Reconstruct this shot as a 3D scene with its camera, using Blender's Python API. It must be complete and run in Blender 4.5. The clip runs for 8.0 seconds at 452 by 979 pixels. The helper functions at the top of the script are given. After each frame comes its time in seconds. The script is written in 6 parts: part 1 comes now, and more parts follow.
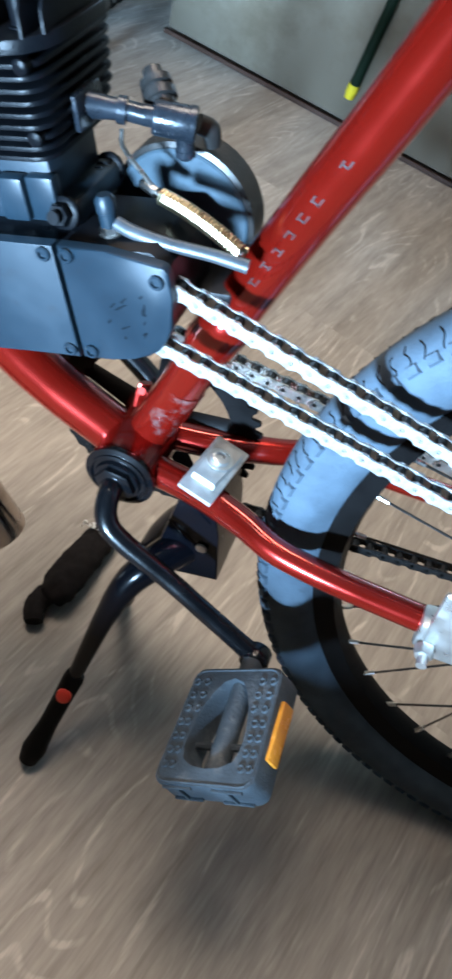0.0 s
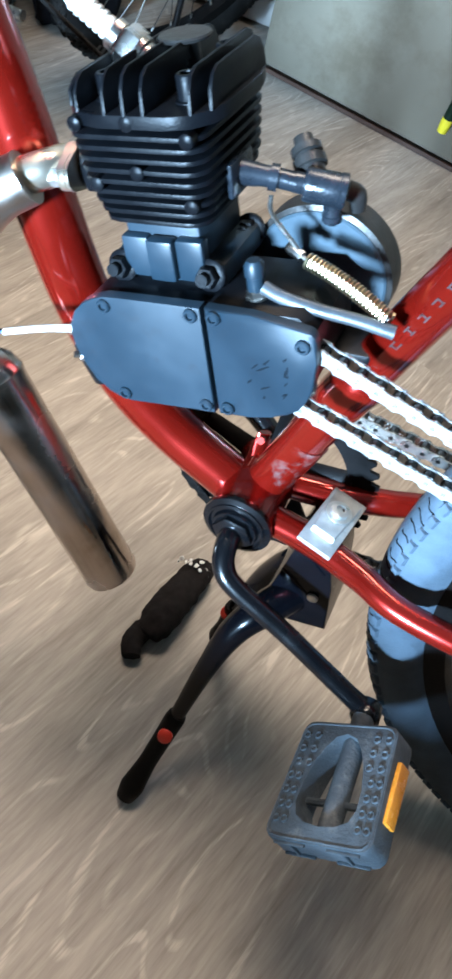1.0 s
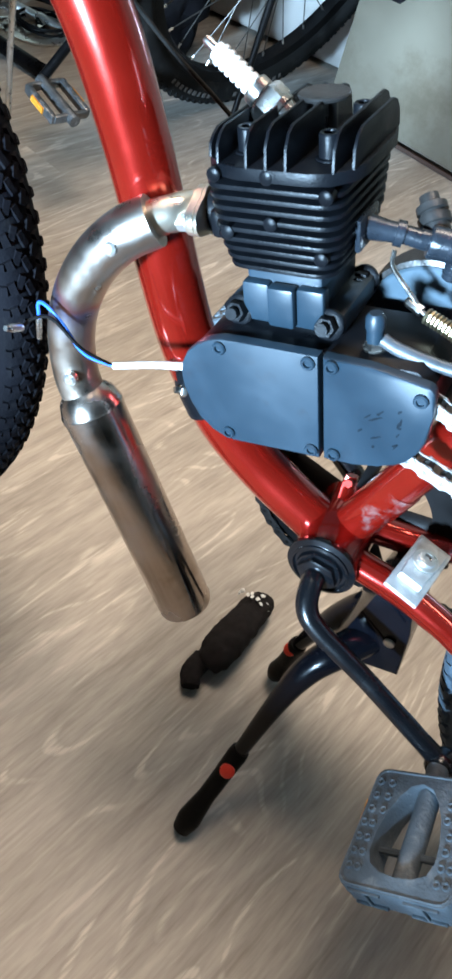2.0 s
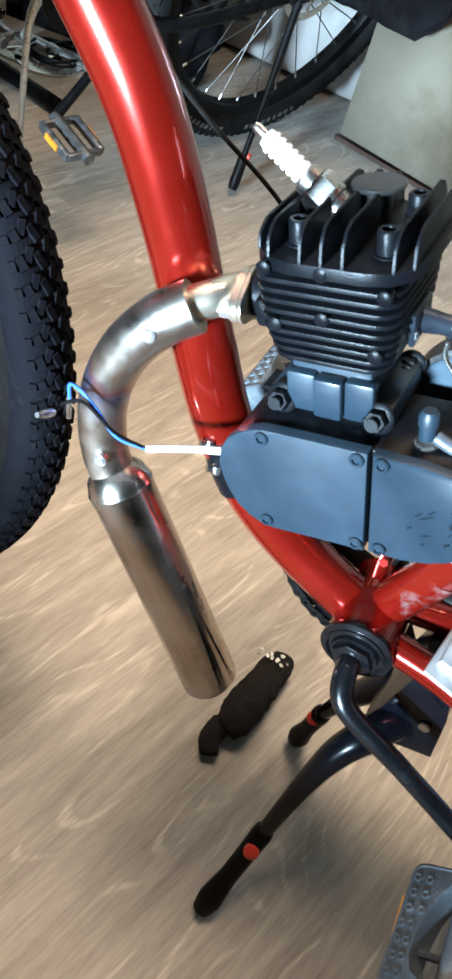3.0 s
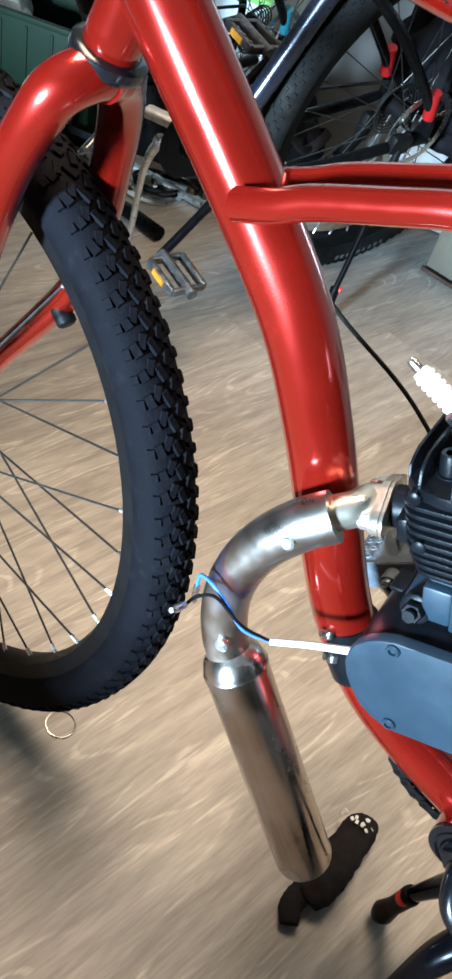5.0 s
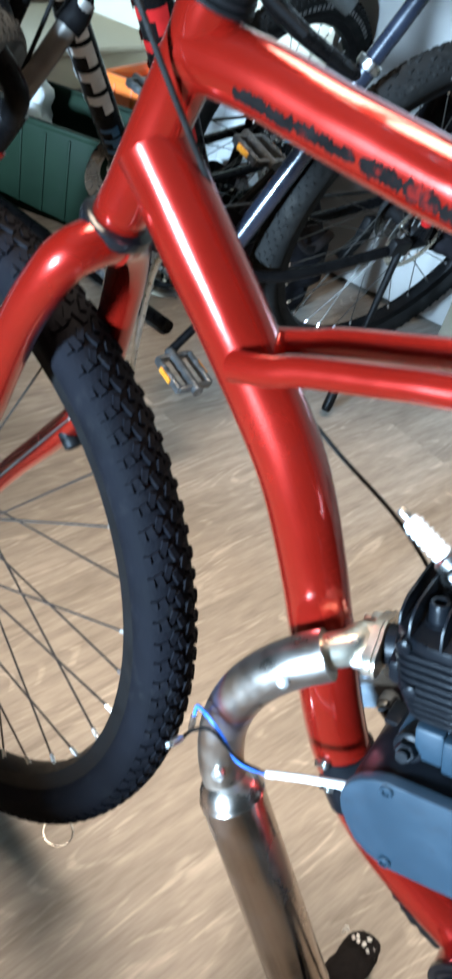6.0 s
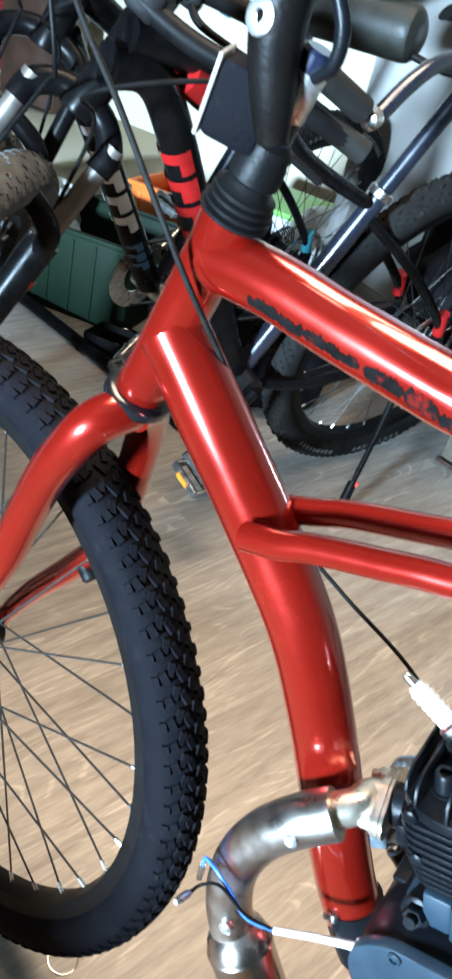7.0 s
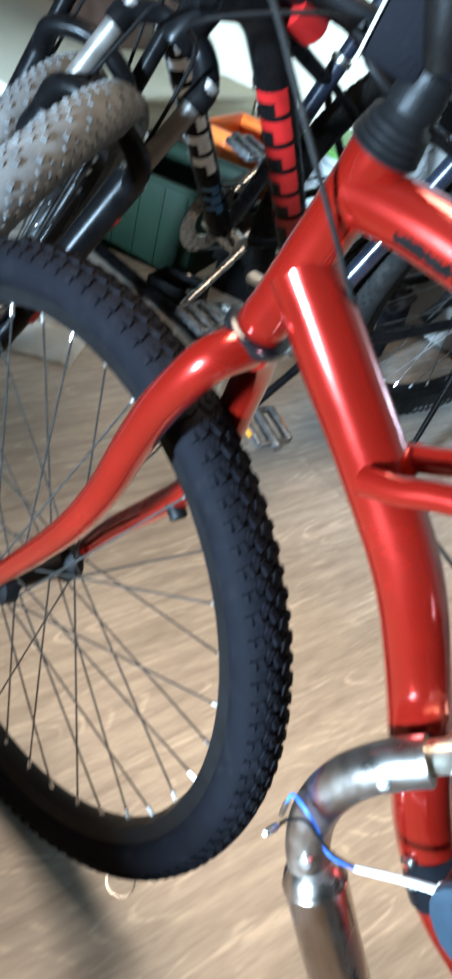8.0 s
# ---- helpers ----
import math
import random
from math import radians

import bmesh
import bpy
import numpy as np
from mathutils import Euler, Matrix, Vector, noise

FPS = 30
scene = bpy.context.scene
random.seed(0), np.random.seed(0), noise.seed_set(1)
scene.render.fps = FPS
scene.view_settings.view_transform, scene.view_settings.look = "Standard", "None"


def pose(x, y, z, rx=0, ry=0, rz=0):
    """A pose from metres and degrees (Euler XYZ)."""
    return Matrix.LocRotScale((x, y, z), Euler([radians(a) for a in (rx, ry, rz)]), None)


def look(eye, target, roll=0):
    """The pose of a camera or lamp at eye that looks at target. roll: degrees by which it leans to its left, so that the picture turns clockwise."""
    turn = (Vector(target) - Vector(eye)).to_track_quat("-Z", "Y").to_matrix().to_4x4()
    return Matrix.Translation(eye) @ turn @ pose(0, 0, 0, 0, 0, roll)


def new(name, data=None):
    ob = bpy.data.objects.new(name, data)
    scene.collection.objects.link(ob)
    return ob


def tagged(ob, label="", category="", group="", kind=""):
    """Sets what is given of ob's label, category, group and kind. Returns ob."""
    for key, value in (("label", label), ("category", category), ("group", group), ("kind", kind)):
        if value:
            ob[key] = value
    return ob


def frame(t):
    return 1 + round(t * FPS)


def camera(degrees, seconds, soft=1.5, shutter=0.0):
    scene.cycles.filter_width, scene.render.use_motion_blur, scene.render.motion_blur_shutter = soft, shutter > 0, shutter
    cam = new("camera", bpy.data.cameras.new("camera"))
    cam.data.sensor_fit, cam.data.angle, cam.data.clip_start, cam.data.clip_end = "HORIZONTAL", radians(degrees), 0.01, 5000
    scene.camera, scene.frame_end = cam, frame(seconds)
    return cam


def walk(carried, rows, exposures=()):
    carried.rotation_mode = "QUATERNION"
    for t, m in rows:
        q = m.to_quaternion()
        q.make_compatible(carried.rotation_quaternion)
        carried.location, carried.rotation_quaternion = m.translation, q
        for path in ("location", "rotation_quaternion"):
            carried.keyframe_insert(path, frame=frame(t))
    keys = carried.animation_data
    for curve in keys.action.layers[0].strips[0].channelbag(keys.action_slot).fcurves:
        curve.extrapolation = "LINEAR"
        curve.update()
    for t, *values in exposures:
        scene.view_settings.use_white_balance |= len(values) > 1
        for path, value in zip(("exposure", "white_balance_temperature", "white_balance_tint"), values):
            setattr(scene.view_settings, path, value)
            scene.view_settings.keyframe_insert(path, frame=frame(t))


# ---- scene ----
cam = camera(32.2, 8.0, soft=3.0, shutter=0.4)
ROWS = [
    (0.0, 0.1052, -0.4024, 0.7796, 37.75, -13.19, 20.35),
    (0.2, 0.0962, -0.4044, 0.7816, 38.01, -12.27, 21.98),
    (0.5, 0.0740, -0.3959, 0.7941, 39.00, -10.95, 22.15),
    (1.0, 0.0528, -0.4038, 0.7864, 38.17, -11.08, 24.53),
    (1.5, 0.0285, -0.4256, 0.7787, 37.87, -11.70, 27.25),
    (2.0, 0.0028, -0.4219, 0.7878, 39.12, -11.96, 28.22),
    (2.2, -0.0022, -0.4149, 0.7888, 39.51, -11.25, 28.17),
    (3.3, -0.0665, -0.3861, 0.7978, 39.79, -13.51, 29.16),
    (3.5, -0.0756, -0.3884, 0.7888, 39.04, -14.10, 30.36),
    (4.0, -0.1034, -0.3871, 0.7885, 40.89, -13.21, 31.74),
    (4.5, -0.1182, -0.3719, 0.8157, 44.03, -12.17, 32.65),
    (4.7, -0.1226, -0.3768, 0.8291, 44.51, -12.21, 33.23),
    (5.8, -0.1323, -0.3704, 0.8616, 47.58, -11.89, 34.32),
    (6.0, -0.1381, -0.3635, 0.8820, 49.57, -12.12, 34.51),
    (6.5, -0.1403, -0.3473, 0.9216, 52.62, -10.73, 33.95),
    (7.0, -0.1555, -0.3551, 0.9363, 54.57, -12.06, 35.98),
    (7.5, -0.1764, -0.3665, 0.9583, 56.83, -12.06, 36.77),
    (8.0, -0.1890, -0.3867, 0.9175, 50.39, -13.24, 40.17),
]
EXPOSURE = [
    (0.0, -0.15, 6500, 11), (1.0, 0.12, 6650, 11), (2.0, 0.15, 6850, 11), (3.5, 0.27, 7750, 13),
    (4.5, 0.17, 7400, 12), (6.0, 0.20, 6950, 12), (7.0, 0.26, 7200, 12), (8.0, 0.31, 7050, 12),
]
walk(cam, [(t, pose(*p)) for t, *p in ROWS], EXPOSURE)

# ---------------------------------------------------------------- light
world = bpy.data.worlds.new("sky")
world.use_nodes = True
wn = world.node_tree.nodes
sky = wn.new("ShaderNodeTexSky")
sky.sky_type, sky.sun_disc = "NISHITA", False
sky.sun_elevation, sky.sun_rotation = radians(35), radians(20)
wn["Background"].inputs["Strength"].default_value = 0.12
world.node_tree.links.new(sky.outputs["Color"], wn["Background"].inputs["Color"])
scene.world = world


def area(name, m, w, h, watts, colour):
    lamp = bpy.data.lights.new(name, "AREA")
    lamp.shape, lamp.size, lamp.size_y, lamp.energy, lamp.color = "RECTANGLE", w, h, watts, colour
    ob = new(name, lamp)
    ob.matrix_world = m
    return ob


# daylight in the opening of the window, and the ceiling lamp
WINDOW = (-0.85, -0.35, 0.70, 1.25, -4.1)
daylight = area("window_daylight", look((-0.6, -3.98, 0.97), (-0.40, 0.3, 0.45)), 0.42, 0.42, 310, (0.43, 0.70, 1.0))
daylight.data.spread = radians(80)
downlight = area("ceiling_lamp_light", look((-0.55, 0.45, 2.40), (-0.30, 0.10, 0.1)), 1.1, 1.1, 16, (1.0, 0.86, 0.72))
downlight.data.spread = radians(75)

# ---------------------------------------------------------------- materials


def material(name, colour, rough=0.5, metal=0.0, coat=0.0, vary=0.12, scale=30.0, bump=0.0, bump_scale=200.0, stains=0.0, stain_colour=(0.1, 0.09, 0.08), stain_scale=8.0, spec=0.5, rough_vary=0.08, deep=0.002):
    """A surface with fine grain, broad mottling and optional stains or painted reflections."""
    mat = bpy.data.materials.new(name)
    mat.use_nodes = True
    nt = mat.node_tree
    n, l = nt.nodes, nt.links
    b = n["Principled BSDF"]
    b.inputs["Metallic"].default_value, b.inputs["Roughness"].default_value = metal, rough
    b.inputs["Specular IOR Level"].default_value = spec
    b.inputs["Coat Weight"].default_value = coat
    b.inputs["Coat Roughness"].default_value = 0.06
    co = n.new("ShaderNodeTexCoord")
    big = n.new("ShaderNodeTexNoise")
    big.inputs["Scale"].default_value, big.inputs["Detail"].default_value = scale, 5.0
    l.new(co.outputs["Object"], big.inputs["Vector"])
    ramp = n.new("ShaderNodeMapRange")
    ramp.inputs["From Min"].default_value, ramp.inputs["From Max"].default_value = 0.3, 0.7
    ramp.inputs["To Min"].default_value, ramp.inputs["To Max"].default_value = 1 - vary, 1 + vary
    l.new(big.outputs["Fac"], ramp.inputs["Value"])
    mul = n.new("ShaderNodeMix")
    mul.data_type, mul.blend_type = "RGBA", "MULTIPLY"
    mul.inputs["Factor"].default_value = 1.0
    mul.inputs["A"].default_value = (*colour, 1)
    l.new(ramp.outputs["Result"], mul.inputs["B"])
    last = mul.outputs["Result"]
    if stains:
        st = n.new("ShaderNodeTexNoise")
        st.inputs["Scale"].default_value, st.inputs["Detail"].default_value, st.inputs["Roughness"].default_value = stain_scale, 8.0, 0.7
        l.new(co.outputs["Object"], st.inputs["Vector"])
        sr = n.new("ShaderNodeMapRange")
        sr.inputs["From Min"].default_value, sr.inputs["From Max"].default_value = 0.55, 0.7
        sr.inputs["To Max"].default_value = stains
        l.new(st.outputs["Fac"], sr.inputs["Value"])
        mx = n.new("ShaderNodeMix")
        mx.data_type = "RGBA"
        l.new(sr.outputs["Result"], mx.inputs["Factor"])
        l.new(last, mx.inputs["A"])
        mx.inputs["B"].default_value = (*stain_colour, 1)
        last = mx.outputs["Result"]
    l.new(last, b.inputs["Base Color"])
    rr = n.new("ShaderNodeMapRange")
    rr.inputs["From Min"].default_value, rr.inputs["From Max"].default_value = 0.3, 0.7
    rr.inputs["To Min"].default_value, rr.inputs["To Max"].default_value = max(0.02, rough - rough_vary), min(1, rough + rough_vary)
    l.new(big.outputs["Fac"], rr.inputs["Value"])
    l.new(rr.outputs["Result"], b.inputs["Roughness"])
    if bump:
        fine = n.new("ShaderNodeTexNoise")
        fine.inputs["Scale"].default_value, fine.inputs["Detail"].default_value = bump_scale, 3.0
        l.new(co.outputs["Object"], fine.inputs["Vector"])
        bn = n.new("ShaderNodeBump")
        bn.inputs["Strength"].default_value, bn.inputs["Distance"].default_value = bump, deep
        l.new(fine.outputs["Fac"], bn.inputs["Height"])
        l.new(bn.outputs["Normal"], b.inputs["Normal"])
    return mat


RED = material("red_candy_paint", (0.300, 0.0106, 0.0056), 0.21, 0.70, 1.0, 0.10, 14, 0.03, 900, 0.3, (0.22, 0.012, 0.010), 40)
RED_WORN = material("worn_red_paint", (0.300, 0.0106, 0.0056), 0.21, 0.70, 0.7, 0.08, 14, 0.03, 900, 0.9, (0.40, 0.25, 0.235), 48)
BLACK_ALU = material("black_painted_aluminium", (0.0034, 0.0040, 0.0052), 0.35, 0.0, 0.0, 0.2, 50, 0.12, 900, 0.3, (0.010, 0.010, 0.011), 70, 0.12)
STAND_BLACK = material("black_stand_enamel", (0.0026, 0.0030, 0.0048), 0.20, 0.0, 0.0, 0.15, 40, 0.02, 500, 0.12, (0.012, 0.011, 0.012), 90, 0.22)
COVER = material("satin_blue_black_cover", (0.0100, 0.0218, 0.0325), 0.40, 0.0, 0.0, 0.12, 25, 0.03, 1200, 0.6, (0.008, 0.013, 0.019), 55, 0.4)
BLACK_GLOSS = material("black_enamel", (0.0034, 0.0038, 0.0048), 0.22, 0.0, 0.3, 0.15, 40, 0.02, 500, 0.12, (0.02, 0.017, 0.014), 90, 0.4)
BLACK_MATT = material("black_plastic", (0.0046, 0.0043, 0.0044), 0.46, 0, 0, 0.2, 40, 0.15, 700, 0.15, (0.018, 0.017, 0.016), 30, 0.10)
CHROME = material("chrome", (0.40, 0.355, 0.315), 0.13, 1.0, 0, 0.10, 20, 0.0, 100, 0.5, (0.26, 0.19, 0.13), 20)
BRUSHED = material("brushed_steel", (0.55, 0.53, 0.50), 0.28, 1.0, 0, 0.12, 60, 0.08, 900, 0.3, (0.42, 0.30, 0.20), 40)
ZINC = material("zinc_plate", (0.72, 0.71, 0.68), 0.32, 0.9, 0, 0.12, 80, 0.1, 600, 0.35, (0.45, 0.42, 0.38), 120)
DULL_ZINC = material("dull_zinc", (0.52, 0.51, 0.49), 0.5, 0.5, 0, 0.15, 80, 0.15, 500, 0.5, (0.30, 0.28, 0.26), 90)
CHAIN = material("nickel_chain", (0.52, 0.52, 0.51), 0.36, 0.5, 0, 0.3, 160, 0.1, 600, 0.6, (0.22, 0.21, 0.20), 90)
CHAIN_DARK = material("oiled_chain", (0.012, 0.012, 0.012), 0.35, 0.3, 0, 0.3, 200)
BRASS = material("brass_wire", (0.46, 0.39, 0.25), 0.34, 1.0, 0, 0.15, 200)
RUBBER = material("tyre_rubber", (0.0034, 0.0033, 0.0046), 0.78, 0, 0, 0.25, 30, 0.25, 420, 0.45, (0.013, 0.0122, 0.0118), 60, 0.058)
RUBBER_GREY = material("dusty_tyre_rubber", (0.066, 0.094, 0.122), 0.55, 0, 0, 0.25, 30, 0.2, 500, 0.6, (0.034, 0.046, 0.058), 24, 0.2)
DARK_GREY = material("dark_grey_plastic", (0.056, 0.070, 0.082), 0.58, 0, 0, 0.35, 40, 0.35, 400, 0.85, (0.15, 0.160, 0.165), 48, 0.3)
SPOKE = material("dull_spoke_steel", (0.055, 0.050, 0.045), 0.4, 0.8, 0, 0.2, 80)
NIPPLE = material("nickel_nipple", (0.8, 0.79, 0.76), 0.25, 1.0)
WHITE = material("white_ceramic", (0.82, 0.82, 0.80), 0.25, 0, 0.4, 0.03, 30)
WHITE_SLEEVE = material("white_sleeve", (0.75, 0.74, 0.71), 0.5, 0, 0, 0.08, 50, 0, 1, 0.4, (0.35, 0.33, 0.3), 60)
BLUE_WIRE = material("blue_wire", (0.02, 0.13, 0.55), 0.4, vary=0.1)
AMBER = material("amber_reflector", (0.75, 0.28, 0.03), 0.25, 0, 0.5, 0.1, 90, 0.3, 600)
RED_BUTTON = material("red_plastic", (0.75, 0.05, 0.03), 0.4)
# Plaster darkened for the unseen walls and ceiling, so less light bounces back.
WALL_LOW_BOUNCE = material("dim_plaster", (0.16, 0.148, 0.132), 0.8, 0, 0, 0.06, 3)
SUBFLOOR = material("dark_board", (0.05, 0.04, 0.03), 0.8)
WALL = material("cream_wall", (0.63, 0.545, 0.41), 0.7, 0, 0, 0.06, 3, 0.1, 40, 0.25, (0.52, 0.46, 0.36), 3)
FABRIC = material("black_fabric", (0.017, 0.0145, 0.0145), 0.95, 0, 0, 0.3, 120, 0.5, 900, spec=0.15)
DARK_RED = material("faded_print", (0.035, 0.012, 0.012), 0.5, 0.1, 0, 0.4, 90, 0, 1, 0.7, (0.20, 0.01, 0.008), 160)
GOLD = material("heat_gilt_chrome", (0.80, 0.70, 0.57), 0.33, 0.94, 0, 0.08, 60, 0, 100, 0.4, (0.62, 0.50, 0.36), 50)
CARB = material("oily_cast_alloy", (0.028, 0.0265, 0.0255), 0.36, 0.4, 0, 0.25, 80, 0.1, 500, 0.5, (0.02, 0.018, 0.016), 60)
ARM_ALU = material("scuffed_aluminium", (0.07, 0.080, 0.090), 0.42, 0.4, 0, 0.2, 80, 0.1, 500, 0.4, (0.05, 0.05, 0.05), 70)
DISC = material("smooth_blue_grey_casting", (0.040, 0.066, 0.086), 0.42, 0.1, 0, 0.12, 40, 0.05, 600, 0.3, (0.02, 0.028, 0.034), 60)
SCUFF = material("dark_scuff", (0.0036, 0.0072, 0.0110), 0.7, spec=0.1)
NAVY_GLOSS = material("dark_blue_enamel", (0.008, 0.012, 0.028), 0.16, 0.2, 0.6, 0.1, 30)
DULL_ALU = material("dull_cast_aluminium", (0.015, 0.020, 0.027), 0.27, 0.3, 0, 0.25, 80, 0.1, 500, 0.5, (0.006, 0.0065, 0.008), 70)
LENS = material("grey_reflector_lens", (0.30, 0.30, 0.29), 0.3, 0, 0, 0.1, 60)
MUFFLER = material("dulled_chrome", (0.52, 0.440, 0.385), 0.22, 1.0, 0, 0.14, 20, 0.10, 90, 0.6, (0.25, 0.18, 0.12), 16, 0.5, 0.14)
LETTER = material("dark_lettering", (0.0050, 0.0040, 0.0038), 0.9, 0, 0, 0.5, 90, 0.1, 300, 0.95, (0.14, 0.007, 0.005), 75, 0.02)
SILVER_LETTER = material("silver_lettering", (0.10, 0.093, 0.088), 0.5, 0.1, 0, 0.4, 90, 0.1, 300, 0.9, (0.012, 0.010, 0.009), 130, 0.3)


def tinted_steel():
    """Brushed steel with the straw, purple and blue bands that heat leaves round a bend."""
    mat = material("heat_tinted_steel", (0.44, 0.40, 0.36), 0.34, 1.0, 0, 0.14, 60, 0.08, 900)
    n, l = mat.node_tree.nodes, mat.node_tree.links
    co = n.new("ShaderNodeTexCoord")
    sep = n.new("ShaderNodeSeparateXYZ")
    l.new(co.outputs["Object"], sep.inputs["Vector"])
    wob = n.new("ShaderNodeTexNoise")
    wob.inputs["Scale"].default_value = 35.0
    l.new(co.outputs["Object"], wob.inputs["Vector"])
    add_x = n.new("ShaderNodeMath")
    add_x.operation, add_x.inputs[1].default_value = "MULTIPLY_ADD", 0.55
    l.new(sep.outputs["X"], add_x.inputs[0])
    l.new(sep.outputs["Z"], add_x.inputs[2])
    add_w = n.new("ShaderNodeMath")
    add_w.operation, add_w.inputs[1].default_value = "MULTIPLY_ADD", 0.03
    l.new(wob.outputs["Fac"], add_w.inputs[0])
    l.new(add_x.outputs["Value"], add_w.inputs[2])
    span = n.new("ShaderNodeMapRange")
    span.inputs["From Min"].default_value, span.inputs["From Max"].default_value = 0.27, 0.41
    l.new(add_w.outputs["Value"], span.inputs["Value"])
    ramp = n.new("ShaderNodeValToRGB")
    e = ramp.color_ramp.elements
    e[0].position, e[0].color = 0.0, (0.42, 0.34, 0.28, 1)
    e[1].position, e[1].color = 1.0, (0.42, 0.365, 0.325, 1)
    for at, c in ((0.28, (0.42, 0.35, 0.30, 1)), (0.42, (0.30, 0.28, 0.32, 1)), (0.48, (0.24, 0.24, 0.36, 1)), (0.53, (0.36, 0.17, 0.17, 1)), (0.58, (0.40, 0.32, 0.26, 1)), (0.72, (0.41, 0.35, 0.305, 1))):
        ramp.color_ramp.elements.new(at).color = c
    l.new(span.outputs["Result"], ramp.inputs["Fac"])
    l.new(ramp.outputs["Color"], n["Principled BSDF"].inputs["Base Color"])
    return mat


BEND = tinted_steel()


def wood_floor():
    mat = bpy.data.materials.new("greyed_oak_laminate")
    mat.use_nodes = True
    nt = mat.node_tree
    n, l = nt.nodes, nt.links
    b = n["Principled BSDF"]
    co = n.new("ShaderNodeTexCoord")
    info = n.new("ShaderNodeObjectInfo")
    shift = n.new("ShaderNodeVectorMath")
    shift.operation = "MULTIPLY_ADD"
    shift.inputs[1].default_value = (7.0, 3.0, 5.0)
    comb = n.new("ShaderNodeCombineXYZ")
    for k in "XYZ":
        l.new(info.outputs["Random"], comb.inputs[k])
    l.new(comb.outputs["Vector"], shift.inputs[0])
    l.new(co.outputs["Object"], shift.inputs[2])
    mp = n.new("ShaderNodeMapping")
    mp.inputs["Scale"].default_value = (1.8, 9.0, 1.0)
    l.new(shift.outputs["Vector"], mp.inputs["Vector"])
    # growth rings: level lines of a stretched noise
    warp = n.new("ShaderNodeTexNoise")
    warp.inputs["Scale"].default_value, warp.inputs["Detail"].default_value, warp.inputs["Roughness"].default_value = 1.3, 1.2, 0.35
    l.new(mp.outputs["Vector"], warp.inputs["Vector"])
    many = n.new("ShaderNodeMath")
    many.operation = "MULTIPLY"
    many.inputs[1].default_value = 110.0
    l.new(warp.outputs["Fac"], many.inputs[0])
    wave = n.new("ShaderNodeMath")
    wave.operation = "SINE"
    l.new(many.outputs["Value"], wave.inputs[0])
    rings = n.new("ShaderNodeMapRange")
    rings.inputs["From Min"].default_value, rings.inputs["From Max"].default_value = 0.62, 1.0
    l.new(wave.outputs["Value"], rings.inputs["Value"])
    patch = n.new("ShaderNodeTexNoise")
    patch.inputs["Scale"].default_value, patch.inputs["Detail"].default_value = 3.5, 2.0
    l.new(mp.outputs["Vector"], patch.inputs["Vector"])
    where = n.new("ShaderNodeMapRange")
    where.inputs["From Min"].default_value, where.inputs["From Max"].default_value = 0.45, 0.68
    l.new(patch.outputs["Fac"], where.inputs["Value"])
    streak = n.new("ShaderNodeTexNoise")
    streak.inputs["Scale"].default_value, streak.inputs["Detail"].default_value = 7.0, 6.0
    mp2 = n.new("ShaderNodeMapping")
    mp2.inputs["Scale"].default_value = (0.9, 9.0, 1.0)
    l.new(shift.outputs["Vector"], mp2.inputs["Vector"])
    l.new(mp2.outputs["Vector"], streak.inputs["Vector"])
    broken = n.new("ShaderNodeMath")
    broken.operation = "MULTIPLY"
    l.new(rings.outputs["Result"], broken.inputs[0])
    l.new(where.outputs["Result"], broken.inputs[1])
    ticks = n.new("ShaderNodeTexNoise")
    ticks.inputs["Scale"].default_value, ticks.inputs["Detail"].default_value = 42.0, 5.0
    mp3 = n.new("ShaderNodeMapping")
    mp3.inputs["Scale"].default_value = (0.75, 7.5, 1.0)
    l.new(shift.outputs["Vector"], mp3.inputs["Vector"])
    l.new(mp3.outputs["Vector"], ticks.inputs["Vector"])
    strokes = n.new("ShaderNodeMapRange")
    strokes.inputs["From Min"].default_value, strokes.inputs["From Max"].default_value = 0.40, 0.62
    strokes.inputs["To Min"].default_value, strokes.inputs["To Max"].default_value = 0.30, 1.20
    l.new(ticks.outputs["Fac"], strokes.inputs["Value"])
    torn = n.new("ShaderNodeMath")
    torn.operation = "MULTIPLY"
    l.new(broken.outputs["Value"], torn.inputs[0])
    l.new(strokes.outputs["Result"], torn.inputs[1])
    pores = n.new("ShaderNodeMath")
    pores.operation = "MULTIPLY_ADD"
    pores.inputs[1].default_value = 0.46
    l.new(ticks.outputs["Fac"], pores.inputs[0])
    mixv = n.new("ShaderNodeMath")
    mixv.operation = "MULTIPLY_ADD"
    mixv.inputs[1].default_value = 0.48
    l.new(torn.outputs["Value"], mixv.inputs[0])
    calm = n.new("ShaderNodeMapRange")
    calm.inputs["To Min"].default_value, calm.inputs["To Max"].default_value = -0.08, 0.60
    l.new(streak.outputs["Fac"], calm.inputs["Value"])
    l.new(calm.outputs["Result"], pores.inputs[2])
    l.new(pores.outputs["Value"], mixv.inputs[2])
    ramp = n.new("ShaderNodeValToRGB")
    e = ramp.color_ramp.elements
    e[0].position, e[0].color = 0.22, (0.214, 0.184, 0.154, 1)
    e[1].position, e[1].color = 0.84, (0.545, 0.492, 0.430, 1)
    l.new(mixv.outputs["Value"], ramp.inputs["Fac"])
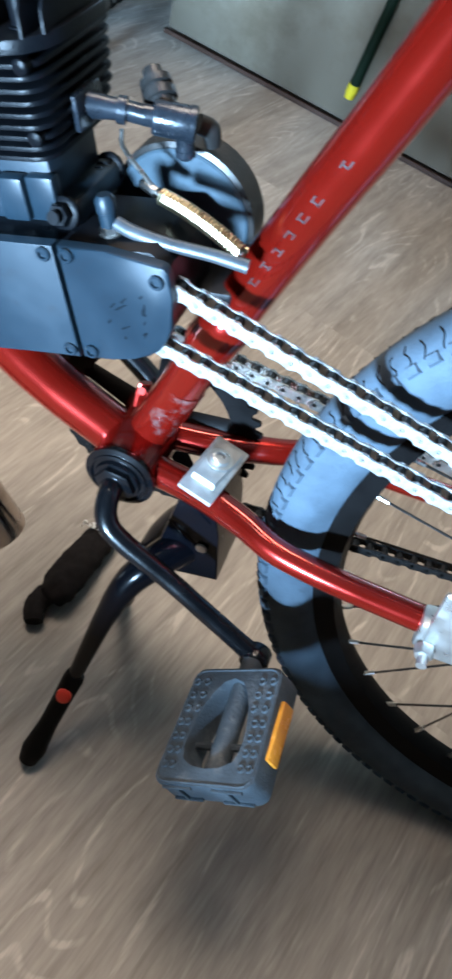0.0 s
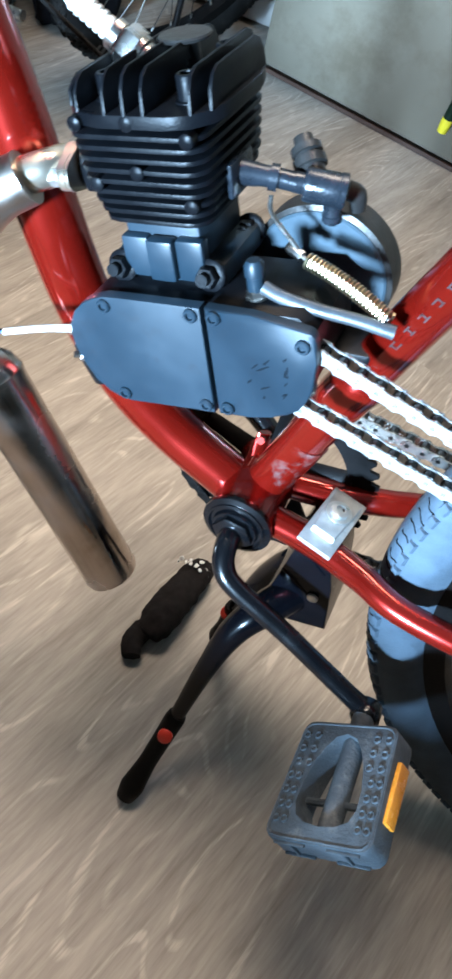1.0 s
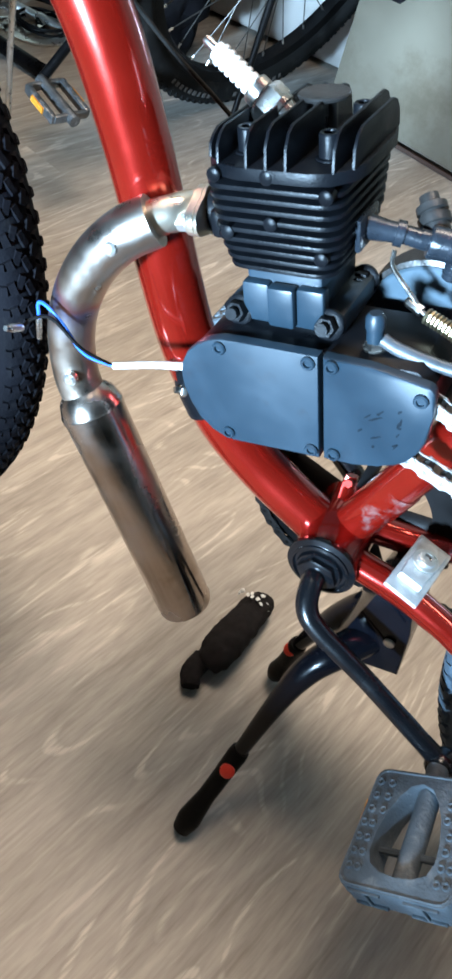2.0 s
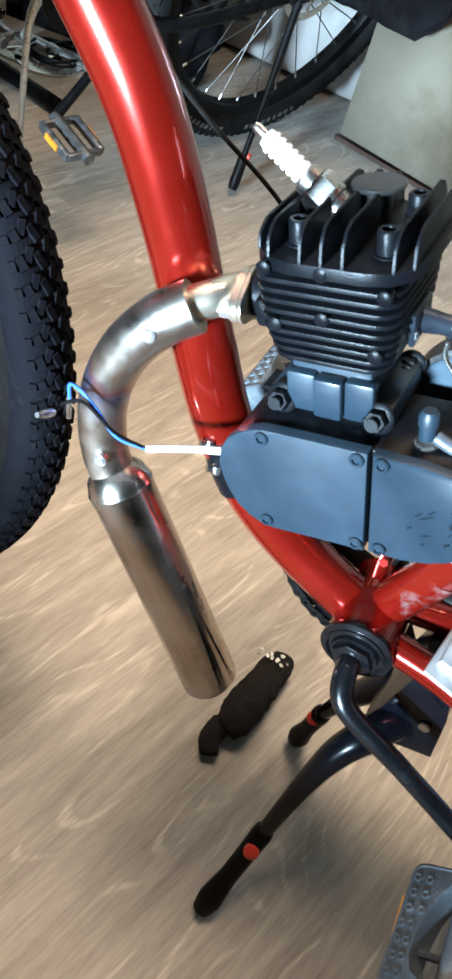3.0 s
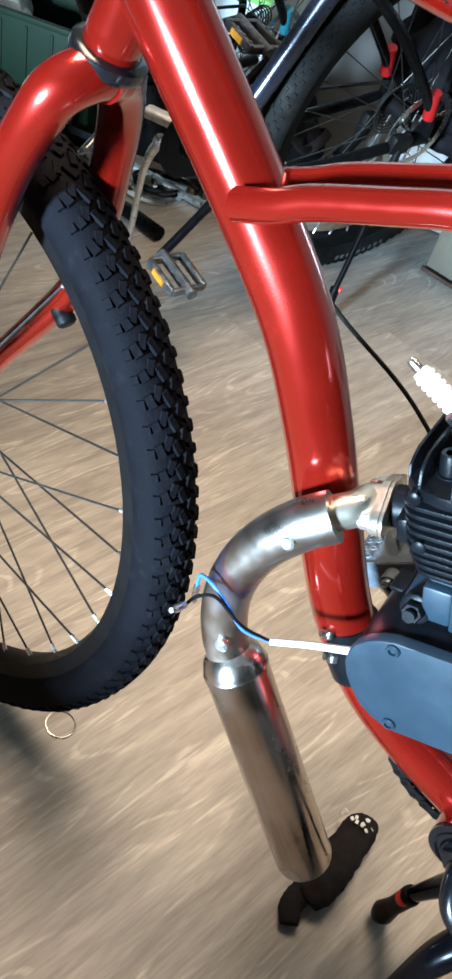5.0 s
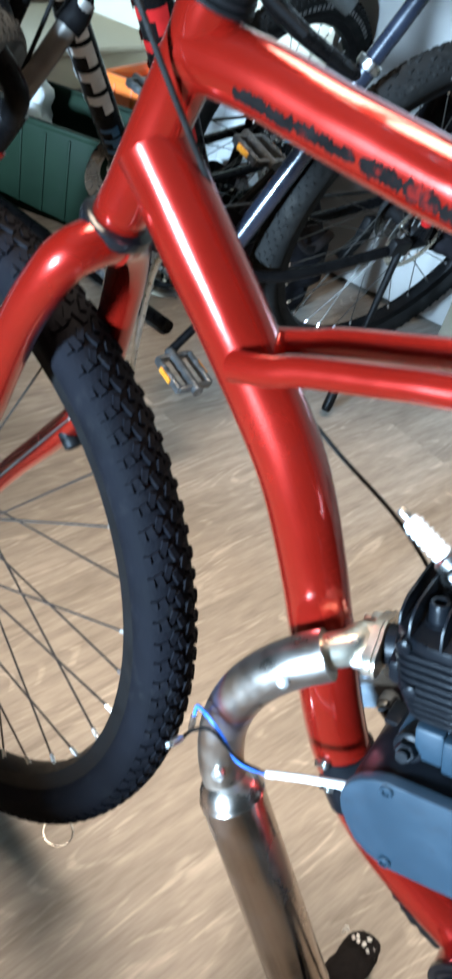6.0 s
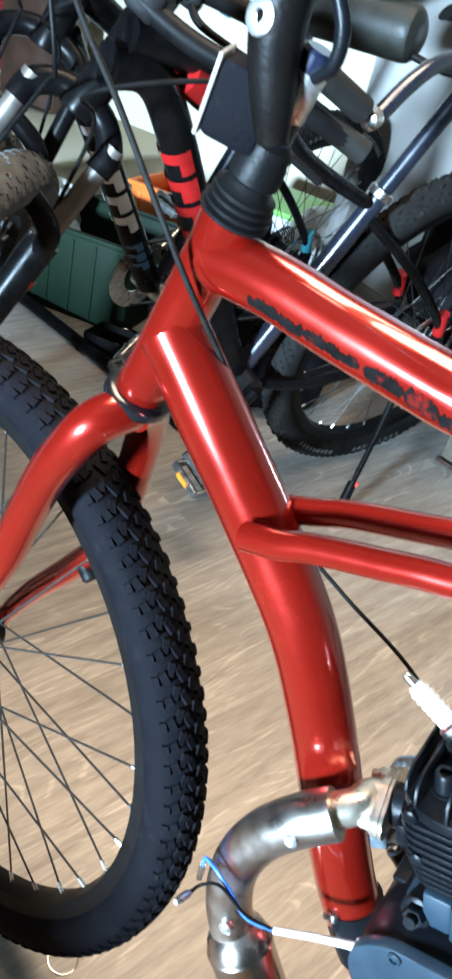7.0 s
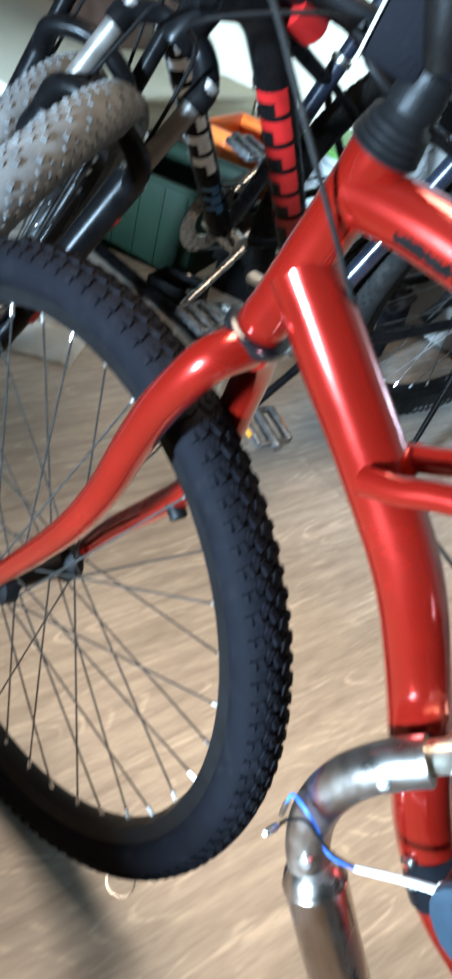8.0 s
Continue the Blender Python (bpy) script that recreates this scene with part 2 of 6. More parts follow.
    blot = n.new("ShaderNodeTexNoise")
    blot.inputs["Scale"].default_value, blot.inputs["Detail"].default_value = 2.5, 4.0
    l.new(co.outputs["Object"], blot.inputs["Vector"])
    tone = n.new("ShaderNodeMapRange")
    tone.inputs["From Min"].default_value, tone.inputs["From Max"].default_value = 0.3, 0.7
    tone.inputs["To Min"].default_value, tone.inputs["To Max"].default_value = 0.85, 1.12
    l.new(blot.outputs["Fac"], tone.inputs["Value"])
    mul = n.new("ShaderNodeMix")
    mul.data_type, mul.blend_type = "RGBA", "MULTIPLY"
    mul.inputs["Factor"].default_value = 1.0
    l.new(ramp.outputs["Color"], mul.inputs["A"])
    l.new(tone.outputs["Result"], mul.inputs["B"])
    l.new(mul.outputs["Result"], b.inputs["Base Color"])
    b.inputs["Roughness"].default_value = 0.5
    bn = n.new("ShaderNodeBump")
    bn.inputs["Strength"].default_value, bn.inputs["Distance"].default_value = 0.10, 0.001
    l.new(mixv.outputs["Value"], bn.inputs["Height"])
    l.new(bn.outputs["Normal"], b.inputs["Normal"])
    return mat


WOOD = wood_floor()

# ---------------------------------------------------------------- mesh tools


def part(name, bm, mat, parent=None, label="", smooth=True):
    me = bpy.data.meshes.new(name)
    bmesh.ops.recalc_face_normals(bm, faces=bm.faces)
    bm.to_mesh(me)
    bm.free()
    me.materials.append(mat)
    if smooth:
        me.shade_smooth()
        me.set_sharp_from_angle(angle=radians(38))
    ob = new(name, me)
    if parent is not None:
        ob.parent = parent
    if label:
        tagged(ob, label)
    return ob


def thing(name, label, category, m=None, group="", kind=""):
    ob = new(name)
    ob.empty_display_size = 0.05
    if m is not None:
        ob.matrix_world = m
    return tagged(ob, label, category, group, kind)


def again(ob, m, parent):
    """The same mesh once more, as a piece of its own."""
    o = new(ob.name.split(".")[0], ob.data)
    o.parent = parent
    o.matrix_basis = m
    return o


def spline(pts, steps):
    """A smooth line through the points (Catmull-Rom)."""
    p = [Vector(q) for q in pts]
    p = [p[0] * 2 - p[1]] + p + [p[-1] * 2 - p[-2]]
    out = []
    for i in range(1, len(p) - 2):
        for k in range(steps):
            t = k / steps
            a, b, c, d = p[i - 1], p[i], p[i + 1], p[i + 2]
            out.append(0.5 * (2 * b + (c - a) * t + (2 * a - 5 * b + 4 * c - d) * t * t + (3 * b - a - 3 * c + d) * t ** 3))
    out.append(p[-2])
    return out


def tube(bm, pts, r, seg=14, steps=6, caps=True, flat=1.0):
    """A round bar along a smooth line; r is one radius or one for each point given."""
    line = spline(pts, steps) if steps > 1 else [Vector(q) for q in pts]
    n = len(line)
    rs = [r] * n if isinstance(r, (int, float)) else [float(np.interp(i / (n - 1) * (len(r) - 1), range(len(r)), r)) for i in range(n)]
    up, rings = None, []
    for i, q in enumerate(line):
        d = (line[min(i + 1, n - 1)] - line[max(i - 1, 0)]).normalized()
        if up is None:
            up = d.orthogonal().normalized()
        up = (up - d * up.dot(d)).normalized()
        side = d.cross(up)
        rings.append([bm.verts.new(q + rs[i] * (up * math.cos(a) + side * flat * math.sin(a))) for a in (2 * math.pi * k / seg for k in range(seg))])
    for a, b in zip(rings, rings[1:]):
        for k in range(seg):
            bm.faces.new((a[k], a[(k + 1) % seg], b[(k + 1) % seg], b[k]))
    if caps:
        bm.faces.new(rings[0][::-1])
        bm.faces.new(rings[-1])
    return bm


def axis_matrix(origin, direction):
    return Matrix.Translation(origin) @ Vector(direction).to_track_quat("Z", "Y").to_matrix().to_4x4()


def lathe(bm, profile, m, seg=24, closed=False):
    """Turn (radius, height) round the z axis of m; closed joins the last ring to the first."""
    rings = []
    for r, h in profile:
        rings.append([bm.verts.new(m @ Vector((max(r, 1e-5) * math.cos(a), max(r, 1e-5) * math.sin(a), h))) for a in (2 * math.pi * k / seg for k in range(seg))])
    pairs = list(zip(rings, rings[1:])) + ([(rings[-1], rings[0])] if closed else [])
    for a, b in pairs:
        for k in range(seg):
            bm.faces.new((a[k], a[(k + 1) % seg], b[(k + 1) % seg], b[k]))
    if not closed:
        bm.faces.new(rings[0][::-1])
        bm.faces.new(rings[-1])
    return bm


def box(bm, size, m, bevel=0.0, seg=2):
    t = bmesh.new()
    bmesh.ops.create_cube(t, size=1.0, matrix=Matrix.Diagonal((*size, 1)))
    if bevel:
        bmesh.ops.bevel(t, geom=t.edges[:], offset=bevel, segments=seg, affect="EDGES", profile=0.5)
    add(bm, t, m)
    return bm


def add(bm, t, m):
    where = {v: bm.verts.new(m @ v.co) for v in t.verts}
    for f in t.faces:
        bm.faces.new([where[v] for v in f.verts])
    t.free()


def plate(bm, outline, depth, m, bevel=0.0):
    """A flat outline in x and y of m, thick along its z, from 0 to depth."""
    t = bmesh.new()
    lo = [t.verts.new((x, y, 0)) for x, y in outline]
    hi = [t.verts.new((x, y, depth)) for x, y in outline]
    n = len(outline)
    t.faces.new(lo[::-1])
    top = t.faces.new(hi)
    for k in range(n):
        t.faces.new((lo[k], lo[(k + 1) % n], hi[(k + 1) % n], hi[k]))
    if bevel:
        bmesh.ops.bevel(t, geom=list(top.edges), offset=bevel, segments=2, affect="EDGES", profile=0.5)
    add(bm, t, m)
    return bm


def arc(cx, cy, r, a0, a1, n):
    return [(cx + r * math.cos(radians(a0 + (a1 - a0) * k / n)), cy + r * math.sin(radians(a0 + (a1 - a0) * k / n))) for k in range(n + 1)]


def hexagon(bm, r, h, m):
    return lathe(bm, [(r, 0), (r, h * 0.8), (r * 0.86, h)], m, 6)

# ---------------------------------------------------------------- the room


def wall(name, label, boxes, mat=None):
    bm = bmesh.new()
    for size, m in boxes:
        box(bm, size, m)
    return tagged(part(name, bm, mat or WALL, None, "", False), label, "wall", "", "structure")


def room():
    bm = bmesh.new()
    box(bm, (6.6, 7.6, 0.1), pose(-0.9, -0.4, -0.062))
    tagged(part("floor", bm, SUBFLOOR, None, "", False), "grey-brown oak laminate floor", "floor", "", "structure")
    wall("wall_north", "cream painted wall behind the bicycles", [((6.6, 0.12, 2.5), pose(-0.9, 2.36, 1.245))])
    # Walls out of view, coloured dark to hold the bounced light down.
    wall("wall_west", "unseen wall darkened to cut bounced light", [((0.12, 7.6, 2.5), pose(-4.16, -0.4, 1.245))], WALL_LOW_BOUNCE)
    wall("wall_east", "unseen wall darkened to cut bounced light", [((0.12, 7.6, 2.5), pose(2.36, -0.4, 1.245))], WALL_LOW_BOUNCE)
    # Unseen low wall, added to keep window light off the floor.
    wall("wall_low", "unseen low wall added to shade the floor from the window", [((4.2, 0.10, 0.50), pose(-0.6, -1.45, 0.249))], WALL_LOW_BOUNCE)
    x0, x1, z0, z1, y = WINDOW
    wall("wall_south", "unseen wall with a window opening, darkened to cut bounced light", [((w, 0.2, h), pose(cx, y, cz)) for cx, cz, w, h in (((-4.2 + x0) / 2, 1.245, x0 + 4.2, 2.5), ((x1 + 2.4) / 2, 1.245, 2.4 - x1, 2.5), ((x0 + x1) / 2, (z0 - 0.005) / 2, x1 - x0, z0 + 0.005), ((x0 + x1) / 2, (z1 + 2.495) / 2, x1 - x0, 2.495 - z1))], WALL_LOW_BOUNCE)
    bm = bmesh.new()
    for cx, cz, w, h in (((x0 + x1) / 2, z0 + 0.025, x1 - x0, 0.05), ((x0 + x1) / 2, z1 - 0.025, x1 - x0, 0.05), (x0 + 0.025, (z0 + z1) / 2, 0.05, z1 - z0 - 0.1), (x1 - 0.025, (z0 + z1) / 2, 0.05, z1 - z0 - 0.1)):
        box(bm, (w, 0.06, h), pose(cx, y, cz), 0.004)
    tagged(part("window_1", bm, WHITE, None), "white window frame", "window", "", "structure")
    bm = bmesh.new()
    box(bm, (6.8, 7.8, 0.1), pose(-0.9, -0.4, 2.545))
    tagged(part("ceiling", bm, WALL_LOW_BOUNCE, None, "", False), "unseen ceiling darkened to cut bounced light", "ceiling", "", "structure")


    lamp = thing("ceiling_lamp", "square shaded lamp on the ceiling", "lamp", pose(-0.55, 0.45, 2.40))
    for x, y, a, d in ((0, 0.60, 1.23, 0.03), (0, -0.60, 1.23, 0.03), (0.60, 0, 0.03, 1.17), (-0.60, 0, 0.03, 1.17)):
        bm = bmesh.new()
        box(bm, (a, d, 0.10), pose(x, y, 0.045), 0.004)
        part("shade_side", bm, WHITE, lamp)


room()

# ---------------------------------------------------------------- the motorised bicycle
bike = thing("motorised_bicycle", "red cruiser bicycle with a black engine kit, standing on its stand", "bicycle")


def wheel(parent, prefix, m, rubber, knobs, spoke_step=36, hub_half=0.05, tread=0.0013, rim_in=0.262, bead=0.281, crown=0.3335, half=0.0262, style="knobs"):
    """Rim with tyre, hub, spokes and nipples; the axle lies along y of m."""
    turn = m @ pose(0, 0, 0, 90, 0, 0)
    bm = bmesh.new()
    lathe(bm, [(r + rim_in - 0.262, h) for r, h in ((0.266, -0.012), (0.283, -0.0155), (0.285, -0.013), (0.276, 0), (0.285, 0.013), (0.283, 0.0155), (0.266, 0.012), (0.262, 0.0))], turn, 96, True)
    rim = part(prefix + "_rim", bm, BLACK_MATT, parent, "black painted steel rim")
    tall, wide = (crown - bead) / 0.0525, half / 0.0262

    def place(r, h):
        return bead + (r - 0.281) * tall, h * wide

    bm = bmesh.new()
    prof = [(0.281, -0.013), (0.290, -0.0225), (0.302, -0.0262), (0.314, -0.0262), (0.324, -0.0225), (0.331, -0.014), (0.3335, -0.005), (0.3335, 0.005), (0.331, 0.014), (0.324, 0.0225), (0.314, 0.0262), (0.302, 0.0262), (0.290, 0.0225), (0.281, 0.013), (0.286, 0.0)]
    lathe(bm, [place(r, h) for r, h in prof], turn, 128, True)
    # tread blocks: centre pairs, half-way rows and shoulder blocks
    n = knobs
    pitch = 2 * math.pi / n
    for k in range(n):
        a = pitch * k
        if style == "slick":
            rows = [(v * 0.0236, 0.3232, 0.0098, 0.0070, v * 52, 0, 0.0 if v > 0 else 0.5) for v in (-1, 1)]
        elif style == "chunky":
            odd = k % 2
            rows = [(0.0046, 0.3343, 0.0135, 0.0062, 4, 24, 0.0), (-0.0046, 0.3343, 0.0135, 0.0062, -4, -24, 0.5), (0.0118, 0.3320, 0.0125, 0.0058, 22, -26, 0.3), (-0.0118, 0.3320, 0.0125, 0.0058, -22, 26, 0.8)]
            rows += [(v * 0.0182, 0.3290, 0.0115 if odd else 0.0085, 0.0068, v * 38, v * 16, 0.05 if v > 0 else 0.55) for v in (-1, 1)] + [(v * 0.0232, 0.3236, 0.0085 if odd else 0.0068, 0.0060, v * 56, 0, 0.0 if v > 0 else 0.5) for v in (-1, 1)]
        else:
            rows = [(0.0050 if k % 2 else -0.0050, 0.3350, 0.0088, 0.0058, 0, 14, 0), (0.0125, 0.3320, 0.0072, 0.0056, 24, 14, 0.5), (-0.0125, 0.3320, 0.0072, 0.0056, -24, -14, 0.5)]
            rows += [(v * 0.0190, 0.3283, 0.0060, 0.0052, v * 38, v * 14, 0) for v in (-1, 1)] + [(v * 0.0235, 0.3232, 0.0056 if k % 2 else 0.0078, 0.0062, v * 52, v * 14, 0.5) for v in (-1, 1)]
        for h, r, ln, wd, tip, skew, off in rows:
            r, h = place(r, h)
            mm = turn @ Matrix.Rotation(a + off * pitch, 4, "Z") @ Matrix.Translation((r, 0, h)) @ Matrix.Rotation(radians(-tip), 4, "Y") @ Matrix.Rotation(radians(skew), 4, "X")
            high = tread if abs(h) < 0.017 or tread < 0.001 else max(tread, 0.0013)
            vs = [bm.verts.new(mm @ Vector((z, sx * ln / 2 * q, sy * wd / 2 * q))) for z, q in ((-0.003, 1.08), (high, 0.80)) for sx, sy in ((-1, -1), (1, -1), (1, 1), (-1, 1))]
            bm.faces.new(vs[4:])
            for q in range(4):
                bm.faces.new((vs[q], vs[(q + 1) % 4], vs[4 + (q + 1) % 4], vs[4 + q]))
    part("tyre", bm, rubber, rim, "knobbly black rubber tyre")
    bm = bmesh.new()
    lathe(bm, [(0.006, -hub_half - 0.012), (0.006, -hub_half), (0.021, -hub_half + 0.004), (0.023, -0.036), (0.023, -0.033), (0.013, -0.026), (0.013, 0.026), (0.023, 0.033), (0.023, 0.036), (0.021, hub_half - 0.004), (0.006, hub_half), (0.006, hub_half + 0.012)], turn, 24)
    part("hub", bm, BLACK_MATT, rim, "black wheel hub")
    spoke = nip = None
    for k in range(spoke_step):
        a = 2 * math.pi * (k + 0.5) / spoke_step
        side = 1 if k % 2 else -1
        lead = radians(62) * (1 if (k // 2) % 2 else -1)
        p0 = Vector((0.021 * math.cos(a + lead), 0.021 * math.sin(a + lead), 0.034 * side))
        p1 = Vector(((rim_in + 0.002) * math.cos(a), (rim_in + 0.002) * math.sin(a), 0.0))
        d = p1 - p0
        mm = turn @ axis_matrix(p0, d)
        if spoke is None:
            t = bmesh.new()
            lathe(t, [(0.00105, 0), (0.00105, d.length)], Matrix(), 6)
            spoke = part("spoke", t, SPOKE, rim)
            spoke.matrix_basis = mm
            t = bmesh.new()
            lathe(t, [(0.0019, -0.011), (0.0021, 0.0), (0.0028, 0.003)], Matrix(), 8)
            nip = part("nipple", t, NIPPLE, rim)
            nip.matrix_basis = turn @ axis_matrix(p1, d)
        else:
            again(spoke, mm, rim)
            again(nip, turn @ axis_matrix(p1, d), rim)
    return rim


STEER_AXIS = Vector((0.305, 0, 0.952)).normalized()
HEAD_FOOT = Vector((-0.417, 0, 0.695))
FRONT_HUB = pose(-0.594, 0.0027, 0.3188, -6.6, 0, -6.5)
wheel(bike, "front_wheel", FRONT_HUB, RUBBER, 112, tread=0.0015, rim_in=0.263, bead=0.279, crown=0.3190, half=0.0245, style="chunky")
REAR_HUB = pose(0.445, -0.004, 0.337, -4.0, 0, 0)
rear_rim = wheel(bike, "rear_wheel", REAR_HUB, RUBBER_GREY, 132, tread=0.0016, style="slick")


def tyre_cuts():
    """Thin wavy cuts in the worn tread of the rear tyre."""
    rnd = random.Random(31)
    turn = REAR_HUB @ pose(0, 0, 0, 90, 0, 0)
    for k in range(64):
        a = math.radians(95 + k * 2.05 + rnd.uniform(-0.4, 0.4))
        for v in (-1, 1):
            bm = bmesh.new()
            pts = []
            for i in range(5):
                h = 0.0215 - 0.0125 * i / 4 * rnd.uniform(0.8, 1.1)
                r = float(np.interp(h, (0.005, 0.014, 0.0225), (0.3335, 0.331, 0.324))) + 0.0001
                w = a + v * 0.006 + 0.0045 * math.sin(i * 1.6 + k)
                pts.append(turn @ Vector((r * math.cos(w), r * math.sin(w), v * h)))
            tube(bm, pts, 0.0006, 5, 2)
            part("tread_cut", bm, BLACK_MATT, rear_rim)


tyre_cuts()


TOP_LINE = ((-0.385, 0.794), (-0.345, 0.7935), (-0.30, 0.788), (-0.24, 0.782), (-0.2, 0.779), (-0.06, 0.758), (0.135, 0.720))
TOP_R = 0.0178


def frame_parts():
    bm = bmesh.new()
    tube(bm, [(-0.401, 0, 0.742), (-0.3600, 0, 0.7010), (-0.3140, 0, 0.6550), (-0.2650, 0, 0.6000), (-0.2300, 0, 0.5400), (-0.1975, 0, 0.4730), (-0.1650, 0, 0.4100), (-0.126, 0, 0.360), (-0.079, 0, 0.328), (-0.012, 0, 0.300)], [0.0218, 0.0224, 0.0224, 0.0222, 0.0220, 0.0220, 0.0218, 0.0210, 0.0204, 0.0200], 30, 8)
    dt = part("down_tube", bm, RED, bike, "curved red down tube, metallic paint")
    bm = bmesh.new()
    lathe(bm, [(0.0150, -0.004), (0.0172, 0.0), (0.0168, 0.012), (0.0162, 0.02), (0.0162, 0.112), (0.0170, 0.120), (0.0170, 0.129), (0.0150, 0.131)], axis_matrix(HEAD_FOOT, STEER_AXIS), 28)
    head = part("head_tube", bm, RED, bike)
    bm = bmesh.new()
    lathe(bm, [(0.016, -0.011), (0.0205, -0.0105), (0.0226, -0.0085), (0.0230, -0.006), (0.0226, -0.002), (0.0205, -0.0005), (0.017, 0.0)], axis_matrix(HEAD_FOOT, STEER_AXIS), 28)
    part("lower_headset_cup", bm, BLACK_GLOSS, head, "dark headset ring")
    bm = bmesh.new()
    prof = [(0.0150, 0.130)]
    for k in range(4):
        prof += [(0.0196 - 0.0009 * k, 0.1305 + k * 0.0042), (0.0198 - 0.0009 * k, 0.1325 + k * 0.0042), (0.0168 - 0.0007 * k, 0.1338 + k * 0.0042)]
    prof += [(0.0128, 0.149), (0.0110, 0.152)]
    lathe(bm, prof, axis_matrix(HEAD_FOOT, STEER_AXIS), 28)
    part("upper_headset_cup", bm, BLACK_MATT, head, "ridged black headset cover")
    bm = bmesh.new()
    tube(bm, [(x, 0, z) for x, z in TOP_LINE], TOP_R, 26, 6)
    tt = part("top_tube", bm, RED, bike, "red top tube with worn dark lettering")
    # lettering on the near flank, worn down to ragged dark and grey flakes
    rnd = random.Random(4)

    def flake(x0, x1, drop, half, lift, mat):
        bm = bmesh.new()
        rows, prev = 5, None
        n = max(6, int((x1 - x0) / 0.0007))
        for i in range(n + 1):
            x = x0 + (x1 - x0) * i / n
            z = float(np.interp(x, [q[0] for q in TOP_LINE], [q[1] for q in TOP_LINE]))
            taper = min(1.0, 9.0 * i / n + 0.35, 9.0 * (n - i) / n + 0.35)
            hi = drop + half * taper * (0.78 + 0.45 * noise.noise((x * 170, half * 900, 1.3)) + 0.45 * noise.noise((x * 800, half * 300, 4.4)))
            lo = drop - half * taper * (0.78 + 0.45 * noise.noise((x * 190, half * 700, 7.1)) + 0.45 * noise.noise((x * 900, half * 500, 2.2)))
            ring = []
            for q in range(rows + 1):
                a = lo + (hi - lo) * q / rows
                ring.append(bm.verts.new((x, -math.sqrt(max(1e-7, (TOP_R + lift) ** 2 - a * a)), z + a)))
            if prev:
                for q in range(rows):
                    bm.faces.new((prev[q], prev[q + 1], ring[q + 1], ring[q]))
            prev = ring
        part("lettering_flake", bm, mat, tt)

    x = -0.348
    while x < 0.02:
        w = rnd.uniform(0.014, 0.040)
        flake(x, x + w, -0.0052 + rnd.uniform(-0.0008, 0.0008), rnd.uniform(0.0036, 0.0052), 0.0003, LETTER)
        if x > -0.27 and rnd.random() < 0.6:
            q = x + rnd.uniform(0, 0.4) * w
            flake(q, q + rnd.uniform(0.007, 0.016), -0.0052 + rnd.uniform(-0.0015, 0.0025), rnd.uniform(0.0018, 0.0034), 0.0006, SILVER_LETTER)
        x += w + rnd.choice((-0.001, 0.0, 0.002))
    for y in (-0.0300, 0.0165):
        bm = bmesh.new()
        tube(bm, [(-0.306, y * 0.9, 0.6600), (-0.284, y, 0.6695), (-0.2645, y, 0.6800), (-0.229, y, 0.6940), (-0.196, y, 0.7062), (-0.15, y, 0.717), (0.0, y, 0.712), (0.16, y * 1.1, 0.665)], [0.0092, 0.0090, 0.0088, 0.0088, 0.0088, 0.0088, 0.0088, 0.0088], 18, 6)
        part("brace_tube", bm, RED, bike, "slim red brace tube")
    bm = bmesh.new()
    tube(bm, [(0.0, 0, 0.303), (0.043, 0, 0.465), (0.0675, 0, 0.548), (0.0835, 0, 0.598), (0.1005, 0, 0.655), (0.144, 0, 0.80)], 0.0168, 24, 6)
    st = part("seat_tube", bm, RED, bike, "red seat tube with rubbed lettering")
    bm = bmesh.new()
    tube(bm, [(0.0095, 0, 0.338), (0.019, 0, 0.372), (0.0225, 0, 0.385)], 0.0171, 24, 3)
    part("bare_patch", bm, RED_WORN, st, "rubbed pale patch of paint")
    # rubbed small letters up the seat tube, as plain bars
    rnd = random.Random(9)
    for k in range(7):
        f = 0.500 + k * 0.0125 + (0.012 if k > 5 else 0)
        q = Vector((float(np.interp(f, (0.465, 0.548, 0.598), (0.043, 0.0675, 0.0835))), 0, f))
        bm = bmesh.new()
        for dx in (-0.0022, 0.0022):
            box(bm, (0.0011, 0.0006, rnd.uniform(0.004, 0.0065)), Matrix.Translation(q + Vector((dx - 0.003, -0.0166, rnd.uniform(-0.001, 0.001)))) @ pose(0, 0, 0, 0, 17, 0))
        box(bm, (0.0040, 0.0006, 0.0012), Matrix.Translation(q + Vector((-0.003, -0.0166, rnd.uniform(-0.002, 0.002)))) @ pose(0, 0, 0, 0, 17, 0))
        part("lettering_mark", bm, DARK_RED, st)
    bm = bmesh.new()
    lathe(bm, [(0.0255, -0.036), (0.0275, -0.034), (0.0275, 0.034), (0.0255, 0.036)], pose(0, 0, 0.303, 90), 32)
    part("bottom_bracket_shell", bm, RED, bike)
    for s in (-1, 1):
        bm = bmesh.new()
        tube(bm, [(0.018, 0.020 * s, 0.305), (0.06, 0.027 * s, 0.310), (0.10, 0.040 * s, 0.314), (0.145, 0.056 * s, 0.317), (0.25, 0.062 * s, 0.325), (0.43, 0.063 * s, 0.338)], [0.0125, 0.0125, 0.0115, 0.0105, 0.0105, 0.0095], 18, 8, flat=1.0)
        part("chain_stay", bm, RED, bike)
        bm = bmesh.new()
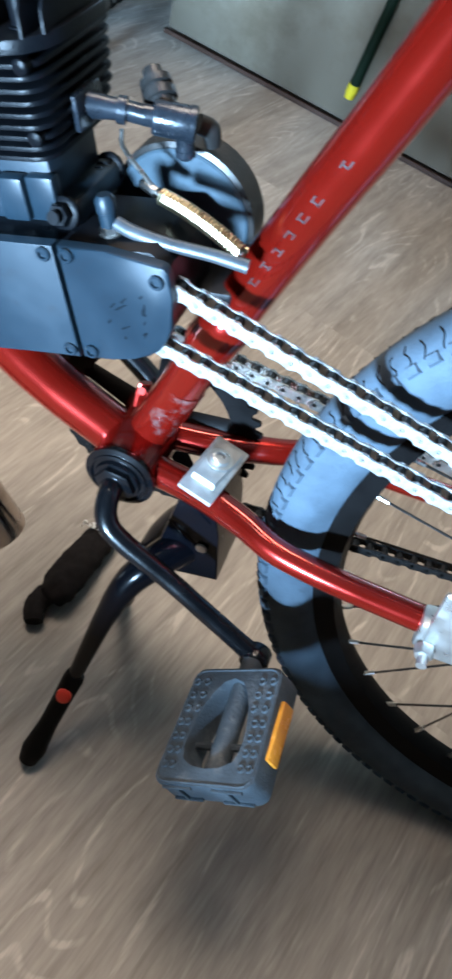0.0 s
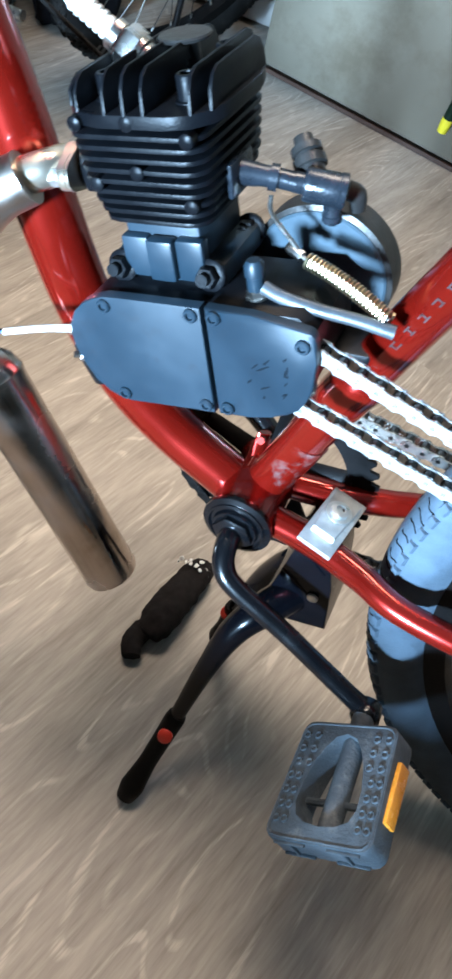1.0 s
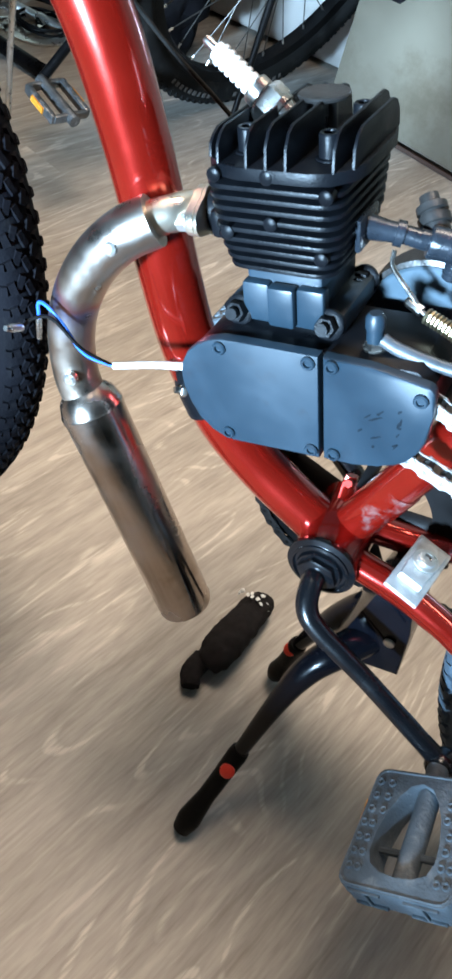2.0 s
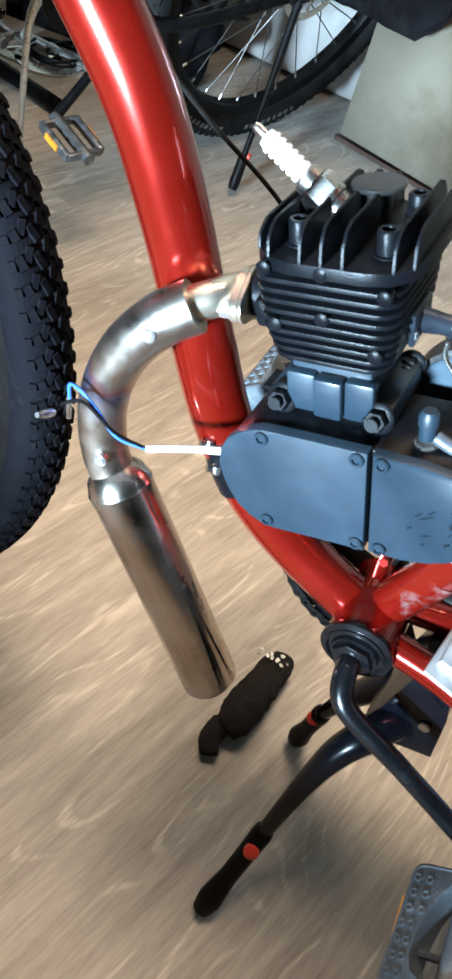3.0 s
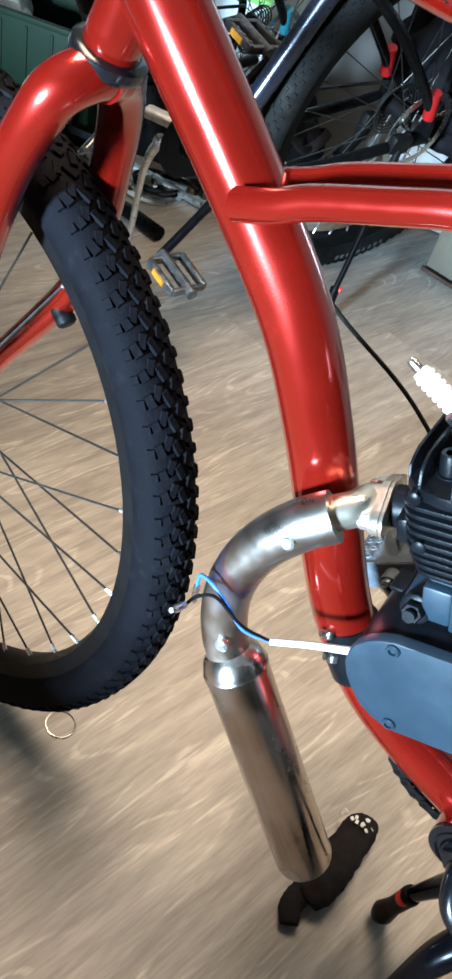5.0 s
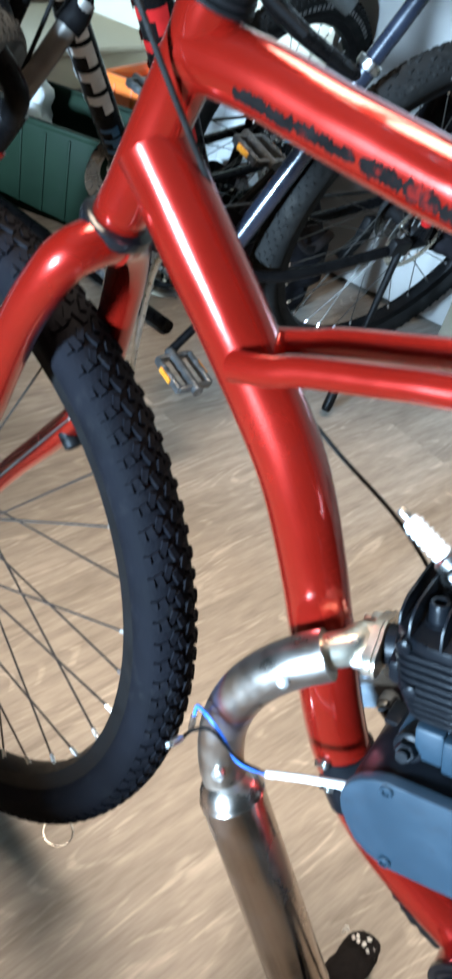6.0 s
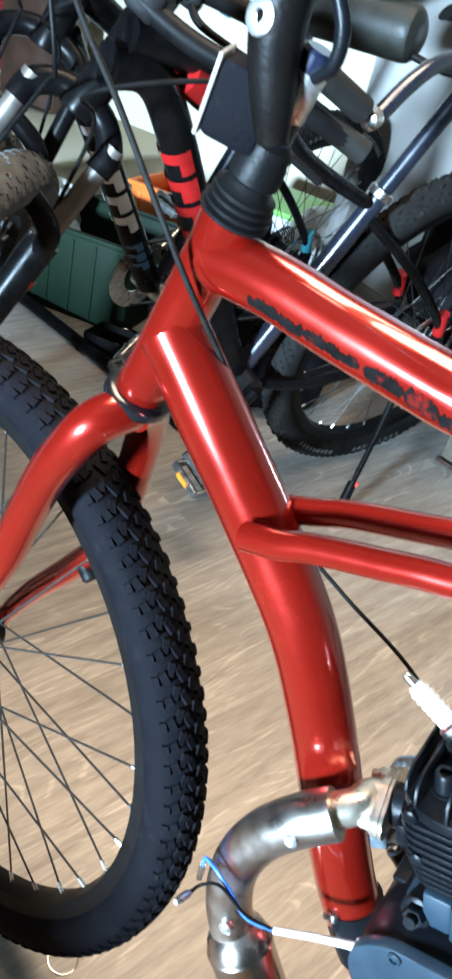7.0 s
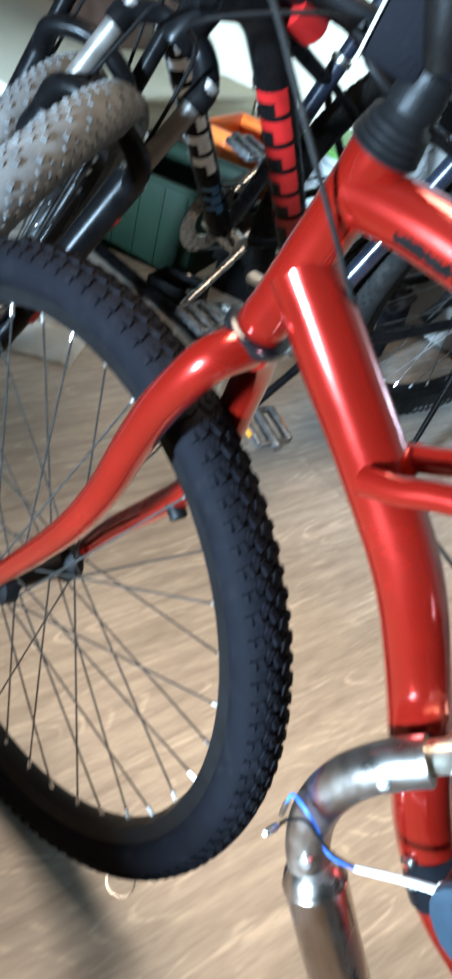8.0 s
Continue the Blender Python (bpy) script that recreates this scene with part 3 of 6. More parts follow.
        tube(bm, [(0.14, 0.018 * s, 0.77), (0.22, 0.045 * s, 0.66), (0.33, 0.058 * s, 0.49), (0.44, 0.063 * s, 0.345)], 0.008, 12, 6)
        part("seat_stay", bm, RED, bike)
    bm = bmesh.new()
    # fork: unicrown and two curved blades, turned a little with the wheel
    near = ((-0.418, 0.010, 0.680), (-0.421, -0.012, 0.681), (-0.429, -0.029, 0.672), (-0.441, -0.0345, 0.650), (-0.4555, -0.036, 0.621), (-0.470, -0.038, 0.580), (-0.4845, -0.042, 0.530), (-0.509, -0.046, 0.475), (-0.545, -0.049, 0.416), (-0.588, -0.0515, 0.350), (-0.6003, -0.0526, 0.3252))
    far = ((-0.418, -0.006, 0.680), (-0.421, 0.014, 0.680), (-0.430, 0.030, 0.666), (-0.439, 0.044, 0.638), (-0.446, 0.0495, 0.604), (-0.453, 0.0515, 0.560), (-0.468, 0.0540, 0.502), (-0.500, 0.0565, 0.452), (-0.546, 0.0570, 0.388), (-0.575, 0.0565, 0.340), (-0.5877, 0.058, 0.3124))
    for line in (near, far):
        tube(bm, line, [0.0150, 0.0152, 0.0150, 0.0148, 0.0146, 0.0142, 0.0136, 0.0126, 0.0114, 0.0100, 0.0090], 20, 6)
    fork = part("fork", bm, RED, bike, "red curved fork blades")
    axle = FRONT_HUB.to_3x3() @ Vector((0, 1, 0))
    for v in (-1, 1):
        bm = bmesh.new()
        hexagon(bm, 0.009, 0.008, axis_matrix(FRONT_HUB.translation + axle * 0.062 * v, axle * v))
        part("axle_nut", bm, ZINC, fork)
    bm = bmesh.new()
    lathe(bm, [(0.0075, -0.004), (0.0085, 0.004), (0.0085, 0.016), (0.006, 0.018)], axis_matrix((-0.484, 0.051, 0.472), (0.72, -0.15, -0.55)), 14)
    part("brake_boss", bm, BLACK_MATT, fork, "black brake boss")
    return tt


frame_parts()


def crank_set():
    bm = bmesh.new()
    lathe(bm, [(0.027, 0.0), (0.0285, 0.002), (0.0285, 0.006), (0.024, 0.0075), (0.024, 0.009), (0.0225, 0.0095), (0.0215, 0.0075), (0.019, 0.008), (0.018, 0.0115), (0.012, 0.012)], axis_matrix((0, -0.034, 0.303), (0, -1, 0)), 36)
    hexagon(bm, 0.0165, 0.006, axis_matrix((0, -0.0455, 0.303), (0, -1, 0)))
    cup = part("bearing_cup", bm, BLACK_GLOSS, bike, "black bottom bracket cup and lock nut")
    bm = bmesh.new()
    tube(bm, [(0, -0.04, 0.303), (0.0, -0.058, 0.302), (0.006, -0.0725, 0.292), (0.022, -0.0790, 0.283), (0.07, -0.084, 0.266), (0.132, -0.091, 0.2405), (0.1525, -0.093, 0.232)], [0.0090, 0.0090, 0.0088, 0.0084, 0.0078, 0.0078, 0.0088], 18, 8)
    lathe(bm, [(0.0100, -0.0085), (0.0118, -0.006), (0.0118, 0.006), (0.0100, 0.0085)], axis_matrix((0.153, -0.094, 0.232), (0, -1, 0)), 20)
    arm = part("crank_arm", bm, BLACK_GLOSS, bike, "black one-piece crank arm")
    bm = bmesh.new()
    tube(bm, [(0, 0.05, 0.303), (-0.02, 0.062, 0.313), (-0.10, 0.067, 0.36), (-0.148, 0.07, 0.388)], 0.0095, 14, 6)
    part("crank_arm", bm, BLACK_GLOSS, bike)
    # chainring on the far side
    bm = bmesh.new()
    teeth = 44
    outline = []
    for k in range(teeth * 4):
        a = 2 * math.pi * k / (teeth * 4)
        r = 0.0915 if k % 4 in (0, 1) else 0.0855
        outline.append((r, a))
    mm = axis_matrix((0, 0.0365, 0.303), (0, -1, 0))
    inner = 0.066
    lo = [[bm.verts.new(mm @ Vector((r * math.cos(a), r * math.sin(a), z))) for r, a in outline] for z in (0, 0.003)]
    li = [[bm.verts.new(mm @ Vector((inner * math.cos(a), inner * math.sin(a), z))) for r, a in outline] for z in (0, 0.003)]
    n = len(outline)
    for k in range(n):
        j = (k + 1) % n
        bm.faces.new((lo[0][k], lo[0][j], lo[1][j], lo[1][k]))
        bm.faces.new((li[0][k], li[0][j], li[1][j], li[1][k]))
        bm.faces.new((lo[0][k], lo[0][j], li[0][j], li[0][k]))
        bm.faces.new((lo[1][k], lo[1][j], li[1][j], li[1][k]))
    for k in range(5):
        a = 2 * math.pi * k / 5 + 0.35
        q0, q1 = (mm @ Vector((r * math.cos(a), r * math.sin(a), 0.0015)) for r in (0.015, 0.069))
        tube(bm, [q0, q1], [0.009, 0.006], 8, 2, True, 0.25)
    lathe(bm, [(0.02, -0.002), (0.02, 0.005)], mm, 20)
    part("chainring", bm, BLACK_MATT, bike, "black toothed chainring")


crank_set()


def pedal(m, parent, reflectors=True):
    """A block pedal; its axle lies along y of m, outwards to -y."""
    bm = bmesh.new()
    L, W, T = 0.094, 0.088, 0.024
    out = []
    for sx, sy, c in ((1, 1, 0), (-1, 1, 90), (-1, -1, 180), (1, -1, 270)):
        half = W / 2 if sy < 0 else W / 2 - 0.003
        out += [(sx * (half - 0.009) + 0.009 * math.cos(radians(c + a)), -L / 2 + sy * (L / 2 - 0.009) + 0.009 * math.sin(radians(c + a))) for a in (0, 30, 60, 90)]
    # the hole is an arch, wide at the outer end
    hole = [(0.0245, -0.052), (0.0205, -0.034), (0.0150, -0.022), (0.0085, -0.013), (0.0, -0.010), (-0.0085, -0.013), (-0.0150, -0.022), (-0.0205, -0.034), (-0.0245, -0.052), (-0.0250, -0.066), (-0.0215, -0.075), (-0.0125, -0.0795), (0.0, -0.081), (0.0125, -0.0795), (0.0215, -0.075), (0.0250, -0.066)]

    def ring(pts, z):
        return [bm.verts.new((x, y, z)) for x, y in pts]
    wide = [(x * 1.16, (y + 0.046) * 1.10 - 0.046) for x, y in hole]
    lo, hi, li, hj = ring(out, -T / 2), ring(out, T / 2), ring(hole, -T / 2 - 0.0012), ring(hole, T / 2 + 0.0012)
    lw, hw = ring(wide, -T / 2), ring(wide, T / 2)
    shift = min(range(16), key=lambda s: sum((Vector(out[k]) - Vector((0, -L / 2))).angle_signed(Vector(wide[(k + s) % 16]) - Vector((0, -L / 2))) ** 2 for k in range(16)))
    li, hj, lw, hw = (v[shift:] + v[:shift] for v in (li, hj, lw, hw))
    for k in range(16):
        j = (k + 1) % 16
        for p, q in ((lo, hi), (li, hj), (lo, lw), (hi, hw), (lw, li), (hw, hj)):
            bm.faces.new((p[k], p[j], q[j], q[k]))
    bmesh.ops.recalc_face_normals(bm, faces=bm.faces)
    bmesh.ops.bevel(bm, geom=[e for e in bm.edges if e.is_manifold and e.calc_face_angle() > 1.0], offset=0.0016, segments=2, affect="EDGES", profile=0.6)
    # a raised edge round each broad face
    for s in (-1, 1):
        for k in range(16):
            p, q = Vector(out[k]), Vector(out[(k + 1) % 16])
            c = Vector((0, -L / 2))
            p, q = (c + (v - c) * 0.955 for v in (p, q))
            tube(bm, [(p.x, p.y, s * (T / 2 - 0.0004)), (q.x, q.y, s * (T / 2 - 0.0004))], 0.0012, 6, 1)
    # hollow studs on both broad faces and notches in the outer end
    for s in (-1, 1):
        flip = Matrix() if s > 0 else pose(0, 0, 0, 180)
        for sx in (-1, 1):
            for a in range(7):
                for b in range(2):
                    x = sx * (0.0305 + 0.0068 * b) if a > 2 else sx * (0.0255 + 0.0095 * b)
                    y = -0.012 - a * 0.0112
                    lathe(bm, [(0.0033, 0), (0.0029, 0.0014), (0.0019, 0.0014), (0.0015, 0.0004), (0.0, 0.0003)], Matrix.Translation((x, y, s * T / 2)) @ flip, 9)
    for x in (-0.022, 0.022):
        box(bm, (0.026, 0.003, 0.0022), pose(x, -L - 0.0006, 0.0085), 0.0006)
        box(bm, (0.026, 0.003, 0.0022), pose(x, -L - 0.0006, -0.0085), 0.0006)
        box(bm, (0.0022, 0.003, 0.017), pose(x, -L - 0.0006, 0), 0.0006)
    body = part("pedal", bm, DARK_GREY, parent, "scuffed dark grey plastic pedal with studs")
    body.matrix_basis = m
    bm = bmesh.new()
    tube(bm, [(0, 0.012, 0), (0, -L + 0.004, 0)], [0.0085, 0.0085], 16, 1)
    for s in (-1, 1):
        tube(bm, [(s * 0.027, -L / 2 - 0.012, 0), (0, -L / 2 - 0.012, 0)], 0.003, 8, 1)
    part("pedal_sleeve", bm, DARK_GREY, body)
    bm = bmesh.new()
    lathe(bm, [(0.0065, 0), (0.0065, 0.016)], axis_matrix((0, 0.0, 0), (0, 1, 0)), 12)
    part("pedal_axle", bm, BRUSHED, body, "rusty steel axle")
    for s in (-1, 1) if reflectors else ():
        bm = bmesh.new()
        box(bm, (0.004, 0.045, 0.013), pose(s * (W / 2 + 0.0002), -L / 2, 0), 0.001)
        part("reflector", bm, AMBER, body, "amber reflector")
    return body


pedal(pose(0.1525, -0.113, 0.2345, 3, -46, 0), bike)
pedal(pose(-0.148, 0.085, 0.380, 0, 42, 180), bike, False)

# ---------------------------------------------------------------- the engine
E = pose(-0.062, 0, 0.455, 0, -19.3, 0)


def flat_on(y0):
    """Outlines in the engine's own plane, built out towards the near side from y0."""
    return E @ pose(0, y0, 0, 90)


def screw(parent, x, z, y, r=0.0046, mat=None):
    bm = bmesh.new()
    m = flat_on(y) @ Matrix.Translation((x, z, 0))
    lathe(bm, [(r, -0.002), (r, 0.0016), (r * 0.8, 0.0026), (r * 0.55, 0.0026), (r * 0.5, 0.0008)], m, 14)
    return part("screw", bm, mat or COVER, parent, "cross-head screw")


def engine():
    bm = bmesh.new()
    case = [(0.074, 0.0385), (-0.048, 0.0392), (-0.060, 0.0355), (-0.0715, 0.0275), (-0.0785, 0.0150), (-0.0795, 0.0), (-0.0745, -0.0160), (-0.064, -0.0310), (-0.050, -0.0368), (0.016, -0.0348), (0.055, -0.0295), (0.0775, -0.0150), (0.085, 0.008), (0.084, 0.030)]
    plate(bm, case, 0.062, flat_on(0.010), 0.002)
    box(bm, (0.088, 0.050, 0.066), E @ pose(-0.024, 0.020, 0.0), 0.006)
    body = part("engine_crankcase", bm, BLACK_ALU, bike, "black aluminium engine crankcase")
    bm = bmesh.new()
    left = [(0.0165, 0.0412), (-0.035, 0.0405), (-0.049, 0.0400), (-0.058, 0.0375), (-0.0665, 0.0330), (-0.0745, 0.0258), (-0.0795, 0.0165), (-0.0812, 0.0070), (-0.0802, -0.0030), (-0.0765, -0.0145), (-0.070, -0.0250), (-0.0625, -0.0335), (-0.055, -0.0372), (-0.0465, -0.0380), (0.0165, -0.0358)]
    plate(bm, left, 0.008, flat_on(-0.052), 0.0016)
    part("cover_plate", bm, COVER, body, "smooth satin black cover plate")
    bm = bmesh.new()
    right = [(0.0192, -0.0356), (0.040, -0.0338), (0.056, -0.0305), (0.066, -0.0275), (0.0735, -0.0225), (0.0795, -0.0145), (0.0840, -0.0050), (0.0868, 0.0150)] + arc(0.0805, 0.0285, 0.0065, 0, 75, 3) + [(0.049, 0.0405), (0.0192, 0.0412)]
    plate(bm, right, 0.0075, flat_on(-0.052), 0.0016)
    rp = part("cover_plate", bm, COVER, body, "satin black cover plate with scuffs")
    for x, z in ((-0.0495, 0.0340), (0.0105, 0.0360), (0.0252, 0.0362), (0.0795, 0.0255), (0.0115, -0.0295), (0.0265, -0.0292), (-0.049, -0.0320)):
        screw(body, x, z, -0.0598)
    rnd = random.Random(21)
    for k in range(12):
        x, z = rnd.gauss(0.058, 0.012), rnd.gauss(0.002, 0.009)
        r, lean, long = rnd.uniform(0.0004, 0.0010), rnd.uniform(0.4, 1.3), rnd.uniform(1.5, 5.0)
        out = []
        for q in range(11):
            a = 2 * math.pi * q / 11
            u, v = r * long * rnd.uniform(0.6, 1.4) * math.cos(a), r * rnd.uniform(0.5, 1.5) * math.sin(a)
            out.append((x + u * math.cos(lean) - v * math.sin(lean), z + u * math.sin(lean) + v * math.cos(lean)))
        bm = bmesh.new()
        plate(bm, out, 0.0003, flat_on(-0.0593))
        part("scuff", bm, SCUFF, rp, "dark scuff")
    # neck under the cylinder, with the studs and nuts
    bm = bmesh.new()
    box(bm, (0.050, 0.058, 0.042), E @ pose(-0.018, 0.0, 0.058), 0.003)
    box(bm, (0.078, 0.064, 0.016), E @ pose(-0.018, 0.002, 0.045), 0.004)
    for x, w, y in ((-0.0345, 0.018, -0.0310), (-0.0165, 0.0175, -0.0345), (0.0015, 0.018, -0.0310)):
        panel = bmesh.new()
        box(panel, (w, 0.010, 0.026), E @ pose(x, y, 0.0555), 0.002)
        part("base_panel", panel, COVER, body)
    part("cylinder_base", bm, COVER, body, "black cylinder base")
    for x, y in ((-0.047, -0.030), (0.013, -0.030), (-0.047, 0.03), (0.013, 0.03)):
        bm = bmesh.new()
        mm = E @ axis_matrix((x, y - 0.002, 0.047), (0.0, -1, 0.25))
        lathe(bm, [(0.010, 0), (0.010, 0.003), (0.0085, 0.004)], mm, 16)
        hexagon(bm, 0.0072, 0.010, mm)
        lathe(bm, [(0.004, 0.006), (0.004, 0.015)], mm, 10)
        part("mounting_nut", bm, BLACK_ALU, body)
    # stack of cooling fins
    n = 9
    for k in range(n):
        w = 0.0790 + k * 0.0062
        g = float(np.interp(k, [0, 3, 8], [0.0345, 0.0390, 0.0415]))
        bm = bmesh.new()
        c = 0.012
        out = []
        gx, gy = g, g + 0.005
        for sx, sy, a0 in ((1, 1, 0), (-1, 1, 90), (-1, -1, 180), (1, -1, 270)):
            out += [(sx * (gx - c) + c * math.cos(radians(a0 + a)), sy * (gy - c) + c * math.sin(radians(a0 + a))) for a in (0, 30, 60, 90)]
        plate(bm, out, 0.0026, E @ pose(-0.017, 0, w), 0.0008)
        part("cooling_fin", bm, BLACK_ALU, body)
    bm = bmesh.new()
    lathe(bm, [(0.029, 0.075), (0.029, 0.137)], E @ pose(-0.017, 0, 0), 24)
    # little cast bosses that tie the fins together
    for x, w in ((-0.017, 0.1375), (-0.017, 0.111), (0.017, 0.130), (-0.049, 0.1365), (-0.045, 0.103), (0.012, 0.093)):
        y = -float(np.interp(w, [0.08, 0.097, 0.130], [0.0385, 0.0435, 0.0468]))
        lathe(bm, [(0.0042, -0.006), (0.0042, 0.0010), (0.0030, 0.0018)], flat_on(y) @ Matrix.Translation((x, w, 0)), 12)
    part("cylinder_barrel", bm, BLACK_ALU, body)
    # cylinder head: slab, upright fins, nuts and plug
    bm = bmesh.new()
    c, gx, gy = 0.026, 0.046, 0.048
    out = []
    for sx, sy, a0 in ((1, 1, 0), (-1, 1, 90), (-1, -1, 180), (1, -1, 270)):
        out += [(sx * (gx - c) + c * math.cos(radians(a0 + a)), sy * (gy - c) + c * math.sin(radians(a0 + a))) for a in (0, 30, 60, 90)]
    plate(bm, out, 0.0070, E @ pose(-0.0145, 0, 0.1350), 0.0012)
    headp = part("cylinder_head", bm, BLACK_ALU, bike, "finned black cylinder head")
    for x, h in ((-0.0565, 0.013), (-0.0475, 0.0165), (-0.0285, 0.0195), (-0.0170, 0.0205), (-0.0055, 0.0205), (0.0195, 0.0195), (0.0275, 0.0180)):
        t = bmesh.new()
        inset = max(0.0, abs(x + 0.0145) - (0.046 - 0.026))
        reach = 0.048 - 0.026 + math.sqrt(max(0.0, 0.026 ** 2 - inset ** 2))
        lo, hi = 0.1415, 0.1415 + h
        prof = [(-reach, lo), (-reach + 0.0015, lo + h * 0.55), (-reach + 0.006, hi - 0.0025), (-reach + 0.012, hi), (reach - 0.012, hi), (reach - 0.006, hi - 0.0025), (reach - 0.0015, lo + h * 0.55), (reach, lo)]
        plate(t, prof, 0.0017, E @ pose(x - 0.0008, 0, 0, 90, 0, 90), 0.0004)
        part("head_fin", t, BLACK_ALU, headp)
    for x, y in ((-0.038, -0.024), (0.010, -0.024), (-0.038, 0.026), (0.010, 0.026)):
        bm = bmesh.new()
        lathe(bm, [(0.0078, 0.1415), (0.0078, 0.1428), (0.0060, 0.1432), (0.0060, 0.1545), (0.0053, 0.1555), (0.0036, 0.1555), (0.0032, 0.1520)], E @ pose(x, y, 0), 18)
        part("head_nut", bm, BLACK_ALU, headp, "black socket screw")
    bm = bmesh.new()
    lathe(bm, [(0.0075, 0.1415), (0.0075, 0.1595), (0.0145, 0.1604), (0.0152, 0.1618), (0.0146, 0.1628)], E @ pose(-0.0095, 0.016, 0), 28)
    part("head_boss", bm, CARB, headp, "flat round boss")
    d = Vector((-0.77, 0.0, 0.64))
    base = E @ Vector((-0.0270, 0.002, 0.1515))
    dd = (E.to_3x3() @ d).normalized()
    bm = bmesh.new()
    mm = axis_matrix(base, dd)
    lathe(bm, [(0.0095, -0.006), (0.0095, 0.004), (0.011, 0.005), (0.011, 0.008), (0.0085, 0.0085)], mm, 20)
    hexagon(bm, 0.0120, 0.010, mm @ Matrix.Translation((0, 0, 0.0080)))
    lathe(bm, [(0.0088, 0.019), (0.0088, 0.024), (0.0066, 0.026)], mm, 20)
    plug = part("spark_plug", bm, BRUSHED, headp, "bare spark plug with steel hexagon")
    bm = bmesh.new()
    prof = [(0.0054, 0.025)]
    for k in range(6):
        prof += [(0.0065, 0.027 + k * 0.0042), (0.0065, 0.0290 + k * 0.0042), (0.0054, 0.0298 + k * 0.0042), (0.0054, 0.0308 + k * 0.0042)]
    prof += [(0.0050, 0.0535), (0.0035, 0.054)]
    lathe(bm, prof, mm, 20)
    part("insulator", bm, WHITE, plug, "white ribbed ceramic insulator")
    bm = bmesh.new()
    lathe(bm, [(0.0030, 0.053), (0.0030, 0.060), (0.0020, 0.062)], mm, 10)
    part("terminal", bm, BRUSHED, plug)
    return body


engine()


def engine_side():
    """What sits on the far and rear side: clutch housing, carburettor, clutch arm with its spring."""
    bm = bmesh.new()
    mh = axis_matrix((-0.014, 0.030, 0.488), (0, 1, 0))
    lathe(bm, [(0.0435, 0.0), (0.0450, 0.0012), (0.0450, 0.020), (0.020, 0.022)], mh, 48)
    house = part("clutch_housing", bm, DISC, bike, "smooth blue-grey clutch housing")
    bm = bmesh.new()
    lathe(bm, [(0.0452, 0.002), (0.0485, 0.003), (0.0485, 0.024), (0.0452, 0.025)], mh, 48, True)
    part("housing_rim", bm, CARB, house, "dull brown-grey rim")
    bm = bmesh.new()
    lathe(bm, [(0.010, -0.012), (0.014, -0.006), (0.014, 0.001)], mh, 24)
    part("shaft_boss", bm, BLACK_ALU, house, "black shaft boss")
    # intake pipe and carburettor
    bm = bmesh.new()
    tube(bm, [(-0.078, -0.003, 0.553), (-0.060, 0.002, 0.555), (-0.050, 0.005, 0.556), (-0.040, 0.007, 0.5565)], [0.0085, 0.0062, 0.0056, 0.0056], 16, 4)
    box(bm, (0.004, 0.032, 0.020), Matrix.Translation((-0.0715, -0.001, 0.5535)) @ pose(0, 0, 0, 0, -19, 0), 0.002)
    lathe(bm, [(0.0076, 0), (0.0076, 0.005)], axis_matrix((-0.0555, 0.0035, 0.5555), (1, 0.28, 0.06)), 18)
    intake = part("intake_pipe", bm, DULL_ALU, bike, "cast metal intake manifold")
    bm = bmesh.new()
    lathe(bm, [(0.0060, -0.001), (0.0060, 0.004), (0.0088, 0.0045), (0.0096, 0.006), (0.0096, 0.0245), (0.0102, 0.025), (0.0102, 0.0285), (0.0080, 0.0295), (0.0070, 0.024)], axis_matrix((-0.0405, 0.0075, 0.5565), (1, 0.30, 0.06)), 24)
    carb = part("carburettor", bm, DULL_ALU, intake, "small metal carburettor")
    bm = bmesh.new()
    lathe(bm, [(0.0075, -0.014), (0.0080, -0.010), (0.0080, -0.004), (0.0100, -0.0035), (0.0100, 0.0015), (0.0078, 0.002), (0.0078, 0.004), (0.0094, 0.0045), (0.0094, 0.0085), (0.0060, 0.010), (0.0058, 0.015), (0.003, 0.016)], axis_matrix((-0.040, 0.024, 0.562), (-0.75, 0.65, 0.55)), 20)
    part("throttle_cap", bm, CARB, carb, "oily brown-grey throttle cap")
    bm = bmesh.new()
    lathe(bm, [(0.0055, -0.006), (0.0055, 0.006), (0.0062, 0.0065), (0.0062, 0.010), (0.0040, 0.012)], axis_matrix((-0.018, 0.016, 0.548), (0.25, 0.05, -1)), 14)
    part("float_bowl", bm, DULL_ALU, carb)
    bm = bmesh.new()
    tube(bm, [(-0.016, 0.030, 0.552), (-0.009, 0.034, 0.549), (-0.006, 0.036, 0.540)], [0.0058, 0.0062, 0.0048], 16, 4)
    part("air_filter", bm, CARB, carb, "small dark air filter")
    # clutch arm
    bm = bmesh.new()
    pv = Vector((-0.0295, -0.036, 0.492))
    lathe(bm, [(0.0072, 0), (0.0072, 0.012), (0.0052, 0.014), (0.0052, 0.028), (0.0060, 0.0285), (0.0060, 0.035), (0.0040, 0.038)], axis_matrix(pv, E.to_3x3() @ Vector((0, 0, 1))), 16)
    post = part("clutch_pivot", bm, COVER, bike, "black clutch pivot with a domed nut")
    bm = bmesh.new()
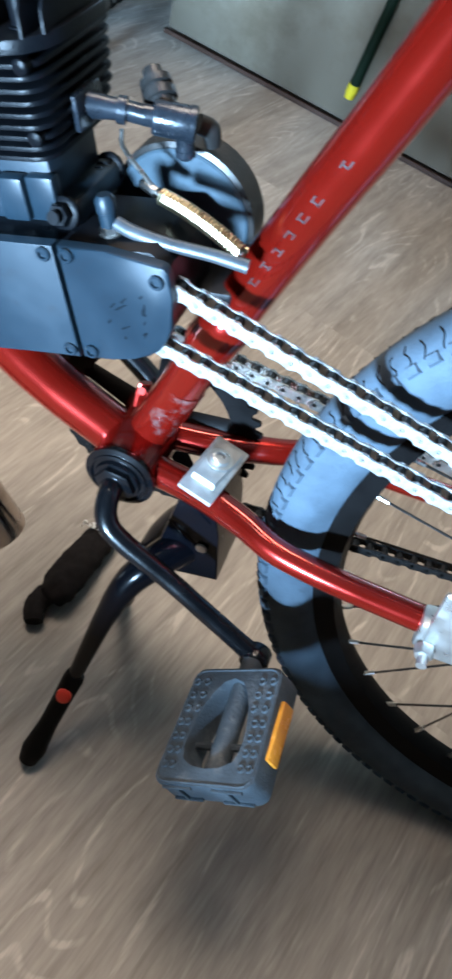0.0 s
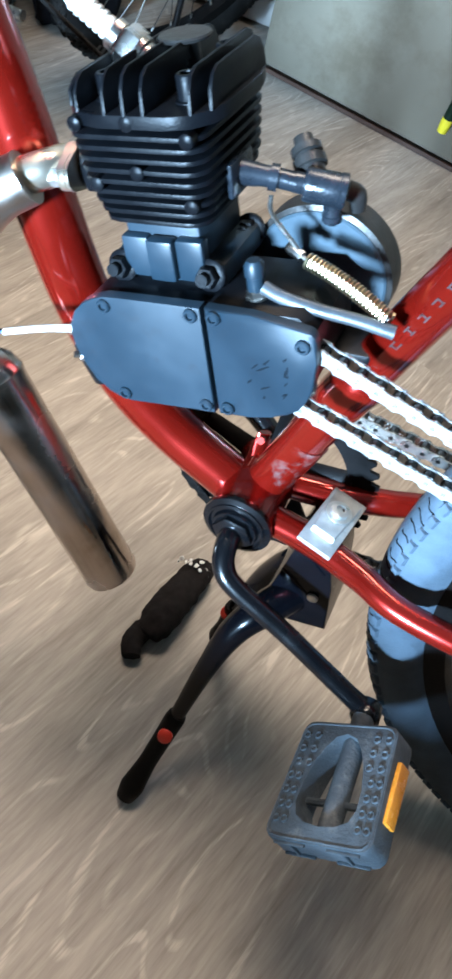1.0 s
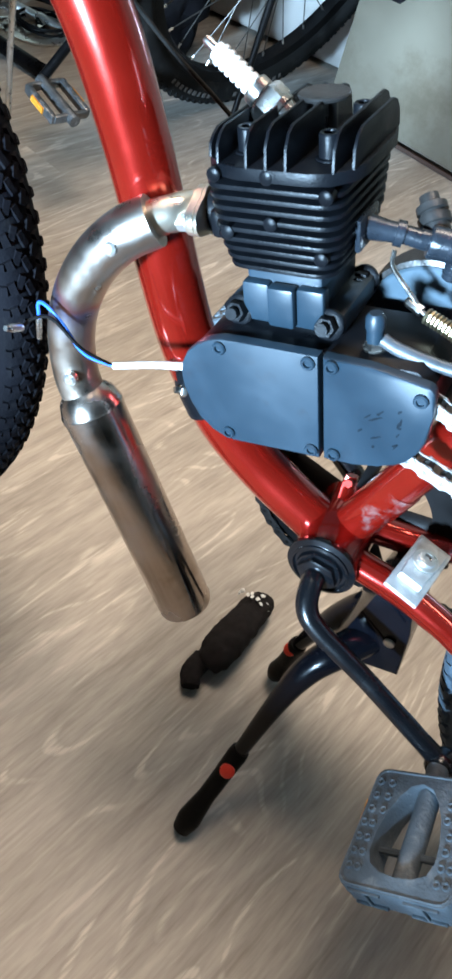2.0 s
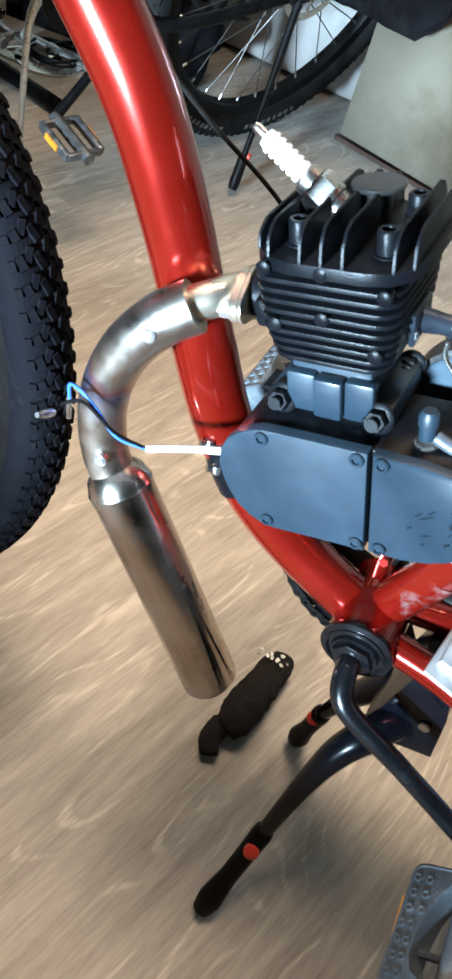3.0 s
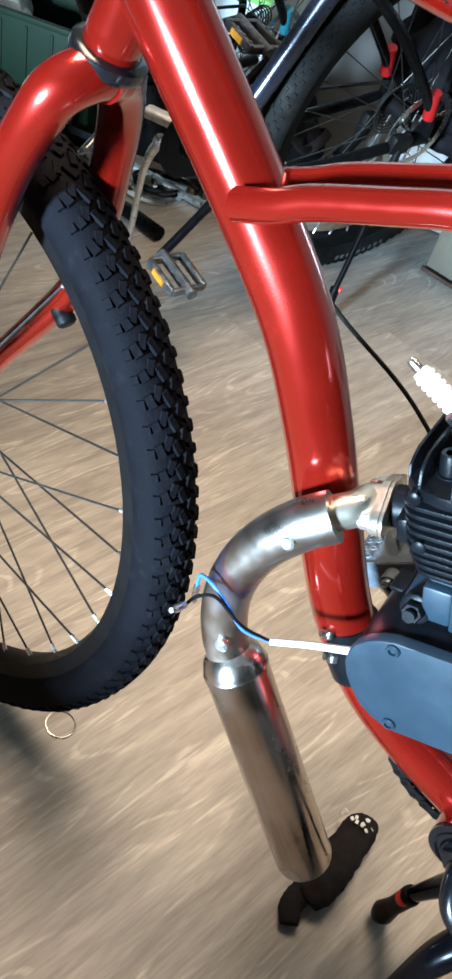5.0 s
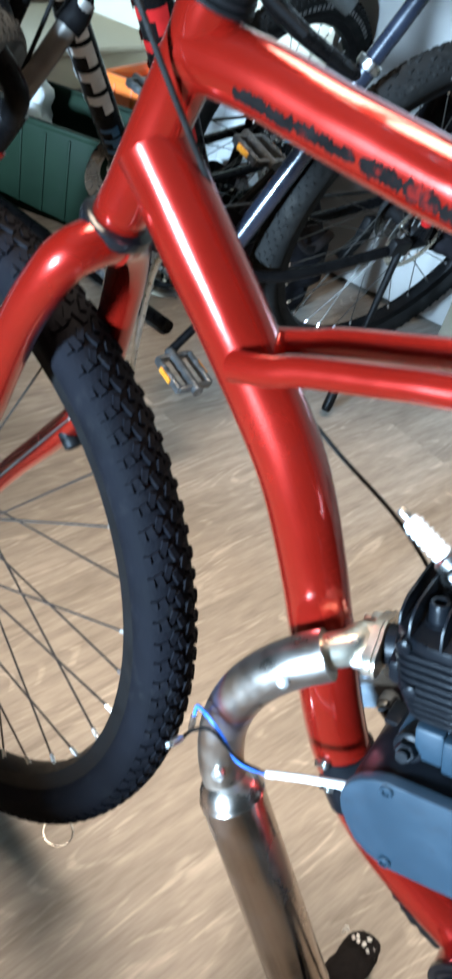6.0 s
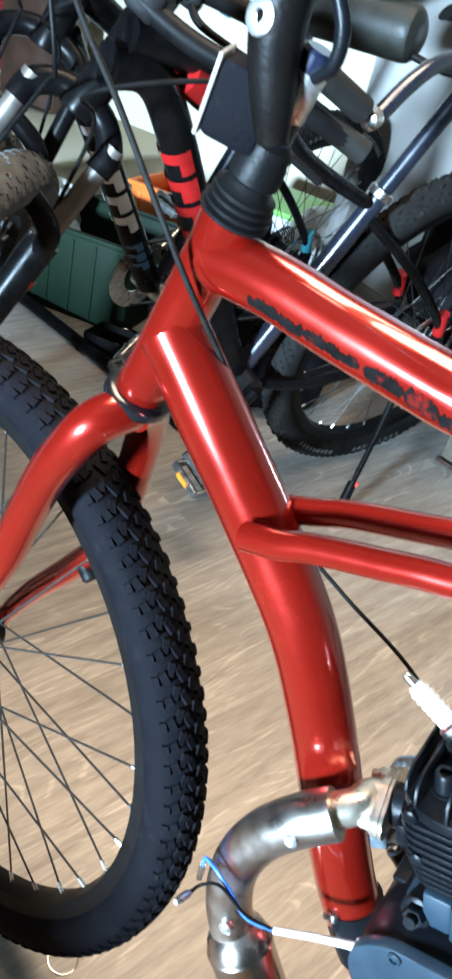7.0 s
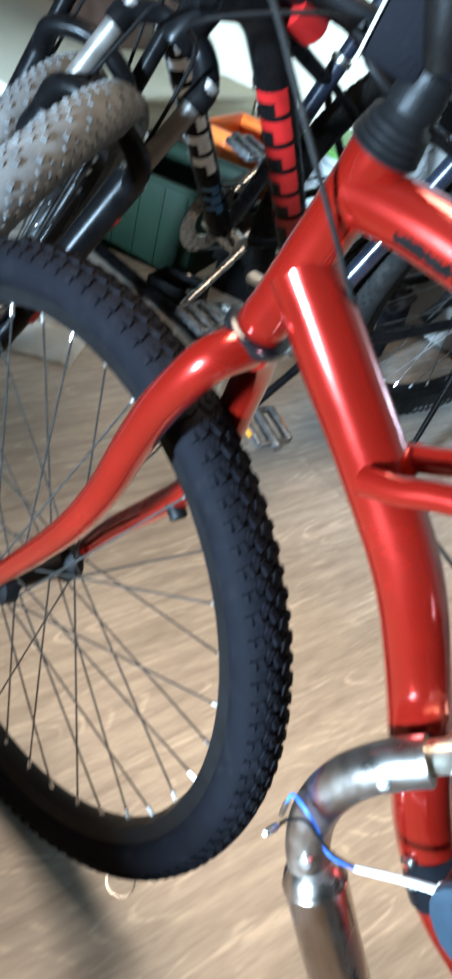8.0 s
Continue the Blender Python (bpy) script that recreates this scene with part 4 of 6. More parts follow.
    tube(bm, [(-0.032, -0.037, 0.5145), (-0.020, -0.038, 0.5140), (0.002, -0.037, 0.5155), (0.026, -0.035, 0.5185), (0.047, -0.033, 0.5195)], [0.0042, 0.0042, 0.0040, 0.0040, 0.0044], 14, 6, True, 0.75)
    part("clutch_arm", bm, ARM_ALU, post, "bare metal clutch arm")
    bm = bmesh.new()
    up = E.to_3x3() @ Vector((0, 0, 1))
    hexagon(bm, 0.0062, 0.0045, axis_matrix(pv + up * 0.0155, up))
    lathe(bm, [(0.0070, 0.0145), (0.0070, 0.0157)], axis_matrix(pv, up), 18)
    part("clutch_nut", bm, BRUSHED, post, "zinc nut and washer")
    a, b = Vector((-0.017, -0.010, 0.524)), Vector((0.041, -0.029, 0.5225))
    d = (b - a).normalized()
    s1 = d.orthogonal().normalized()
    s2 = d.cross(s1)
    bm = bmesh.new()
    pts = []
    turns = 24
    for k in range(turns * 8 + 1):
        f = k / (turns * 8)
        an = 2 * math.pi * turns * f
        sag = Vector((0.001, -0.001, 0.003)) * (4 * f * (1 - f))
        pts.append(a + (b - a) * f + sag + 0.0044 * (s1 * math.cos(an) + s2 * math.sin(an)))
    tube(bm, pts, 0.0010, 6, 1)
    part("spring", bm, BRASS, post, "long brass-coloured coil spring")
    bm = bmesh.new()
    tube(bm, [(-0.052, 0.004, 0.545), (-0.048, 0.0, 0.537), (-0.030, -0.006, 0.529), a, (a + b) / 2 + Vector((0.001, 0, 0.003)), b], 0.0015, 8, 5)
    lathe(bm, [(0.0034, 0), (0.0034, 0.010), (0.0026, 0.012)], axis_matrix(a + d * -0.004, -d), 8)
    part("clutch_cable", bm, BRUSHED, post)
    # red clamp that holds the engine's rear to the seat tube
    bm = bmesh.new()
    tube(bm, [(0.0315, -0.001, 0.428), (0.0330, -0.002, 0.433), (0.0395, -0.002, 0.453), (0.0410, -0.001, 0.458)], [0.0172, 0.0190, 0.0190, 0.0172], 24, 3)
    rc = part("rear_mount_clamp", bm, RED, bike, "red painted mount clamp")
    bm = bmesh.new()
    box(bm, (0.05, 0.044, 0.014), pose(0.018, 0.006, 0.470, 0, -17, 0), 0.003)
    part("mount_bracket", bm, BLACK_ALU, rc, "black rear engine bracket")
    # front mount round the down tube, with its studs
    bm = bmesh.new()
    tube(bm, [(-0.158, 0, 0.404), (-0.146, 0, 0.383), (-0.132, 0, 0.365)], [0.0222, 0.0222, 0.0222], 22, 3)
    fm = part("front_mount_clamp", bm, BLACK_ALU, bike, "black front engine mount")
    bm = bmesh.new()
    box(bm, (0.022, 0.022, 0.004), E @ pose(-0.064, 0.004, 0.030, 0, 6, 0), 0.0015)
    part("mount_bracket", bm, BLACK_ALU, fm)
    for dz in (0.0, 0.020):
        bm = bmesh.new()
        mm = axis_matrix((-0.160 + dz * 0.5, -0.021, 0.404 - dz), (-0.75, -0.65, 0.1))
        lathe(bm, [(0.0026, -0.010), (0.0026, 0.009)], mm, 10)
        hexagon(bm, 0.0050, 0.0045, mm)
        part("mount_stud", bm, BRUSHED, fm)


engine_side()


def cable_lug():
    bm = bmesh.new()
    tube(bm, [(-0.010, 0.012, 0.318), (-0.013, 0.024, 0.334), (-0.0133, 0.027, 0.341)], [0.006, 0.0072, 0.0062], 12, 3, True, 0.5)
    lug = part("cable_lug", bm, RED, bike, "small red frame lug")
    bm = bmesh.new()
    hexagon(bm, 0.0042, 0.004, axis_matrix((-0.0133, 0.0225, 0.337), (0, -1, 0.4)))
    part("lug_bolt", bm, RED, lug)


cable_lug()


def exhaust():
    # flange and header pipe
    bm = bmesh.new()
    f0 = E @ Vector((-0.0770, -0.009, 0.099))
    fd = (E.to_3x3() @ Vector((-1, -0.12, -0.04))).normalized()
    side = Vector((0, 1, 0))
    up = fd.cross(side).normalized()
    side = up.cross(fd).normalized()
    m = Matrix((side.to_4d(), up.to_4d(), fd.to_4d(), (0, 0, 0, 1))).transposed()
    for r in range(3):
        m[3][r] = 0.0
    m.translation = f0
    ear = arc(0.0195, 0, 0.0085, -70, 70, 5) + arc(0, 0, 0.0150, 50, 130, 4) + arc(-0.0195, 0, 0.0085, 110, 250, 5) + arc(0, 0, 0.0150, 230, 310, 4)
    plate(bm, ear, 0.0050, m, 0.0008)
    head = part("exhaust_flange", bm, GOLD, bike, "heat-gilded exhaust flange")
    bm = bmesh.new()
    plate(bm, [(x * 1.03, y * 1.05) for x, y in ear], 0.0022, m @ Matrix.Translation((0, 0, -0.0030)), 0.0004)
    part("gasket", bm, GOLD, head)
    bm = bmesh.new()
    lathe(bm, [(0.0135, -0.026), (0.0135, -0.004)], m, 20)
    box(bm, (0.05, 0.018, 0.012), m @ Matrix.Translation((0, 0, -0.016)), 0.004)
    part("exhaust_port", bm, BLACK_ALU, head, "black exhaust port")
    for s in (-1, 1):
        bm = bmesh.new()
        mb = m @ Matrix.Translation((0.0195 * s, 0, 0.0045))
        lathe(bm, [(0.0072, 0), (0.0072, 0.0014)], mb, 16)
        hexagon(bm, 0.0062, 0.0085, mb)
        lathe(bm, [(0.0034, 0), (0.0034, 0.0125), (0.0026, 0.0135)], mb, 10)
        part("flange_bolt", bm, ZINC, head)
    bm = bmesh.new()
    tube(bm, [f0, f0 + fd * 0.012, (-0.182, -0.024, 0.520), (-0.194, -0.036, 0.5140), (-0.205, -0.044, 0.5050)], 0.0114, 22, 6)
    part("header_pipe", bm, GOLD, head, "short gilded header pipe")
    bm = bmesh.new()
    tube(bm, [(-0.190, -0.036, 0.516), (-0.206, -0.045, 0.5015), (-0.2215, -0.050, 0.475), (-0.2300, -0.053, 0.444), (-0.2305, -0.055, 0.413), (-0.2235, -0.0565, 0.384), (-0.2135, -0.0575, 0.366)], 0.0166, 30, 10)
    bend = part("exhaust_bend", bm, BEND, bike, "bent steel exhaust pipe with heat tint")
    for q, dr in (((-0.2040, -0.0605, 0.5010), (-0.1, -1, 0.25)), ((-0.2165, -0.0740, 0.3930), (0.15, -1, 0.1))):
        bm = bmesh.new()
        lathe(bm, [(0.0048, -0.003), (0.0048, 0.0015), (0.003, 0.003)], axis_matrix(q, dr), 12)
        part("screw", bm, ZINC, bend)
    a, b = Vector((-0.2140, -0.0580, 0.3700)), Vector((-0.0885, -0.0590, 0.1850))
    bm = bmesh.new()
    L = (b - a).length
    lathe(bm, [(0.0150, -0.003), (0.0170, -0.001), (0.0215, 0.004), (0.0236, 0.011), (0.0242, 0.013), (0.0246, 0.0135), (0.0246, 0.0175), (0.0240, 0.018), (0.0240, L - 0.004), (0.0232, L - 0.001), (0.020, L), (0.018, L - 0.003)], axis_matrix(a, b - a), 48)
    muf = part("muffler", bm, MUFFLER, bike, "chrome muffler can")
    return muf


exhaust()


CABLE_GREY = material("grey_cable_sheath", (0.010, 0.0092, 0.0085), 0.6, 0, 0, 0.3, 120, 0.3, 900, 0.6, (0.028, 0.026, 0.023), 45, 0.08)


def wiring():
    bm = bmesh.new()
    a = E @ Vector((-0.078, -0.045, 0.004))
    tube(bm, [a, (a + Vector((-0.1885, -0.0665, 0.4175))) / 2 + Vector((0, 0, 0.0015)), (-0.1885, -0.0665, 0.4175)], [0.0029, 0.0025, 0.0023], 12, 4)
    sleeve = part("wire_sleeve", bm, WHITE_SLEEVE, bike, "dirty white wire sleeve")
    bm = bmesh.new()
    lathe(bm, [(0.007, 0), (0.007, 0.006), (0.0055, 0.008)], axis_matrix(a + Vector((0.004, 0, 0)), (-1, -0.35, 0)), 14)
    part("sleeve_grommet", bm, WHITE_SLEEVE, sleeve)
    bm = bmesh.new()
    tube(bm, [(-0.1885, -0.0665, 0.4175), (-0.206, -0.0765, 0.425), (-0.2225, -0.079, 0.442), (-0.236, -0.078, 0.449), (-0.247, -0.072, 0.442), (-0.2490, -0.068, 0.426)], 0.0013, 8, 6)
    part("blue_lead", bm, BLUE_WIRE, sleeve, "thin blue wire")
    bm = bmesh.new()
    tube(bm, [(-0.1885, -0.0665, 0.4175), (-0.208, -0.0775, 0.429), (-0.228, -0.083, 0.446), (-0.238, -0.090, 0.445), (-0.2415, -0.097, 0.440)], 0.0012, 8, 6)
    part("black_lead", bm, BLACK_MATT, sleeve, "thin black wire")
    bm = bmesh.new()
    lathe(bm, [(0.0022, 0), (0.0028, 0.003), (0.0028, 0.010), (0.0018, 0.016)], axis_matrix((-0.2415, -0.097, 0.440), (-0.12, -0.9, 0.45)), 10)
    part("bullet_connector", bm, BRUSHED, sleeve)
    bm = bmesh.new()
    lathe(bm, [(0.0020, 0), (0.0024, 0.003), (0.0020, 0.018)], axis_matrix((-0.2490, -0.068, 0.426), (0.05, 0, -1)), 10)
    part("bullet_connector", bm, BRUSHED, sleeve)
    # cable from the handlebar, past the head tube and down behind the engine
    bm = bmesh.new()
    tube(bm, [(-0.51, -0.07, 1.06), (-0.469, -0.05, 0.921), (-0.429, -0.036, 0.854), (-0.384, -0.025, 0.788), (-0.366, 0.004, 0.737), (-0.340, 0.022, 0.686), (-0.305, 0.060, 0.610), (-0.270, 0.092, 0.5615), (-0.200, 0.114, 0.5116), (-0.130, 0.115, 0.45), (-0.09, 0.06, 0.42)], [0.0017] * 11, 10, 8)
    part("control_cable", bm, CABLE_GREY, bike, "dark grey braided control cable")


wiring()


def stand():
    bm = bmesh.new()
    box(bm, (0.029, 0.062, 0.004), pose(0.065, -0.017, 0.3290, 0, 4, -9), 0.001)
    plate(bm, [(-0.0095, -0.021), (0.0095, -0.021), (0.0125, 0.021), (-0.0125, 0.021)], 0.007, pose(0.065, -0.015, 0.3305, 0, 4, -9), 0.0020)
    clampp = part("stand_clamp_plate", bm, DULL_ZINC, bike, "zinc clamp plate over the chain stays")
    bm = bmesh.new()
    lathe(bm, [(0.0104, 0), (0.0104, 0.0016), (0.0074, 0.0018), (0.0072, 0.0052), (0.0058, 0.0056), (0.0036, 0.0056), (0.0034, 0.0030), (0.0, 0.0028)], pose(0.066, -0.014, 0.3383, 0, 4, 0), 20)
    part("clamp_bolt", bm, ZINC, clampp, "round-headed socket bolt")
    bm = bmesh.new()
    plate(bm, [(-0.028, -0.052), (-0.012, -0.060), (0.032, -0.044), (0.020, 0.012), (0.009, 0.046), (-0.020, 0.044)], 0.062, pose(0.068, 0.030, 0.258, 90, 0, 0), 0.002)
    # pressed ribs across its flank
    tube(bm, [(0.046, -0.0315, 0.268), (0.074, -0.0315, 0.250)], 0.0016, 8, 1)
    tube(bm, [(0.062, -0.0315, 0.297), (0.078, -0.0315, 0.285)], 0.0014, 8, 1)
    body = part("stand_body", bm, STAND_BLACK, bike, "black centre stand body")
    bm = bmesh.new()
    lathe(bm, [(0.0048, 0), (0.0048, 0.002), (0.003, 0.003)], axis_matrix((0.078, -0.033, 0.252), (0, -1, 0)), 12)
    part("pivot_rivet", bm, ZINC, body)
    near = ((0.066, -0.018, 0.232), (0.046, -0.048, 0.224), (0.032, -0.066, 0.203), (0.0240, -0.084, 0.162), (0.0165, -0.113, 0.094))
    far = ((0.064, 0.010, 0.232), (0.050, 0.013, 0.215), (0.036, 0.015, 0.180), (0.026, 0.018, 0.140), (0.0175, 0.021, 0.094))
    for q, tip, side in ((near, (0.005, -0.170, 0.011), (0.10, -0.75, 0.65)), (far, (0.0125, 0.026, 0.011), (-0.4, -0.6, 0.7))):
        bm = bmesh.new()
        tube(bm, q, [0.0165, 0.0150, 0.0128, 0.0095, 0.0068], 18, 8)
        leg = part("stand_leg", bm, STAND_BLACK, bike, "thick black cast stand leg, bent at the knee")
        a, e = Vector(q[-1]), Vector(tip)
        d = e - a
        bm = bmesh.new()
        tube(bm, [a - d * 0.05, a + d * 0.02, a + d * 0.25, a + d * 0.55, a + d * 0.85, e], [0.0088, 0.0098, 0.0090, 0.0088, 0.0118, 0.0090], 16, 4)
        part("adjustable_foot", bm, BLACK_MATT, leg, "black plastic foot")
        bm = bmesh.new()
        side = Vector(side).normalized()
        lathe(bm, [(0.0070, 0), (0.0070, 0.0030), (0.005, 0.0045)], axis_matrix(a + d * 0.16 + side * 0.0080, side), 18)
        part("release_button", bm, RED_BUTTON, leg, "round red release button")


stand()


def chain(name, line, y, mat, label, parent, links=None):
    """Roller chain along a line in the plane y; each outer and inner link is a piece."""
    pts = [Vector((x, y, z)) for x, z in line]
    seglen = [(b - a).length for a, b in zip(pts, pts[1:])]
    total, pitch = sum(seglen), 0.0127
    n = int(total / pitch)

    def along(s):
        for a, b, l in zip(pts, pts[1:], seglen):
            if s <= l:
                return a + (b - a) * (s / l), (b - a).normalized()
            s -= l
        return pts[-1], (pts[-1] - pts[-2]).normalized()

    bm = bmesh.new()
    for k in range(n + 1):
        q, d = along(k * pitch)
        lathe(bm, [(0.0039, -0.0035), (0.0039, 0.0035)], axis_matrix(q, (0, 1, 0)), 8)
        lathe(bm, [(0.0019, -0.0058), (0.0019, 0.0058)], axis_matrix(q, (0, 1, 0)), 6)
    base = part(name, bm, CHAIN_DARK, parent, label)
    first = [None, None]
    for k in range(n):
        q, d = along((k + 0.5) * pitch)
        ang = math.atan2(d.z, d.x)
        m = Matrix.Translation(q) @ Matrix.Rotation(-ang, 4, "Y")
        kind = k % 2
        if first[kind] is None:
            bm = bmesh.new()
            out = [(0.0064 + 0.0052 * math.cos(a), 0.0052 * math.sin(a)) for a in (radians(v) for v in (-75, -35, 0, 35, 75))]
            out += [(0.0, 0.0040)] + [(-x, z) for x, z in out[::-1]] + [(0.0, -0.0040)]
            for s in (-1, 1):
                yy = s * (0.0052 if kind else 0.0040)
                plate(bm, out, 0.0011, pose(0, yy + 0.0005, 0, 90))
            first[kind] = part("chain_link", bm, mat, base)
            first[kind].matrix_basis = m
        else:
            again(first[kind], m, base)
    return base


chain("engine_chain_upper", [(-0.01, 0.5005), (0.20, 0.465), (0.44, 0.428)], -0.046, CHAIN, "bright nickel engine chain", bike)
chain("engine_chain_lower", [(-0.01, 0.4555), (0.20, 0.4295), (0.26, 0.425)], -0.046, CHAIN, "bright nickel engine chain", bike)
chain("pedal_chain_upper", [(0.0, 0.3925), (0.44, 0.372)], 0.0355, BRUSHED, "oily pedal chain", bike)
chain("pedal_chain_lower", [(0.0895 * math.sin(radians(a)), 0.303 + 0.0895 * math.cos(radians(a))) for a in range(-8, -181, -8)] + [(0.0, 0.2135), (0.44, 0.304)], 0.0355, CHAIN_DARK, "oily pedal chain", bike)


def rear_parts():
    bm = bmesh.new()
    box(bm, (0.030, 0.005, 0.075), pose(0.262, -0.076, 0.345, 0, -8, 0), 0.002)
    box(bm, (0.026, 0.020, 0.03), pose(0.258, -0.066, 0.325, 0, -8, 0), 0.003)
    t = part("chain_tensioner", bm, ZINC, bike, "zinc chain tensioner bracket")
    bm = bmesh.new()
    lathe(bm, [(0.017, -0.006), (0.020, -0.006), (0.017, -0.003), (0.017, 0.003), (0.020, 0.006), (0.017, 0.006)], axis_matrix((0.262, -0.046, 0.403), (0, 1, 0)), 20)
    part("roller", bm, BLACK_MATT, t)
    bm = bmesh.new()
    hexagon(bm, 0.0075, 0.008, axis_matrix((0.255, -0.079, 0.318), (0, -1, 0)))
    lathe(bm, [(0.004, 0), (0.004, 0.016)], axis_matrix((0.255, -0.079, 0.318), (0, -1, 0)), 10)
    part("clamp_nut", bm, ZINC, t)
    bm = bmesh.new()
    lathe(bm, [(0.088, -0.0015), (0.091, -0.0015), (0.091, 0.0015), (0.088, 0.0015), (0.06, 0.0015), (0.06, -0.0015)], axis_matrix((0.445, -0.046, 0.338), (0, 1, 0)), 60, True)
    part("rear_sprocket", bm, ZINC, bike)


rear_parts()


STEM_BLACK = material("worn_black_stem", (0.0040, 0.0033, 0.0030), 0.42, 0, 0, 0.3, 30, 0.15, 300, 0.5, (0.012, 0.010, 0.008), 35, 0.08)


def cockpit():
    o = HEAD_FOOT
    up = STEER_AXIS
    bm = bmesh.new()
    lathe(bm, [(0.0108, 0.145), (0.0098, 0.160), (0.0086, 0.165), (0.0086, 0.217), (0.0070, 0.219), (0.0, 0.219)], axis_matrix(o, up), 22)
    q = part("quill", bm, NAVY_GLOSS, bike, "dark blue handlebar quill")
    bm = bmesh.new()
    lathe(bm, [(0.0086, 0.187), (0.0089, 0.1875), (0.0089, 0.2085), (0.0086, 0.209)], axis_matrix(o, up), 22)
    part("label_band", bm, ZINC, q, "silver label band")
    bm = bmesh.new()
    lathe(bm, [(0.0118, 0.151), (0.0140, 0.153), (0.0136, 0.163), (0.0125, 0.165), (0.0120, 0.172), (0.0086, 0.175)], axis_matrix(o, up), 22)
    part("quill_collar", bm, BLACK_MATT, bike)
    bm = bmesh.new()
    tube(bm, [(-0.357, -0.013, 0.862), (-0.360, -0.016, 0.880), (-0.364, -0.018, 0.905), (-0.362, -0.016, 0.935), (-0.352, -0.006, 0.99), (-0.338, 0, 1.035)], [0.0078, 0.0105, 0.0128, 0.0128, 0.0135, 0.0140], 20, 6)
    st = part("stem", bm, STEM_BLACK, bike, "black handlebar stem")
    bm = bmesh.new()
    tube(bm, [(-0.347, -0.006, 0.892), (-0.338, -0.008, 0.900), (-0.337, -0.010, 0.914), (-0.345, -0.012, 0.930)], [0.0030, 0.0036, 0.0036, 0.0032], 12, 6)
    part("stem_brace", bm, BLACK_ALU, st)
    bm = bmesh.new()
    lathe(bm, [(0.0078, -0.002), (0.0078, 0.0015), (0.0064, 0.0025), (0.0030, 0.0025), (0.0028, 0.001)], axis_matrix((-0.3662, -0.0292, 0.911), (-0.15, -1, 0.1)), 18)
    part("stem_bolt", bm, ZINC, st, "bright round bolt head")
    bm = bmesh.new()
    tube(bm, [(-0.33, -0.34, 1.20), (-0.325, -0.22, 1.17), (-0.335, -0.06, 1.045), (-0.338, 0.0, 1.037), (-0.335, 0.06, 1.045), (-0.325, 0.22, 1.17), (-0.33, 0.34, 1.20)], 0.011, 14, 6)
    part("handlebar", bm, BLACK_GLOSS, bike)
    bm = bmesh.new()
    box(bm, (0.030, 0.022, 0.038), pose(-0.379, -0.010, 0.8725, 8, 12, 22), 0.005)
    rf = part("front_reflector", bm, RUBBER, bike, "black backed front reflector")
    bm = bmesh.new()
    box(bm, (0.0020, 0.023, 0.039), pose(-0.379, -0.010, 0.8725, 8, 12, 22) @ Matrix.Translation((-0.0155, 0, 0)), 0.0008)
    part("lens", bm, LENS, rf, "clear grey reflector lens")
    bm = bmesh.new()
    tube(bm, [(-0.374, -0.006, 0.861), (-0.368, -0.004, 0.851), (-0.360, 0, 0.849)], 0.005, 10, 4)
    part("reflector_bracket", bm, BLACK_MATT, bike)


cockpit()


def pouch():
    t = thing("fabric_pouch", "small black fabric pouch lying on the floor", "pouch", pose(-0.05, 0.01, 0))
    bm = bmesh.new()
    tube(bm, [(0.008, 0.088, 0.012), (0.005, 0.065, 0.018), (0.0, 0.03, 0.022), (-0.004, -0.005, 0.021), (-0.006, -0.022, 0.014)], [0.0185, 0.0205, 0.023, 0.0225, 0.014], 36, 12, True, 0.85)
    bm.normal_update()
    for v in bm.verts:
        v.co += v.normal * (0.0022 * noise.noise(v.co * 90) + 0.0012 * noise.noise(v.co * 260))
        v.co.z = max(v.co.z, 0.0008)
    part("pouch_body", bm, FABRIC, t)
    bm = bmesh.new()
    tube(bm, [(-0.014, -0.015, 0.014), (-0.017, -0.034, 0.013), (-0.010, -0.050, 0.0115)], [0.012, 0.0125, 0.0100], 20, 10)
    bm.normal_update()
    for v in bm.verts:
        v.co += v.normal * 0.0014 * noise.noise(v.co * 170)
    part("strap_end", bm, FABRIC, t)
    rnd = random.Random(2)
    bm = bmesh.new()
    for k in range(16):
        a = rnd.uniform(20, 160)
        y = rnd.uniform(0.066, 0.083)
        r = float(np.interp(y, [0.06, 0.085], [0.023, 0.019])) + 0.0006
        z = float(np.interp(y, [0.06, 0.085], [0.021, 0.016]))
        box(bm, (0.0035, 0.004, 0.0012), Matrix.Translation((r * math.cos(radians(a)) + 0.001, y, z + r * math.sin(radians(a)))) @ pose(0, 0, 0, 0, 90 - a, rnd.uniform(0, 90)))
    part("white_fleck", bm, WHITE, t, "white printed flecks")


pouch()
# ---------------------------------------------------------------- the parked bicycles behind
FRAME_BLACK = material("satin_black_frame", (0.0030, 0.0028, 0.0030), 0.30, 0, 0.0, 0.2, 40, 0.05, 500, 0.25, (0.012, 0.0110, 0.010), 40, 0.07)
STANCHION = material("grey_fork_tube", (0.115, 0.100, 0.088), 0.42, 0.45, 0, 0.15, 60)
TURQUOISE = material("turquoise_paint", (0.01, 0.16, 0.20), 0.3, 0, 0.3)
RED_DECAL = material("red_decal", (0.26, 0.007, 0.007), 0.45, spec=0.2)
WHITE_DECAL = material("white_decal", (0.62, 0.60, 0.58), 0.4)
BLUE_DECAL = material("blue_decal", (0.012, 0.10, 0.22), 0.4)
